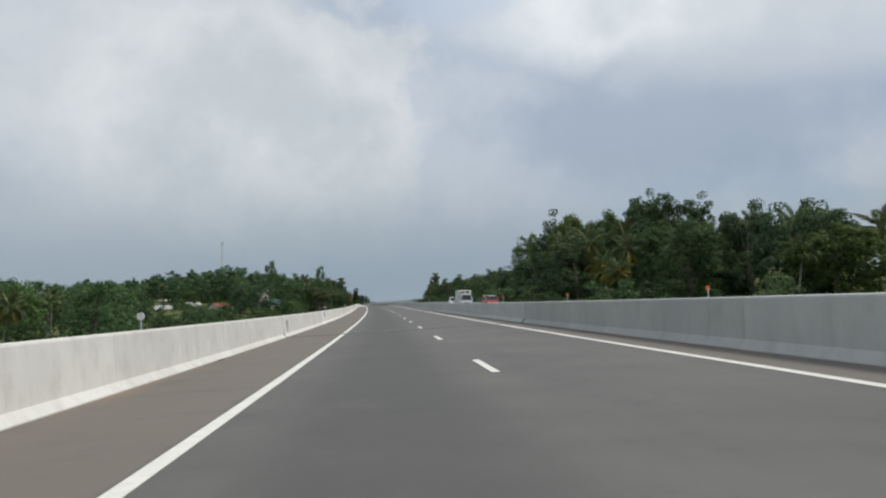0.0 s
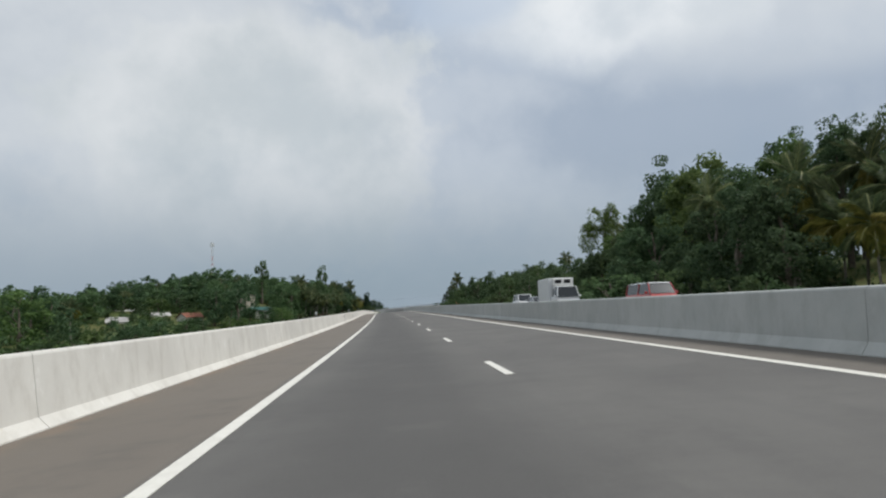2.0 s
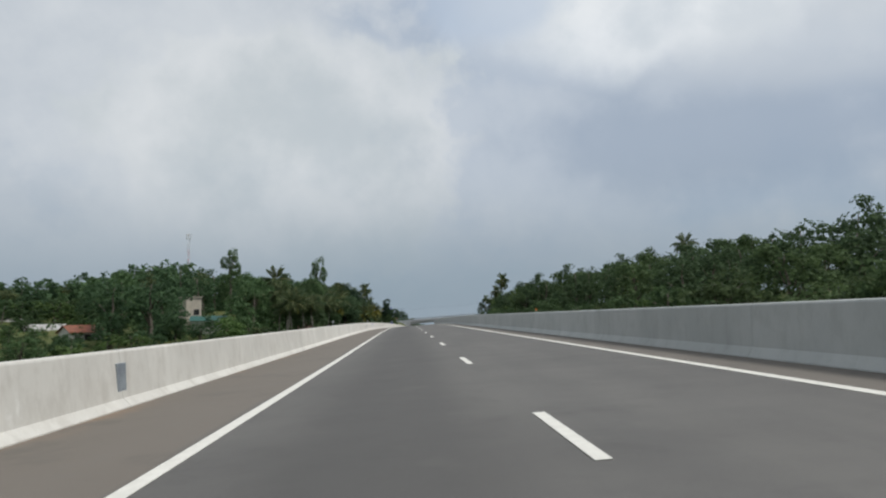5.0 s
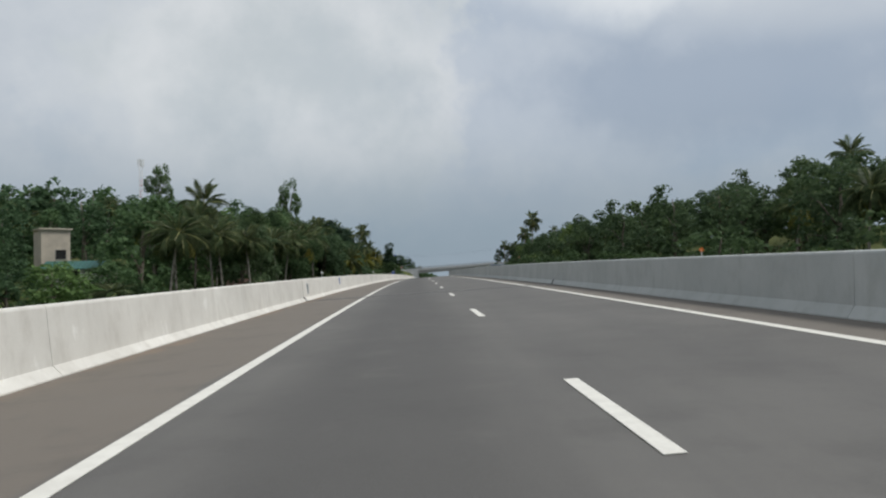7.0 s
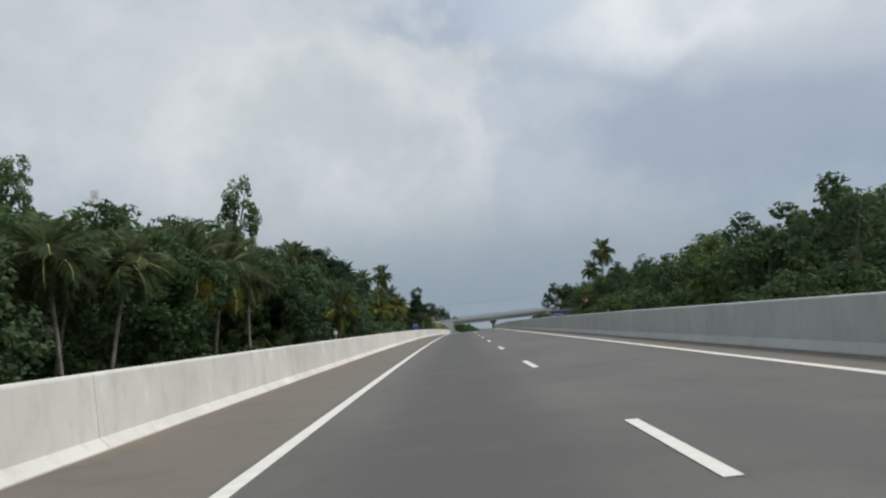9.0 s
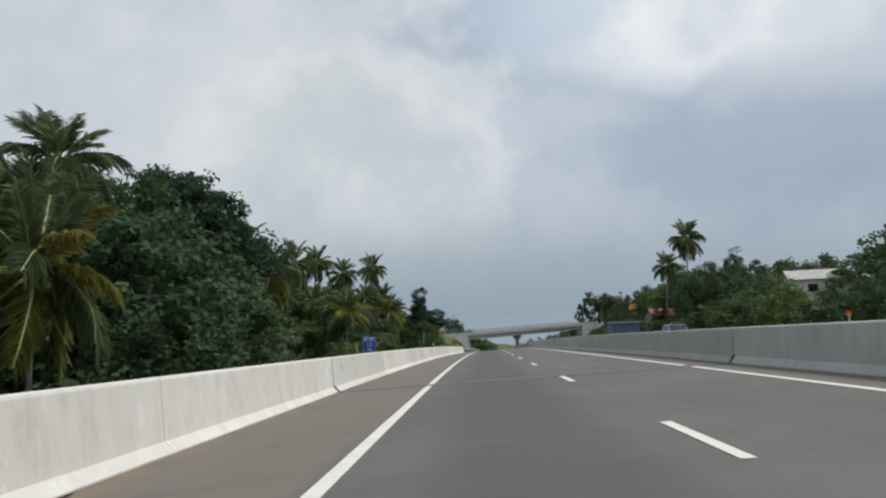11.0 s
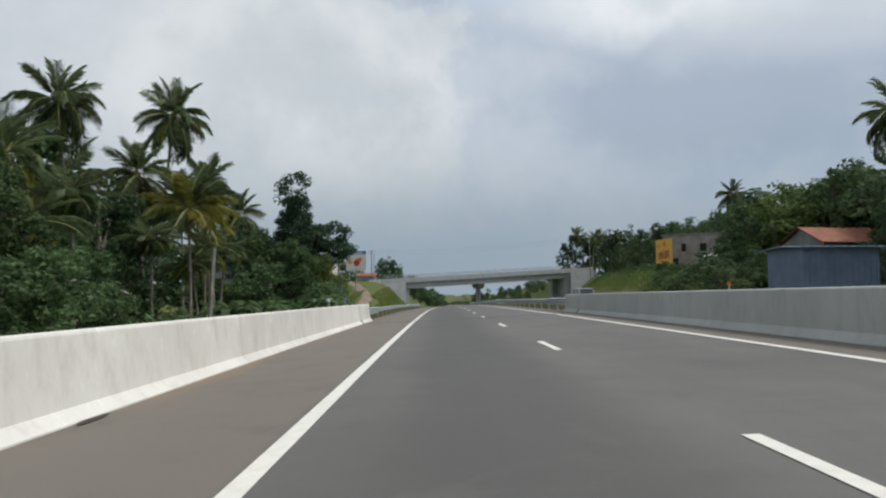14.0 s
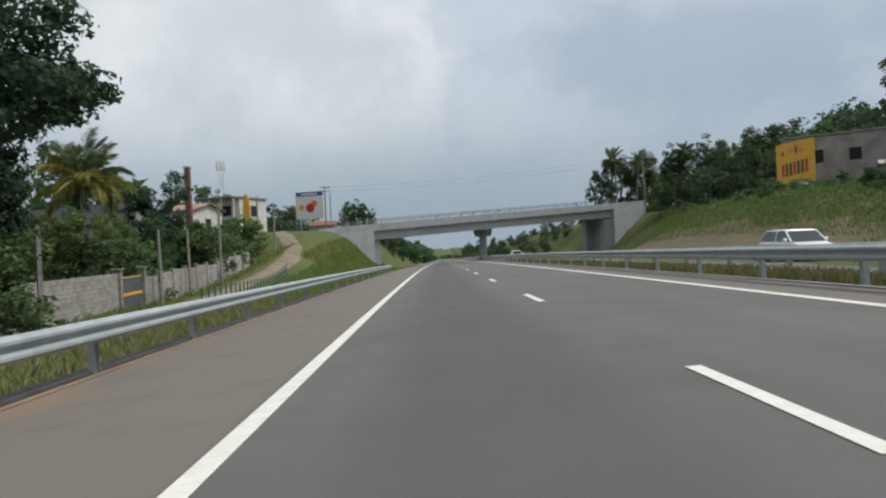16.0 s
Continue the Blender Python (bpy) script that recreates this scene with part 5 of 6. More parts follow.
for s, v in ((139.7, 0.72), (229.6, 0.50), (352.9, 0.74), (385.4, 0.62), (372.0, 0.62), (21.0, 0.55), (98.0, 0.60), (410.0, 0.66)):
    hole = thing("drain_hole", on_barrier(s, v), "small dark weep hole in the concrete barrier", "drain hole", "drain holes")
    bm = bmesh.new()
    tube(bm, [(-0.03, 0, 0), (-0.004, 0, 0)], [0.028, 0.028], 10)
    part("opening", bm, DARK, hole)
    bm = bmesh.new()
    tube(bm, [(-0.012, 0, -0.02), (-0.008, 0.005, -0.12)], [0.014, 0.009], 6)
    part("stain", bm, LITTER, hole)


for s in (61.9, 262.2):
    t = thing("blue_marker_sign", on_barrier(s, 0.50) @ Matrix.Rotation(radians(90), 4, "Z"), "small blue distance marker with white bars on the barrier", "sign", "marker signs")
    for z0, z1 in ((0.27, 0.46), (0.0, 0.25)):
        bm = bmesh.new()
        box(bm, -0.23, -0.015, z0, 0.23, 0.03, z1, 0.004)
        f = part("panel", bm, SIGN_BLUE, t)
        f.location.y = 0
    for x0, z0, x1, z1 in ((-0.11, 0.34, 0.11, 0.38), (-0.08, 0.10, 0.08, 0.16)):
        bm = bmesh.new()
        box(bm, x0, -0.021, z0, x1, -0.015, z1)
        part("text_bar", bm, WHITE, t)


def km_sign(s, u, number, label, k=1.0, z=0.0):
    """A blue kilometre board on a post behind the barrier."""
    t = thing("kilometre_sign", road_frame(s) @ Matrix.Translation((u, 0, z)) @ Matrix.Scale(k, 4), label, "sign", "kilometre signs")
    bm = bmesh.new()
    tube(bm, [(0, 0.04, -3.2), (0, 0.04, 1.75)], [0.035, 0.035], 8)
    part("pole", bm, STEEL, t)
    bm = bmesh.new()
    box(bm, -0.36, -0.01, 1.20, 0.36, 0.012, 2.02, 0.01)
    panel = part("panel", bm, SIGN_BLUE, t, "blue enamelled board")
    for x0, z0, x1, z1 in ((-0.35, 1.755, 0.35, 1.775), (-0.35, 1.205, -0.34, 2.01), (0.34, 1.205, 0.35, 2.01), (-0.35, 1.205, 0.35, 1.215), (-0.35, 2.0, 0.35, 2.01)):
        bm = bmesh.new()
        box(bm, x0, -0.014, z0, x1, -0.010, z1)
        part("border", bm, WHITE, panel)
    for x0, z0, x1, z1 in ((-0.28, 1.83, -0.10, 1.93), (-0.02, 1.83, 0.26, 1.93)) + (((-0.1, 1.27, 0.1, 1.33),) if number else ((-0.22, 1.38, 0.22, 1.60),)):
        bm = bmesh.new()
        box(bm, x0, -0.014, z0, x1, -0.010, z1)
        part("text_bar", bm, WHITE, panel)
    if number:
        cu = bpy.data.curves.new("numeral", "FONT")
        cu.body, cu.size, cu.align_x, cu.extrude = number, 0.34, "CENTER", 0.002
        cu.materials.append(WHITE)
        ob = new("numeral", cu)
        ob.parent = panel
        ob.matrix_basis = Matrix.Translation((0, -0.014, 1.42)) @ Matrix.Rotation(radians(90), 4, "X")
    return t


km_sign(364, -5.6, "17", "blue kilometre board on a post behind the barrier", 0.89, 0.06)
km_sign(471, -7.6, "", "small blue board with white lettering bars beside the guard rail", 0.45, 0.62)

for s in (16.0, 255.7, 303.0, 399.5, 447.9, 67.0, 112.0, 160.0, 207.0):
    t = thing("marker_post", road_frame(s) @ Matrix.Translation((-5.12, 0, 0)), "white round reflector on a short post behind the barrier", "marker post", "marker posts")
    bm = bmesh.new()
    tube(bm, [(0, 0, 0.6), (0, 0, 1.30)], [0.022, 0.022], 6)
    part("stem", bm, STEEL, t)
    bm = bmesh.new()
    tube(bm, [(0, -0.012, 1.36), (0, 0.012, 1.36)], [0.085, 0.085], 14)
    part("reflector", bm, WHITE, t, "white reflector disc")

# outer barrier and markers of the opposite carriageway
bm = bmesh.new()
OUT = [(20.7, -0.6), (20.75, 0.35), (20.9, 0.55), (20.95, 1.25), (21.2, 1.25), (21.25, -0.6)]
rings = [[bm.verts.new(beside(s, u, z)) for u, z in OUT] for s in spans(-55, 466, 6)]
for r0, r1 in zip(rings, rings[1:]):
    for k in range(6):
        bm.faces.new((r0[k], r0[(k + 1) % 6], r1[(k + 1) % 6], r1[k]))
bm.faces.new(rings[0][::-1])
bm.faces.new(rings[-1])
bmesh.ops.recalc_face_normals(bm, faces=bm.faces)
tagged(part("barrier_outer", bm, BARRIER_R), "concrete barrier in the shade-darkened grey beyond the opposite carriageway", "barrier", kind="structure")
for s in (44, 78, 118, 262, 372, 470):
    t = thing("marker_post", beside_frame(s, 21.05, 0), "orange round reflector on a white post by the opposite carriageway", "marker post", "marker posts")
    bm = bmesh.new()
    tube(bm, [(0, 0, 1.1), (0, 0, 2.05)], [0.04, 0.04], 6)
    part("stem", bm, WHITE, t)
    bm = bmesh.new()
    tube(bm, [(0, -0.02, 2.1), (0, 0.02, 2.1)], [0.16, 0.16], 14)
    part("reflector", bm, ORANGE, t, "orange reflector disc")


# ---- vehicles on the opposite carriageway ----
def loft(bm, stations):
    """Rings of equal length joined to a closed skin."""
    rings = [[bm.verts.new(p) for p in ring] for ring in stations]
    n = len(rings[0])
    for r0, r1 in zip(rings, rings[1:]):
        for k in range(n):
            bm.faces.new((r0[k], r0[(k + 1) % n], r1[(k + 1) % n], r1[k]))
    bm.faces.new(rings[0][::-1])
    bm.faces.new(rings[-1])
    bmesh.ops.recalc_face_normals(bm, faces=bm.faces)
    return bm


def wheel(parent, x, y, r=0.32):
    bm = bmesh.new()
    tube(bm, [(x - 0.11, y, r), (x - 0.08, y, r), (x + 0.08, y, r), (x + 0.11, y, r)], [r * 0.86, r, r, r * 0.86], 18)
    w = part("wheel", bm, TYRE, parent)
    bm = bmesh.new()
    sg = 1 if x > 0 else -1
    tube(bm, [(x + sg * 0.09, y, r), (x + sg * 0.122, y, r)], [r * 0.62, r * 0.5], 12)
    part("rim", bm, CHROME, w)


def vehicle(name, m, paint, label, length, width, height, belt, cabin, wheels, nose=0.75, wheel_r=0.32, category="car", roof=None, rack=False, posts=(0.0, 0.42, 1.0)):
    """A road vehicle facing -y. cabin: y of windscreen foot, roof front, roof back, back foot."""
    t = thing(name, m, label, category, "oncoming vehicles")
    hw = width / 2
    ys = [-length / 2, -length / 2 + 0.12, cabin[0], 0.0, cabin[3], length / 2 - 0.1, length / 2]
    tops = [belt * 0.62, belt * nose, belt * 0.97, belt, belt, belt * 0.97, belt * 0.8]
    ws = [0.86, 0.95, 0.99, 1.0, 0.99, 0.96, 0.88]
    rings = []
    for y, z, w in zip(ys, tops, ws):
        a = hw * w
        rings.append([(-a * 0.96, y, 0.24), (a * 0.96, y, 0.24), (a, y, 0.45), (a, y, z - 0.12), (a * 0.93, y, z), (-a * 0.93, y, z), (-a, y, z - 0.12), (-a, y, 0.45)])
    part("body", loft(bmesh.new(), rings), paint, t)
    g = hw * 0.92
    r = hw * 0.78
    bm = bmesh.new()
    loft(bm, [[(-g, cabin[0], belt - 0.03), (g, cabin[0], belt - 0.03), (g * 0.99, cabin[0] + 0.02, belt + 0.01), (-g * 0.99, cabin[0] + 0.02, belt + 0.01)],
              [(-g, cabin[1], belt - 0.03), (g, cabin[1], belt - 0.03), (r, cabin[1], height - 0.05), (-r, cabin[1], height - 0.05)],
              [(-g, cabin[2], belt - 0.03), (g, cabin[2], belt - 0.03), (r, cabin[2], height - 0.05), (-r, cabin[2], height - 0.05)],
              [(-g, cabin[3], belt - 0.03), (g, cabin[3], belt - 0.03), (g * 0.97, cabin[3] - 0.02, belt + 0.01), (-g * 0.97, cabin[3] - 0.02, belt + 0.01)]])
    part("glasshouse", bm, GLASS, t, "dark tinted glass")
    bm = bmesh.new()
    loft(bm, [[(-r - 0.02, cabin[1] - 0.05, height - 0.08), (r + 0.02, cabin[1] - 0.05, height - 0.08), (r * 0.9, cabin[1], height - 0.03), (-r * 0.9, cabin[1], height - 0.03)],
              [(-r - 0.02, (cabin[1] + cabin[2]) / 2, height - 0.06), (r + 0.02, (cabin[1] + cabin[2]) / 2, height - 0.06), (r * 0.9, (cabin[1] + cabin[2]) / 2, height), (-r * 0.9, (cabin[1] + cabin[2]) / 2, height)],
              [(-r - 0.02, cabin[2] + 0.05, height - 0.08), (r + 0.02, cabin[2] + 0.05, height - 0.08), (r * 0.9, cabin[2], height - 0.03), (-r * 0.9, cabin[2], height - 0.03)]])
    part("roof", bm, roof or paint, t)
    mids = [cabin[1] + (cabin[2] - cabin[1]) * q for q in posts]
    for sg in (-1, 1):
        for i, y in enumerate(mids):
            foot = cabin[0] if i == 0 else cabin[3] if i == len(mids) - 1 else y
            bm = bmesh.new()
            tube(bm, [(sg * (g + 0.008), foot, belt - 0.03), (sg * (r + 0.012), y, height - 0.06)], [0.045, 0.04], 5)
            part("pillar", bm, paint, t)
        bm = bmesh.new()
        box(bm, sg * hw * 0.62 - 0.16, -length / 2 - 0.012, belt * 0.60, sg * hw * 0.62 + 0.16, -length / 2 + 0.1, belt * 0.60 + 0.15, 0.03)
        part("headlight", bm, LAMP_GLASS, t)
        bm = bmesh.new()
        box(bm, sg * (hw + 0.02) - 0.09 + sg * 0.06, cabin[0] + 0.22, belt - 0.02, sg * (hw + 0.02) + 0.09 + sg * 0.06, cabin[0] + 0.34, belt + 0.14, 0.03)
        part("wing_mirror", bm, paint, t)
        for y in wheels:
            wheel(t, sg * (hw - 0.1), y, wheel_r)
    bm = bmesh.new()
    box(bm, -hw * 0.86, -length / 2 - 0.05, 0.26, hw * 0.86, -length / 2 + 0.12, 0.48, 0.04)
    part("bumper", bm, paint, t)
    bm = bmesh.new()
    box(bm, -hw * 0.42, -length / 2 - 0.02, belt * 0.55, hw * 0.42, -length / 2 + 0.08, belt * 0.55 + 0.12, 0.02)
    part("grille", bm, DARK, t)
    if rack:
        for y in (cabin[1] + 0.2, cabin[2] - 0.4):
            bm = bmesh.new()
            box(bm, -r, y - 0.03, height + 0.02, r, y + 0.03, height + 0.10, 0.01)
            part("roof_rack_bar", bm, CHROME, t)
    return t


def opp(s, u):
    return beside_frame(s, u, opp_h(s) - (u - OPP0) * 0.012 + 0.005)


SILVER = plain("silver_paint", (0.42, 0.44, 0.46), (0.36, 0.38, 0.40), 2, 0.25, 0.5)
CARWHITE = plain("white_car_paint", (0.72, 0.73, 0.73), (0.66, 0.67, 0.67), 2, 0.28)
CARRED = plain("red_car_paint", (0.42, 0.05, 0.045), (0.36, 0.04, 0.04), 2, 0.3)
CARBLUE = plain("blue_car_paint", (0.10, 0.13, 0.24), (0.08, 0.10, 0.19), 2, 0.3)

vehicle("van", opp(103.5, 16.4), CARRED, "red van with a white roof on the opposite carriageway", 4.6, 1.75, 1.86, 1.15, (-2.0, -1.45, 2.15, 2.25), (-1.55, 1.35), 0.85, 0.32, "van", CARWHITE)
vehicle("car", opp(129.6, 15.0), SILVER, "silver saloon car on the opposite carriageway", 4.5, 1.75, 1.46, 0.92, (-1.15, -0.35, 1.05, 1.75), (-1.4, 1.35), 0.78)
vehicle("car", opp(137.4, 15.0), CARWHITE, "boxy white off-road car on the opposite carriageway", 4.1, 1.70, 1.82, 1.08, (-1.2, -0.6, 1.75, 2.1), (-1.35, 1.3), 0.82)
vehicle("car", opp(393, 16.6), CARBLUE, "dark blue car with a roof rack, oncoming", 4.3, 1.75, 1.70, 1.05, (-1.3, -0.6, 1.7, 2.0), (-1.35, 1.3), 0.82, rack=True)
vehicle("van", opp(496.9, 15.5), SILVER, "silver passenger van on the opposite carriageway", 4.9, 1.85, 2.05, 1.15, (-2.15, -1.4, 2.3, 2.42), (-1.55, 1.45), 0.9, 0.34, "van")
vehicle("car", opp(509.5, 16.6), CARWHITE, "white hatchback on the opposite carriageway", 4.2, 1.72, 1.50, 0.94, (-1.15, -0.45, 1.35, 1.9), (-1.35, 1.3), 0.8)
vehicle("car", opp(598, 13.2), CARWHITE, "white car below the overpass", 4.3, 1.75, 1.55, 0.96, (-1.15, -0.45, 1.35, 1.9), (-1.35, 1.3), 0.8)


def box_truck(m):
    t = vehicle("truck", m, CARWHITE, "white box truck on the opposite carriageway", 2.3, 1.95, 2.15, 1.25, (-1.08, -0.75, 0.85, 0.98), (-0.45,), 0.95, 0.40, "truck", posts=(0.0, 0.62, 1.0))
    bm = bmesh.new()
    box(bm, -1.08, 1.15, 0.78, 1.08, 5.4, 2.9, 0.04)
    part("cargo_box", bm, CARWHITE, t, "plain white cargo box")
    bm = bmesh.new()
    box(bm, -0.42, 1.0, 0.42, 0.42, 5.3, 0.66)
    part("chassis", bm, DARK, t)
    bm = bmesh.new()
    box(bm, -0.8, 0.55, 2.2, 0.8, 1.14, 2.85, 0.06)
    unit = part("cooling_unit", bm, WHITE, t, "white cooling unit over the cab")
    for x in (-0.38, 0.38):
        bm = bmesh.new()
        box(bm, x - 0.28, 0.53, 2.42, x + 0.28, 0.56, 2.74, 0.01)
        part("vent_grille", bm, DARK, unit, "dark vent grille")
    bm = bmesh.new()
    box(bm, -0.78, 0.5, 1.25, 0.78, 1.0, 2.1, 0.03)
    part("cab_back", bm, CARWHITE, t)
    for x in (-0.85, 0.85):
        wheel(t, x, 4.2, 0.40)
    return t


box_truck(opp(118.6, 14.8))

# ---- walls, buildings and poles ----
def local(s, u, turn=0.0, z=None):
    """Frame of a thing on the ground, turned from the road's heading."""
    p = base_z(s, u)
    if z is not None:
        p.z = line_at(min(max(s, S0), S1))[2] + z
    return Matrix.Translation(p) @ Matrix.Rotation(line_at(min(max(s, S0), S1))[3] + radians(turn), 4, "Z")


def sheet_roof(bm, x0, y0, x1, y1, z_eave, z_ridge, over=0.4, thick=0.06, hip=0.0):
    """A pitched roof of ribbed sheet with its ridge along x, in one skin with thickness."""
    ym = (y0 + y1) / 2
    x0, x1, y0, y1 = x0 - over, x1 + over, y0 - over, y1 + over
    n = max(4, int((x1 - x0) / 0.28))
    rings = []
    for k in range(n + 1):
        x = x0 + (x1 - x0) * k / n
        lift = 0.035 * (k % 2)
        xr = max(x, x0 + hip) if x < (x0 + x1) / 2 else min(x, x1 - hip)
        rings.append([(x, y0, z_eave + lift), (xr, ym, z_ridge + lift), (x, y1, z_eave + lift), (x, y1, z_eave - thick), (xr, ym, z_ridge - thick), (x, y0, z_eave - thick)])
    return loft(bm, rings)


def house(m, w, d, h, wall, roof, label, ridge=1.4, openings=(), flat=False, hip=0.0, below=2.5):
    """A house, its front towards -y: wall, roof, and windows or doors as (face, x, z, width, height, kind)."""
    t = thing("house", m, label, "house", "houses")
    bm = bmesh.new()
    box(bm, -w / 2, -d / 2, -below, w / 2, d / 2, h, 0.03)
    if not flat:
        a = [bm.verts.new(p) for p in ((-w / 2, -d / 2, h - 0.01), (-w / 2, d / 2, h - 0.01), (-w / 2, 0, h + ridge - 0.1))]
        b = [bm.verts.new(p) for p in ((w / 2, -d / 2, h - 0.01), (w / 2, d / 2, h - 0.01), (w / 2, 0, h + ridge - 0.1))]
        bm.faces.new(a[::-1])
        bm.faces.new(b)
    part("wall", bm, wall, t)
    bm = bmesh.new()
    if flat:
        box(bm, -w / 2 - 0.25, -d / 2 - 0.25, h, w / 2 + 0.25, d / 2 + 0.25, h + 0.18, 0.02)
    else:
        sheet_roof(bm, -w / 2, -d / 2, w / 2, d / 2, h, h + ridge, hip=hip)
    part("roof", bm, roof, t)
    for face, x, z, ww, hh, kind in openings:
        rot = {"front": 0, "left": -90, "right": 90, "back": 180}[face]
        off = d / 2 if face in ("front", "back") else w / 2
        fm = Matrix.Rotation(radians(rot), 4, "Z") @ Matrix.Translation((x, -off, z))
        bm = bmesh.new()
        for x0, z0, x1, z1 in ((-ww / 2 - 0.08, -0.08, -ww / 2, hh + 0.08), (ww / 2, -0.08, ww / 2 + 0.08, hh + 0.08), (-ww / 2, hh, ww / 2, hh + 0.08), (-ww / 2, -0.08, ww / 2, 0)):
            box(bm, x0, -0.06, z0, x1, 0.04, z1)
        f = part(kind, bm, POST, t)
        f.matrix_basis = fm
        bm = bmesh.new()
        box(bm, -ww / 2, -0.012, 0, ww / 2, 0.03, hh)
        part("pane" if kind == "window" else "panel", bm, DARK if kind == "window" else POST, f)
    return t


# left: houses below and among the trees
house(local(303, -45.8, 40, 3.2), 3.3, 4.0, 4.2, BEIGE, BEIGE, "square unfinished beige tower house with a dark opening", flat=True, openings=(("front", 0.55, 0.55, 1.1, 1.1, "window"),), below=9)
house(local(300, -41.0, 12, 0.4), 6.5, 4.5, 2.0, PLASTER, GREEN_PAINT, "low house with a green roof beside the tower house", 1.0, (("front", 0, 0.7, 1.2, 1.0, "window"),), below=8)
house(local(299, -74, 35, -1.6), 7, 5.5, 2.8, PLASTER, TIN, "white house with a pale sheet roof among trees", 1.5, (("front", -2, 0.8, 1.3, 1.2, "window"), ("front", 2, 0.8, 1.3, 1.2, "window"), ("right", 0, 0.8, 1.2, 1.2, "window")), below=9)
house(local(318, -92, 10, 0.4), 8, 6, 2.6, RAW, TIN, "grey house with a pale sheet roof in the hollow", 1.4, (("front", 0, 0.8, 1.3, 1.2, "window"),), below=9)
house(local(283, -59, 50, -1.6), 6, 5, 2.3, PLASTER, TILE, "small house with a clay-red roof on the hillside", 1.4, (("front", 0, 0.8, 1.2, 1.1, "window"),), below=9)
house(local(276, -78, 15, -2.8), 5.5, 5, 2.8, PLASTER, TIN, "white-walled house in the low ground", 1.5, (("front", -1.3, 0.8, 1.1, 1.2, "window"), ("front", 1.3, 0.8, 1.1, 1.2, "window")), below=8)
house(local(298, -20.2, 8, -1.7), 3.4, 3.2, 1.6, RAW, RUST, "low shed with a rusty sheet roof beside the road", 0.8, (), below=6)
house(local(458, -23.5, -20, -0.6), 7, 5, 2.2, PLASTER, TIN, "low white house with a sheet roof behind palms", 1.0, (("front", -1.6, 0.7, 1.1, 1.1, "window"), ("front", 1.4, 0.0, 0.9, 1.9, "door")), below=3)
house(local(438, -29.5, -8, 0.6), 6, 4.5, 2.0, PLASTER, TIN, "small white house half hidden by palms", 0.9, (("front", 0, 0.6, 1.2, 1.1, "window"),), below=6)
house(local(546, -34.5, -25, 1.0), 14, 10, 4.4, RAW, DARKROOF, "large grey hall with a dark sheet roof behind trees", 2.2, (("front", -4, 2.4, 1.4, 1.4, "window"), ("front", 3, 2.4, 1.4, 1.4, "window")), below=5)
house(local(562, -29.2, -15, 2.0), 3.6, 6, 5.9, PLASTER, RUST, "white two-storey house with a rusty roof", 0.9, (("front", 0, 3.8, 0.8, 1.1, "window"), ("right", 0, 3.6, 1.0, 1.3, "window")), below=5)
hb = house(local(582, -30.2, -18, 4.6), 6.6, 7, 6.4, PLASTER, RAW, "two-storey house with a pillared balcony", flat=True, openings=(("front", -1.9, 3.9, 1.2, 1.4, "window"), ("front", 1.2, 3.9, 1.4, 1.4, "window"), ("right", 0, 3.8, 1.4, 1.5, "window")), below=5)
for x in (-3.1, -1.0, 1.0, 3.1):
    bm = bmesh.new()
    tube(bm, [(x, -4.7, 3.3), (x, -4.7, 6.4)], [0.13, 0.13], 10)
    part("pillar", bm, PLASTER, hb)
bm = bmesh.new()
box(bm, -3.4, -5.0, 3.1, 3.4, -3.45, 3.3, 0.02)
part("balcony_floor", bm, RAW, hb)
bm = bmesh.new()
box(bm, -3.4, -5.0, 6.4, 3.4, -3.8, 6.6, 0.02)
part("balcony_roof", bm, RAW, hb)
house(local(625, -24, 0, 6.6), 5, 5, 2.4, RAW, TILE, "small brown-roofed building on the bridge approach", 0.9, (), below=3)

# yellow curved banner in front of the balcony house
t = thing("yellow_banner", local(572, -25.7, -10, 4.0), "tall yellow banner with a rounded top", "banner")
bm = bmesh.new()
pts = [(-0.5, 0.0), (0.5, 0.0), (0.5, 4.6)] + [(0.5 * math.cos(a), 5.2 + 1.6 * math.sin(a)) for a in (0.3, 0.8, 1.2, 1.57, 2.2)] + [(-0.5, 5.0)]
fr = [bm.verts.new((x, 0, z)) for x, z in pts]
bk = [bm.verts.new((x, 0.12, z)) for x, z in pts]
bm.faces.new(fr)
bm.faces.new(bk[::-1])
for k in range(len(pts)):
    bm.faces.new((fr[k], bk[k], bk[(k + 1) % len(pts)], fr[(k + 1) % len(pts)]))
bmesh.ops.recalc_face_normals(bm, faces=bm.faces)
part("panel", bm, YELLOW, t)

# brick chimney
t = thing("chimney", local(552.5, -26.5, 0, 3.2), "tall red brick chimney with a metal cap", "chimney")
bm = bmesh.new()
loft(bm, [[(-0.32, -0.32, 0), (0.32, -0.32, 0), (0.32, 0.32, 0), (-0.32, 0.32, 0)], [(-0.26, -0.26, 8.6), (0.26, -0.26, 8.6), (0.26, 0.26, 8.6), (-0.26, 0.26, 8.6)]])
part("stack", bm, BRICK, t)
bm = bmesh.new()
box(bm, -0.34, -0.34, 8.6, 0.34, 0.34, 8.8, 0.02)
part("cap", bm, STEEL, t)


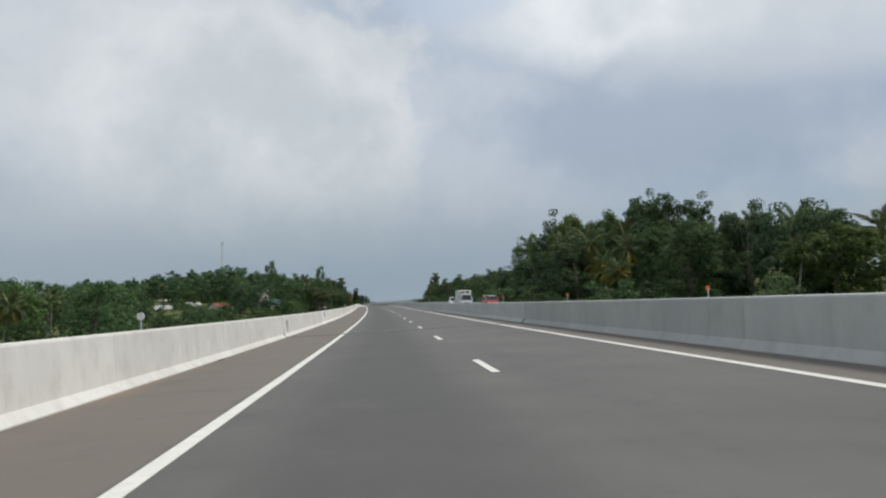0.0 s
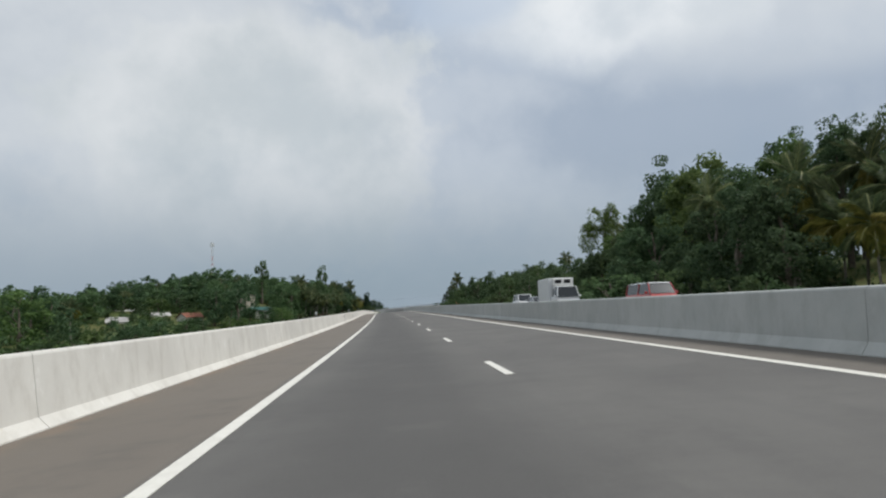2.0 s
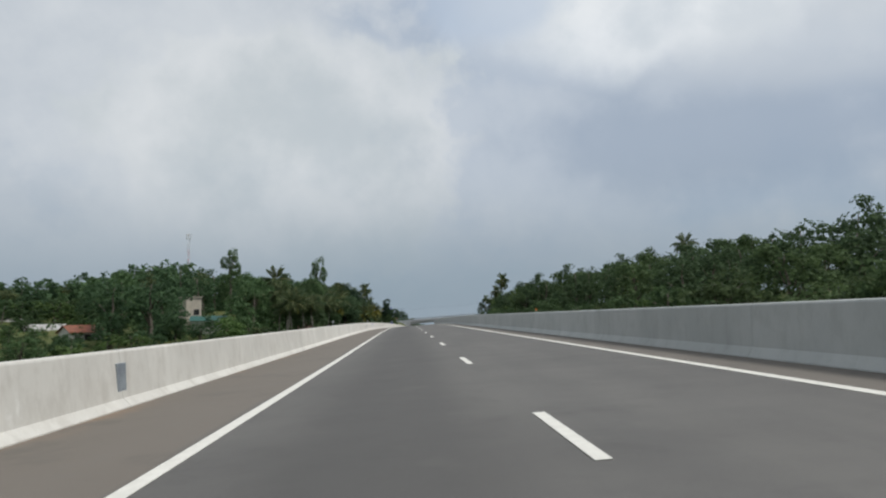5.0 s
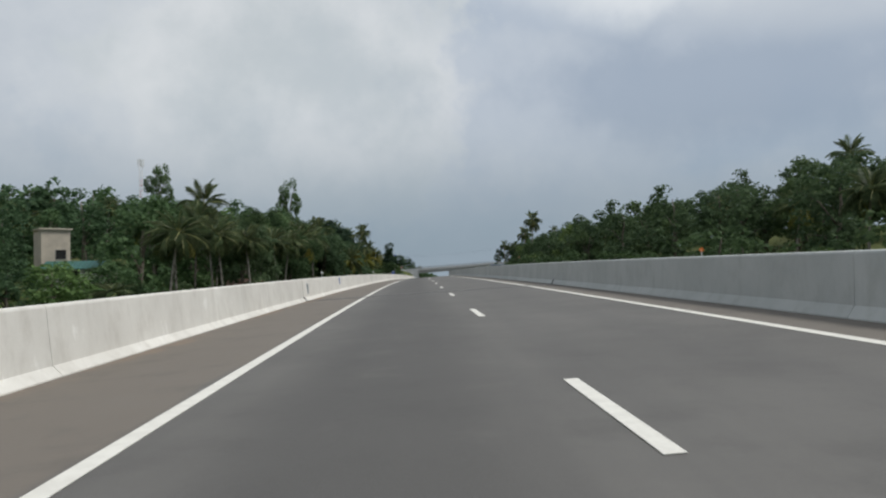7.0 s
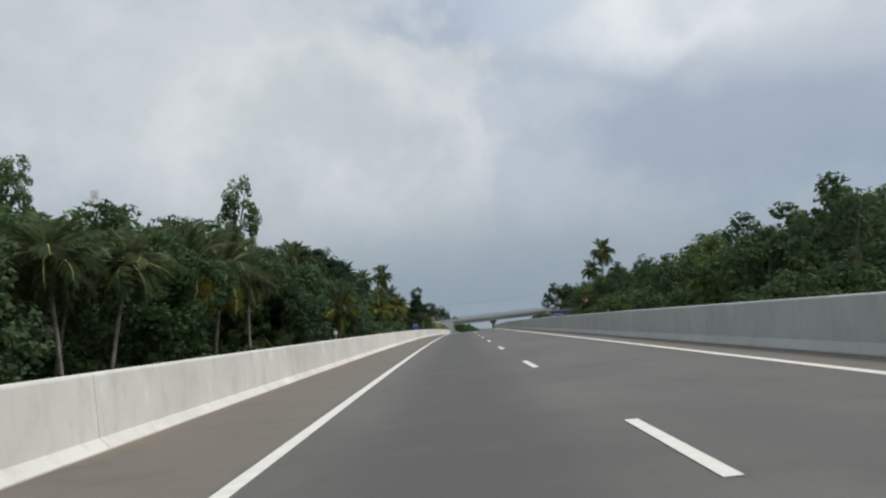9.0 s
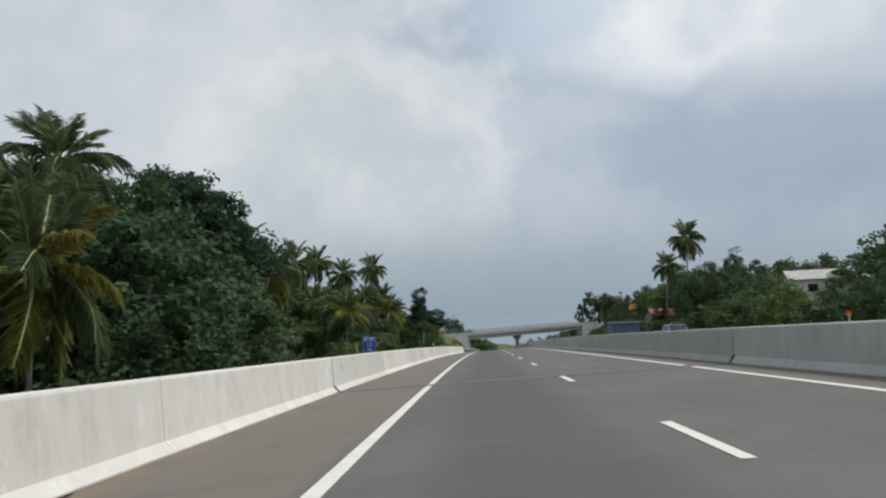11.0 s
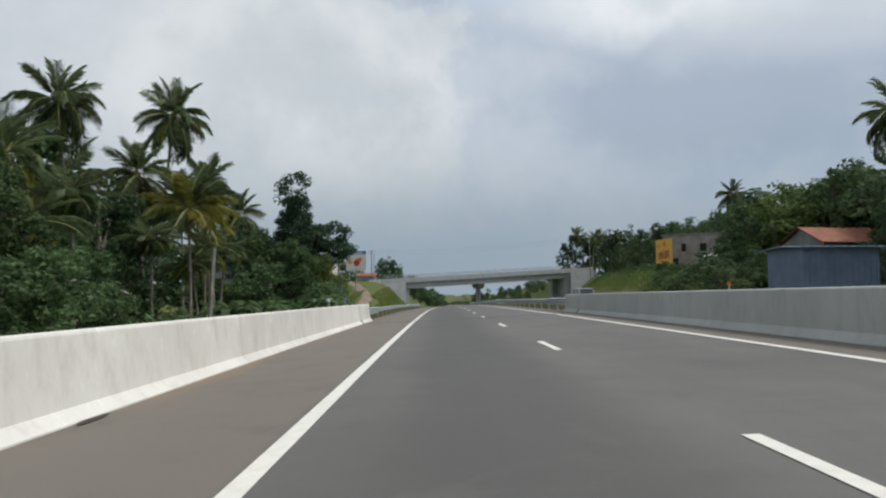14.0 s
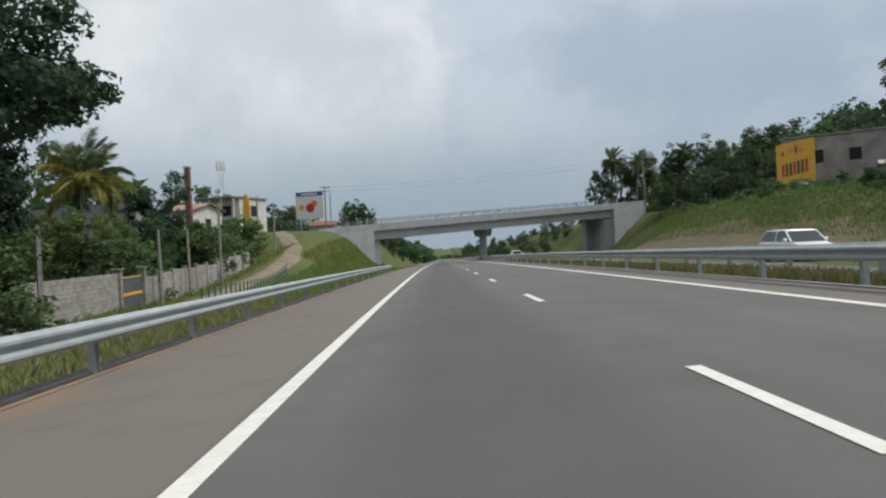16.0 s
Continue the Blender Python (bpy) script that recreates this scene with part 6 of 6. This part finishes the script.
def lattice_mast(s, u, top, label, base_w=2.2, foot=0.0):
    """A telephone mast: four legs, braces and panel aerials."""
    t = thing("radio_mast", local(s, u, 20), label, "mast")
    h = top - (t.matrix_world.translation.z - line_at(s)[2])
    for sx in (-1, 1):
        for sy in (-1, 1):
            bm = bmesh.new()
            tube(bm, [(sx * base_w / 2, sy * base_w / 2, -0.5), (sx * 0.45, sy * 0.45, h * 0.75), (sx * 0.42, sy * 0.42, h)], [0.09, 0.07, 0.06], 5)
            part("leg", bm, WHITE, t)
    n = 12
    for k in range(n):
        for sx, sy, ex, ey in ((-1, -1, 1, -1), (1, -1, 1, 1), (1, 1, -1, 1), (-1, 1, -1, -1)):
            z0, z1 = h * k / n, h * (k + 1) / n
            w0, w1 = [max(0.42, base_w / 2 + (0.45 - base_w / 2) * min(1, z / (h * 0.75))) for z in (z0, z1)]
            bm = bmesh.new()
            tube(bm, [(sx * w0, sy * w0, z0), (ex * w1, ey * w1, z1)], [0.035, 0.035], 4)
            part("brace", bm, RED if k % 4 < 2 else WHITE, t)
    for k in range(6):
        a = k * math.pi / 3
        bm = bmesh.new()
        box(bm, -0.16, -0.08, -1.1, 0.16, 0.08, 1.1, 0.03)
        ob = part("aerial", bm, WHITE, t)
        ob.matrix_basis = Matrix.Rotation(a, 4, "Z") @ Matrix.Translation((0, -1.0, h - 1.3))
    return t


lattice_mast(453, -97.5, 43.4, "red and white lattice mast with panel aerials")
lattice_mast(640, -49.8, 25.9, "lattice telephone mast behind the houses", 1.6)

# billboard and poles by the bridge's approach
t = thing("billboard", local(632, -28.2, -18, 5.8), "white advertising hoarding with a coloured picture and blue heading", "billboard")
for x in (-2.4, 0.0, 2.4):
    bm = bmesh.new()
    tube(bm, [(x, 0.25, -2), (x, 0.25, 10.8)], [0.13, 0.13], 8)
    part("leg", bm, STEEL, t)
bm = bmesh.new()
box(bm, -3.4, 0, 5.2, 3.4, 0.14, 11.2, 0.02)
panel = part("panel", bm, WHITE, t, "white printed panel")
for nm, x0, z0, x1, z1, mt in (("heading_strip", -3.3, 10.2, 3.3, 11.1, SIGN_BLUE), ("picture_shape", -2.6, 6.2, -1.3, 9.4, YELLOW), ("picture_shape", -0.9, 6.6, 1.2, 8.6, RED), ("picture_shape", 0.4, 7.8, 1.9, 9.2, ORANGE), ("text_bar", -2.0, 10.45, 2.0, 10.8, WHITE)):
    bm = bmesh.new()
    d = 0.02 if nm == "text_bar" else 0.012
    if nm == "picture_shape":
        tube(bm, [((x0 + x1) / 2, -d, (z0 + z1) / 2), ((x0 + x1) / 2, 0, (z0 + z1) / 2)], [(x1 - x0) / 2, (x1 - x0) / 2], 12)
    else:
        box(bm, x0, -d, z0, x1, 0, z1)
    part(nm, bm, mt, panel)


def utility_pole(s, u, h, label, lean=0.0, arms=0, r=0.11, z=None, turn=0.0, mat=POST, square=False):
    t = thing("utility_pole" if arms else "concrete_post", local(s, u, turn, z), label, "pole" if arms else "post", "utility poles" if arms else "concrete posts")
    bm = bmesh.new()
    tube(bm, [(0, 0, -0.6), (lean, 0, h)], [r, r * 0.72], 4 if square else 9)
    part("shaft", bm, mat, t)
    for k in range(arms):
        bm = bmesh.new()
        zz = h - 0.25 - 0.75 * k
        box(bm, lean - 0.95, -0.06, zz, lean + 0.95, 0.06, zz + 0.12, 0.01)
        part("crossarm", bm, mat, t)
        for x in (-0.8, -0.3, 0.3, 0.8):
            bm = bmesh.new()
            tube(bm, [(lean + x, 0, zz + 0.12), (lean + x, 0, zz + 0.34)], [0.05, 0.035], 7)
            part("insulator", bm, WHITE, t)
    return t


utility_pole(606, -20.5, 9.6, "tall concrete utility pole with crossarms", 0, 2, 0.16, 5.5)
utility_pole(612, -20.5, 8.9, "concrete lamp pole beside the bridge approach", 0, 0, 0.12, 5.5)
utility_pole(604, 37.5, 11.0, "tall wooden pole on the bank above the bridge", -0.25, 0, 0.14, 7.6)
utility_pole(612, 34.5, 9.0, "slim lamp pole above the bridge", -0.2, 0, 0.08, 7.8)
for s, u, h, ln in ((499.3, -12.8, 3.7, -0.03), (519, -16.6, 4.5, -0.1), (524, -16.6, 4.5, -0.15), (531, -16.7, 6.2, -0.05), (551, -17.2, 5.4, 0.1), (566, -22.6, 5.0, -0.1), (450.5, -11.2, 4.8, 0.25), (476, -14.5, 3.6, 0.0)):
    utility_pole(s, u, h, "plain grey concrete post beside the track", ln, 0, 0.12, square=True)

# block wall along the track, with a gate
WALL = ((496.5, -14.2), (513.0, -16.5), (517.6, -17.2), (530.0, -17.55), (543.5, -17.9))


def wall_run(name, a, b, height, blocks, label):
    p, q = base_z(*a), base_z(*b)
    d = Vector((q.x - p.x, q.y - p.y, 0))
    L = d.length
    ang = math.atan2(d.y, d.x)
    t = tagged(new(name), label, "wall", "boundary walls")
    t.matrix_world = Matrix.Translation(p) @ Matrix.Rotation(ang, 4, "Z")
    rise = (q.z - p.z) / L
    if blocks:
        bw, bh = 0.40, 0.20
        bm = bmesh.new()
        box(bm, 0, -0.055, -0.8, L, 0.055, height - 0.02)
        part("core", bm, MORTAR, t, "grey mortar bed")
        mesh = None
        rng = np.random.default_rng(5)
        for r in range(int(height / bh)):
            n = int(L / bw)
            for k in range(n):
                x = k * bw + (0.2 if r % 2 else 0.0)
                if x + bw > L:
                    continue
                if mesh is None:
                    bm = bmesh.new()
                    box(bm, 0.006, -0.075, 0.006, bw - 0.006, 0.075, bh - 0.006, 0.008)
                    ob = part("block", bm, BLOCK, t)
                    mesh = ob.data
                else:
                    ob = new("block", mesh)
                    ob.parent = t
                ob.matrix_basis = Matrix.Translation((x, rng.normal() * 0.004, r * bh)) @ Matrix.Rotation(rng.normal() * 0.006, 4, "Z")
    else:
        n = max(1, round(L / 2.6))
        for k in range(n):
            x0, x1 = L * k / n, L * (k + 1) / n
            z0 = rise * (x0 + x1) / 2
            bm = bmesh.new()
            box(bm, x0 + 0.12, -0.07, z0 - 0.9, x1 - 0.12, 0.07, z0 + height + 0.06 * (k % 3), 0.01)
            part("panel", bm, BLOCK, t)
            bm = bmesh.new()
            box(bm, x0 - 0.12, -0.12, z0 - 0.9, x0 + 0.12, 0.12, z0 + height + 0.22, 0.01)
            part("pier", bm, POST, t)
    return t


wall_run("block_wall", WALL[0], WALL[1], 1.8, True, "grey concrete block wall along the dirt track")
wall_run("panel_wall", WALL[2], WALL[3], 1.75, False, "weathered grey panel wall with piers along the track")
wall_run("panel_wall", WALL[3], WALL[4], 1.6, False, "stained grey panel wall rising with the track")
pg, qg = base_z(*WALL[1]), base_z(*WALL[2])
dg = Vector((qg.x - pg.x, qg.y - pg.y, 0))
gate = thing("gate", Matrix.Translation(pg) @ Matrix.Rotation(math.atan2(dg.y, dg.x), 4, "Z"), "dark metal gate with a yellow band between concrete pillars", "gate")
for x in (-0.05, dg.length + 0.05):
    bm = bmesh.new()
    box(bm, x - 0.2, -0.2, -0.8, x + 0.2, 0.2, 2.25, 0.015)
    box(bm, x - 0.26, -0.26, 2.25, x + 0.26, 0.26, 2.36, 0.015)
    part("pillar", bm, POST, gate)
GATE_METAL = plain("dark_gate_paint", (0.10, 0.11, 0.115), (0.07, 0.075, 0.08), 2, 0.5)
bm = bmesh.new()
box(bm, 0.2, -0.02, 0.05, dg.length - 0.2, 0.02, 1.9, 0.01)
leaf = part("gate_leaf", bm, GATE_METAL, gate)
for z in (0.85, 1.82):
    bm = bmesh.new()
    box(bm, 0.2, -0.04, z, dg.length - 0.2, -0.02, z + (0.16 if z < 1 else 0.05))
    part("yellow_band", bm, YELLOW, leaf)

# dirt track up to the bridge
TRACK = ((484, -8.2, 1.6), (492, -10.2, 2.0), (500, -12.0, 2.3), (510, -13.9, 2.6), (520, -14.7, 2.6), (530, -14.6, 2.5), (538, -14.4, 2.4), (546, -14.5, 2.5), (554, -15.8, 2.7), (562, -18.2, 2.8), (570, -20.8, 3.0), (578, -22.8, 3.0), (590, -23.6, 3.2), (606, -22.5, 3.4))
bm = bmesh.new()
prev = None
for (s0, u0, w0), (s1, u1, w1) in zip(TRACK, TRACK[1:]):
    for k in range(6):
        q = k / 6
        s, u, w = s0 + (s1 - s0) * q, u0 + (u1 - u0) * q, w0 + (w1 - w0) * q
        row = []
        for j in range(6):
            uu = u + 0.72 * w * (j / 5 - 0.5) + 0.15 * noise.noise(Vector((s * 0.3, j, 2.0))) * (j in (0, 5))
            p = base_z(s, uu)
            row.append(bm.verts.new((p.x, p.y, p.z + (0.05 if 0 < j < 5 else -0.04))))
        if prev:
            for j in range(5):
                bm.faces.new((prev[j], prev[j + 1], row[j + 1], row[j]))
        prev = row
tagged(part("dirt_track", bm, SAND, smooth=True), "sandy dirt track climbing beside the expressway", "track", kind="structure")

# green fence between the road and the track
fence = thing("green_fence", local(505, -9.6, 0), "low green metal fence beside the dirt track", "fence")
for k, q in enumerate(np.linspace(0, 1, 26)):
    s, u = 505 + 31 * q, -9.6 - 3.2 * q
    p = base_z(s, u)
    bm = bmesh.new()
    tube(bm, [(p.x, p.y, p.z - 0.3), (p.x, p.y, p.z + 1.05)], [0.035, 0.035], 5)
    bare_part("fence_post", bm, GREEN_PAINT, fence)
for z in (0.35, 0.95):
    bm = bmesh.new()
    pts = []
    for q in np.linspace(0, 1, 14):
        p = base_z(505 + 31 * q, -9.6 - 3.2 * q)
        pts.append((p.x, p.y, p.z + z))
    tube(bm, pts, [0.02] * 14, 5)
    bare_part("fence_wire", bm, GREEN_PAINT, fence)

# right: houses, blue shed, yellow hoarding
house(local(463, 61.5, -12, 7.6), 13, 9, 3.2, PLASTER, TIN, "house with a broad pale sheet roof on the slope", 2.0, (("front", -3, 1.0, 1.5, 1.3, "window"), ("left", 0, 1.0, 1.4, 1.3, "window")), below=6)
house(local(470, 66, -12, 9.6), 6, 6, 2.6, PLASTER, TIN, "upper storey with a pale hipped roof", 1.2, (), hip=1.5, below=4)
house(local(493, 45.5, 8, 2.4), 6, 5, 3.2, PLASTER, TIN, "white house with a dark window among trees", 1.0, (("front", -1.2, 1.2, 1.0, 1.3, "window"), ("front", 1.4, 1.2, 1.0, 1.3, "window")), below=5)
t = house(local(464.5, 25.0, 2, 0.5), 5.0, 4.5, 3.8, BLUE_SHEET, BLUE_SHEET, "blue corrugated sheet shed beside the carriageway", 0.15, (), below=3)
for k in range(13):
    bm = bmesh.new()
    box(bm, -2.48 + 0.4 * k, -2.29, -0.5, -2.40 + 0.4 * k, -2.25, 3.7)
    part("rib", bm, BLUE_SHEET, t)
house(local(486, 37.8, 10, 2.4), 7, 6, 3.8, RAW, TILE, "brown house with a red tiled roof", 1.6, (("front", 0, 1.2, 1.3, 1.2, "window"),), below=5)
house(local(573, 55.0, -38, 8.0), 12.5, 8, 7.2, RAW, RAW, "bare grey two-storey concrete house with dark windows", flat=True, openings=(("front", -4.6, 3.6, 1.0, 1.7, "window"), ("front", -1.6, 3.6, 1.0, 1.7, "window"), ("front", 2.6, 3.6, 1.4, 1.6, "window"), ("left", 0, 3.6, 1.1, 1.7, "window"), ("front", -3.4, 0.6, 1.2, 1.6, "window")), below=5)
house(local(556, 55, -30, 6.6), 8, 5, 2.9, RAW, TIN, "lean-to with a pale sheet roof against the house", 0.6, (), below=5)
t = thing("hoarding", local(566.0, 45.5, -80, 7.2), "large yellow hoarding with red and dark lettering bars", "billboard")
for x in (-2.3, 2.3):
    bm = bmesh.new()
    tube(bm, [(x, 0.2, -3.5), (x, 0.2, 5.8)], [0.1, 0.1], 7)
    part("leg", bm, STEEL, t)
bm = bmesh.new()
box(bm, -3.6, 0, -1.3, 3.6, 0.1, 6.6, 0.02)
panel = part("panel", bm, YELLOW, t)
BROWN = plain("dark_brown_print", (0.10, 0.06, 0.04), (0.07, 0.045, 0.03), 3, 0.6)
bars = [(-1.0, 5.3, -0.2, 5.9, ORANGE), (0.1, 5.1, 0.5, 6.1, BROWN), (0.7, 5.2, 1.7, 5.7, ORANGE), (-2.5, 5.0, -2.0, 5.6, RED), (-2.4, 0.7, -0.4, 1.3, BROWN), (0.0, 0.6, 2.3, 1.4, WHITE)]
bars += [(-2.5 + 0.74 * k, 2.3 + 0.05 * k, -2.0 + 0.74 * k, 3.9 + 0.06 * k, BROWN if k % 3 else RED) for k in range(7)]
for x0, z0, x1, z1, mt in bars:
    bm = bmesh.new()
    box(bm, x0, -0.012, z0, x1, 0, z1)
    part("text_bar", bm, mt, panel)

# overhead wires above the bridge approach
for z in (0.0, -0.8):
    w = tagged(new("power_line"), "thin sagging overhead power line", "cable", "power lines")
    bm = bmesh.new()
    a, b = beside(606, -20.5, 15.0 + z), beside(604, 37.5, 18.3 + z)
    pts = [a.lerp(b, q) + Vector((0, 0, -2.2 * 4 * q * (1 - q) * 0.5)) for q in np.linspace(0, 1, 14)]
    tube(bm, pts, [0.010] * 14, 4)
    part("wire", bm, DARK, w)


# bare soil on the foot of the cut bank
SOIL = plain("cut_soil", (0.150, 0.108, 0.066), (0.090, 0.088, 0.040), 0.5, 0.95, bump=0.06, fine=5)
bm = bmesh.new()
prev = None
for s in spans(503, 602, 1.5):
    hi = 9.0 + 2.2 * noise.noise(Vector((s * 0.12, 1.0, 4.0))) + 1.2 * noise.noise(Vector((s * 0.5, 3.0, 4.0)))
    lo = 1.0 + 0.6 * noise.noise(Vector((s * 0.25, 7.0, 4.0)))
    row = []
    for k in range(8):
        u = OPP1 + toe(s) + lo + (hi - lo) * k / 7
        p = base_z(s, u)
        row.append(bm.verts.new((p.x, p.y, p.z + (0.07 if 0 < k < 7 else -0.08))))
    if prev:
        for k in range(7):
            bm.faces.new((prev[k], prev[k + 1], row[k + 1], row[k]))
    prev = row
tagged(part("cut_bank", bm, SOIL, smooth=True), "bare brown soil at the foot of the grassy cut bank", "bank", kind="structure")


# ---- grass ----
def grass(name, n, spots, h, label, seed, mat=GRASS):
    """Blades of grass over strips of ground; spots: s0, s1, u0, u1, on the road's plane or not."""
    rng = np.random.default_rng(seed)
    verts, faces = [], []
    areas = np.array([abs((b - a) * (d - c)) for a, b, c, d in spots])
    for (a, b, c, d), m in zip(spots, (n * areas / areas.sum()).astype(int)):
        for _ in range(m):
            s, u = rng.uniform(a, b), c + (d - c) * rng.random()
            p = base_z(s, u)
            hh = h * rng.uniform(0.35, 1.1)
            az = rng.uniform(0, 6.283)
            wx, wy = math.cos(az) * 0.045, math.sin(az) * 0.045
            lx, ly = rng.normal() * 0.35 * hh, rng.normal() * 0.35 * hh
            k = len(verts)
            verts += [(p.x - wx, p.y - wy, p.z - 0.03), (p.x + wx, p.y + wy, p.z - 0.03), (p.x + lx * 0.4, p.y + ly * 0.4, p.z + hh * 0.65), (p.x + lx, p.y + ly, p.z + hh)]
            faces += [(k, k + 1, k + 2), (k + 1, k + 3, k + 2)]
    return tagged(new(name, mesh_of(name, verts, faces, mat)), label, "grass", kind="stuff")


grass("verge_grass", 8000, ((462, 512, -5.5, -8.5),), 0.30, "thin dry weeds beside the guard rail", 95, DRY_GRASS)
grass("verge_grass", 32000, ((506, 590, -5.6, -12.4),), 0.34, "rough grass on the verge and bank", 91)
grass("median_grass", 26000, ((462, 560, 7.5, 9.6),), 0.3, "yellow-green grass in the median", 92, DRY_GRASS)
grass("bank_grass", 56000, ((480, 520, 22, 36), (520, 602, 27.0, 42)), 0.36, "long grass on the cut bank", 93)
grass("track_grass", 9000, ((488, 512, -13.6, -16.5), (512, 556, -16.0, -18.5), (548, 600, -9, -14)), 0.45, "weeds beside the wall and track", 94)


# banana plants by the roadside
def banana_leaf(seed):
    rng = np.random.default_rng(seed)
    verts, faces = [], []
    n = 8
    ang, p = 1.2, np.zeros(3)
    for i in range(n + 1):
        w = 0.30 * math.sin(math.pi * min(1, 0.08 + 0.92 * i / n)) ** 0.6
        verts += [p + (0, w, 0.10 * w), p.copy(), p + (0, -w, 0.10 * w)]
        ang -= 0.26 + 0.05 * rng.normal()
        p = p + 0.29 * np.array([math.cos(ang), 0, math.sin(ang)])
    for i in range(n):
        k = 3 * i
        faces += [(k, k + 1, k + 4, k + 3), (k + 1, k + 2, k + 5, k + 4)]
    return mesh_of("banana_leaf", verts, faces, LEAF, True)


BANANA = [banana_leaf(i) for i in (1, 2)]
def strap_leaf(seed, length, arch):
    """A long narrow leaf that rises and bends over."""
    rng = np.random.default_rng(seed)
    verts, faces, n = [], [], 9
    ang, p = 1.35, np.zeros(3)
    for i in range(n + 1):
        w = 0.055 * (1 - (i / n) ** 2.2) + 0.004
        verts += [p + (0, w, 0.02), p.copy(), p + (0, -w, 0.02)]
        ang -= arch * (0.4 + 1.2 * i / n) / n + 0.03 * rng.normal()
        p = p + length / n * np.array([math.cos(ang), 0, math.sin(ang)])
    for i in range(n):
        k = 3 * i
        faces += [(k, k + 1, k + 4, k + 3), (k + 1, k + 2, k + 5, k + 4)]
    return mesh_of("strap_leaf", verts, faces, STRAP, True)


STRAP = leaf_material("strap_leaves", (0.070, 0.118, 0.060), (0.170, 0.235, 0.125), 0.5, 0.35)
STRAPS = [strap_leaf(i, (1.7, 2.1, 2.4)[i], (1.5, 1.9, 2.4)[i]) for i in range(3)]
reed = thing("reed_clump", Matrix(), "clump of tall grass-like plants with long arching leaves", "reeds", "reed clumps")
rr = random.Random(8)
for k in range(22):
    ob = new("leaf", STRAPS[k % 3])
    ob.parent = reed
    ob.matrix_basis = Matrix.Translation((rr.uniform(-0.3, 0.3), rr.uniform(-0.3, 0.3), rr.uniform(-0.1, 0.5))) @ Matrix.Rotation(radians(k * 137.5), 4, "Z") @ Matrix.Rotation(radians(rr.uniform(-25, 25)), 4, "Y") @ Matrix.Scale(rr.uniform(0.8, 1.15), 4)
REEDS = [(rr.uniform(466, 487), rr.uniform(-7.4, -8.6)) for k in range(13)]
for k, (s, u) in enumerate(REEDS):
    u -= (s - 466) * 0.13
    if k == len(REEDS) - 1:
        reed.matrix_basis = Matrix.Translation(base_z(s, u))
    else:
        plant(reed, s, u, rr.uniform(0.75, 1.15), rr.uniform(0, 360))

bp = thing("banana_plant", Matrix(), "banana plant with broad arching green leaves", "banana plant", "banana plants")
bm = bmesh.new()
tube(bm, [(0, 0, -0.4), (0.03, 0, 1.0), (0.05, 0.02, 1.9)], [0.13, 0.11, 0.07], 8)
part("stem", bm, LEAF_LIGHT, bp)
for k in range(9):
    ob = new("leaf", BANANA[k % 2])
    ob.parent = bp
    ob.matrix_basis = Matrix.Translation((0.05, 0.02, 1.8)) @ Matrix.Rotation(radians(k * 137.5), 4, "Z") @ Matrix.Rotation(radians(-18 + 4 * k), 4, "Y")
for s, u, k in ((469.5, -8.4, 0.7), (473, -9.0, 0.8), (476.5, -9.6, 0.85), (480, -10.4, 0.8), (484, -11.0, 0.75)):
    plant(bp, s, u, k, s * 47 % 360)
rb = random.Random(3)
for k in range(22):
    s, u = (rb.uniform(440, 488), rb.uniform(-9.5, -14.5)) if k < 15 else (rb.uniform(380, 440), rb.uniform(-11, -15))
    if k == 21:
        bp.matrix_basis = Matrix.Translation(base_z(s, u))
    else:
        plant(bp, s, u, rb.uniform(0.5, 0.82), rb.uniform(0, 360))
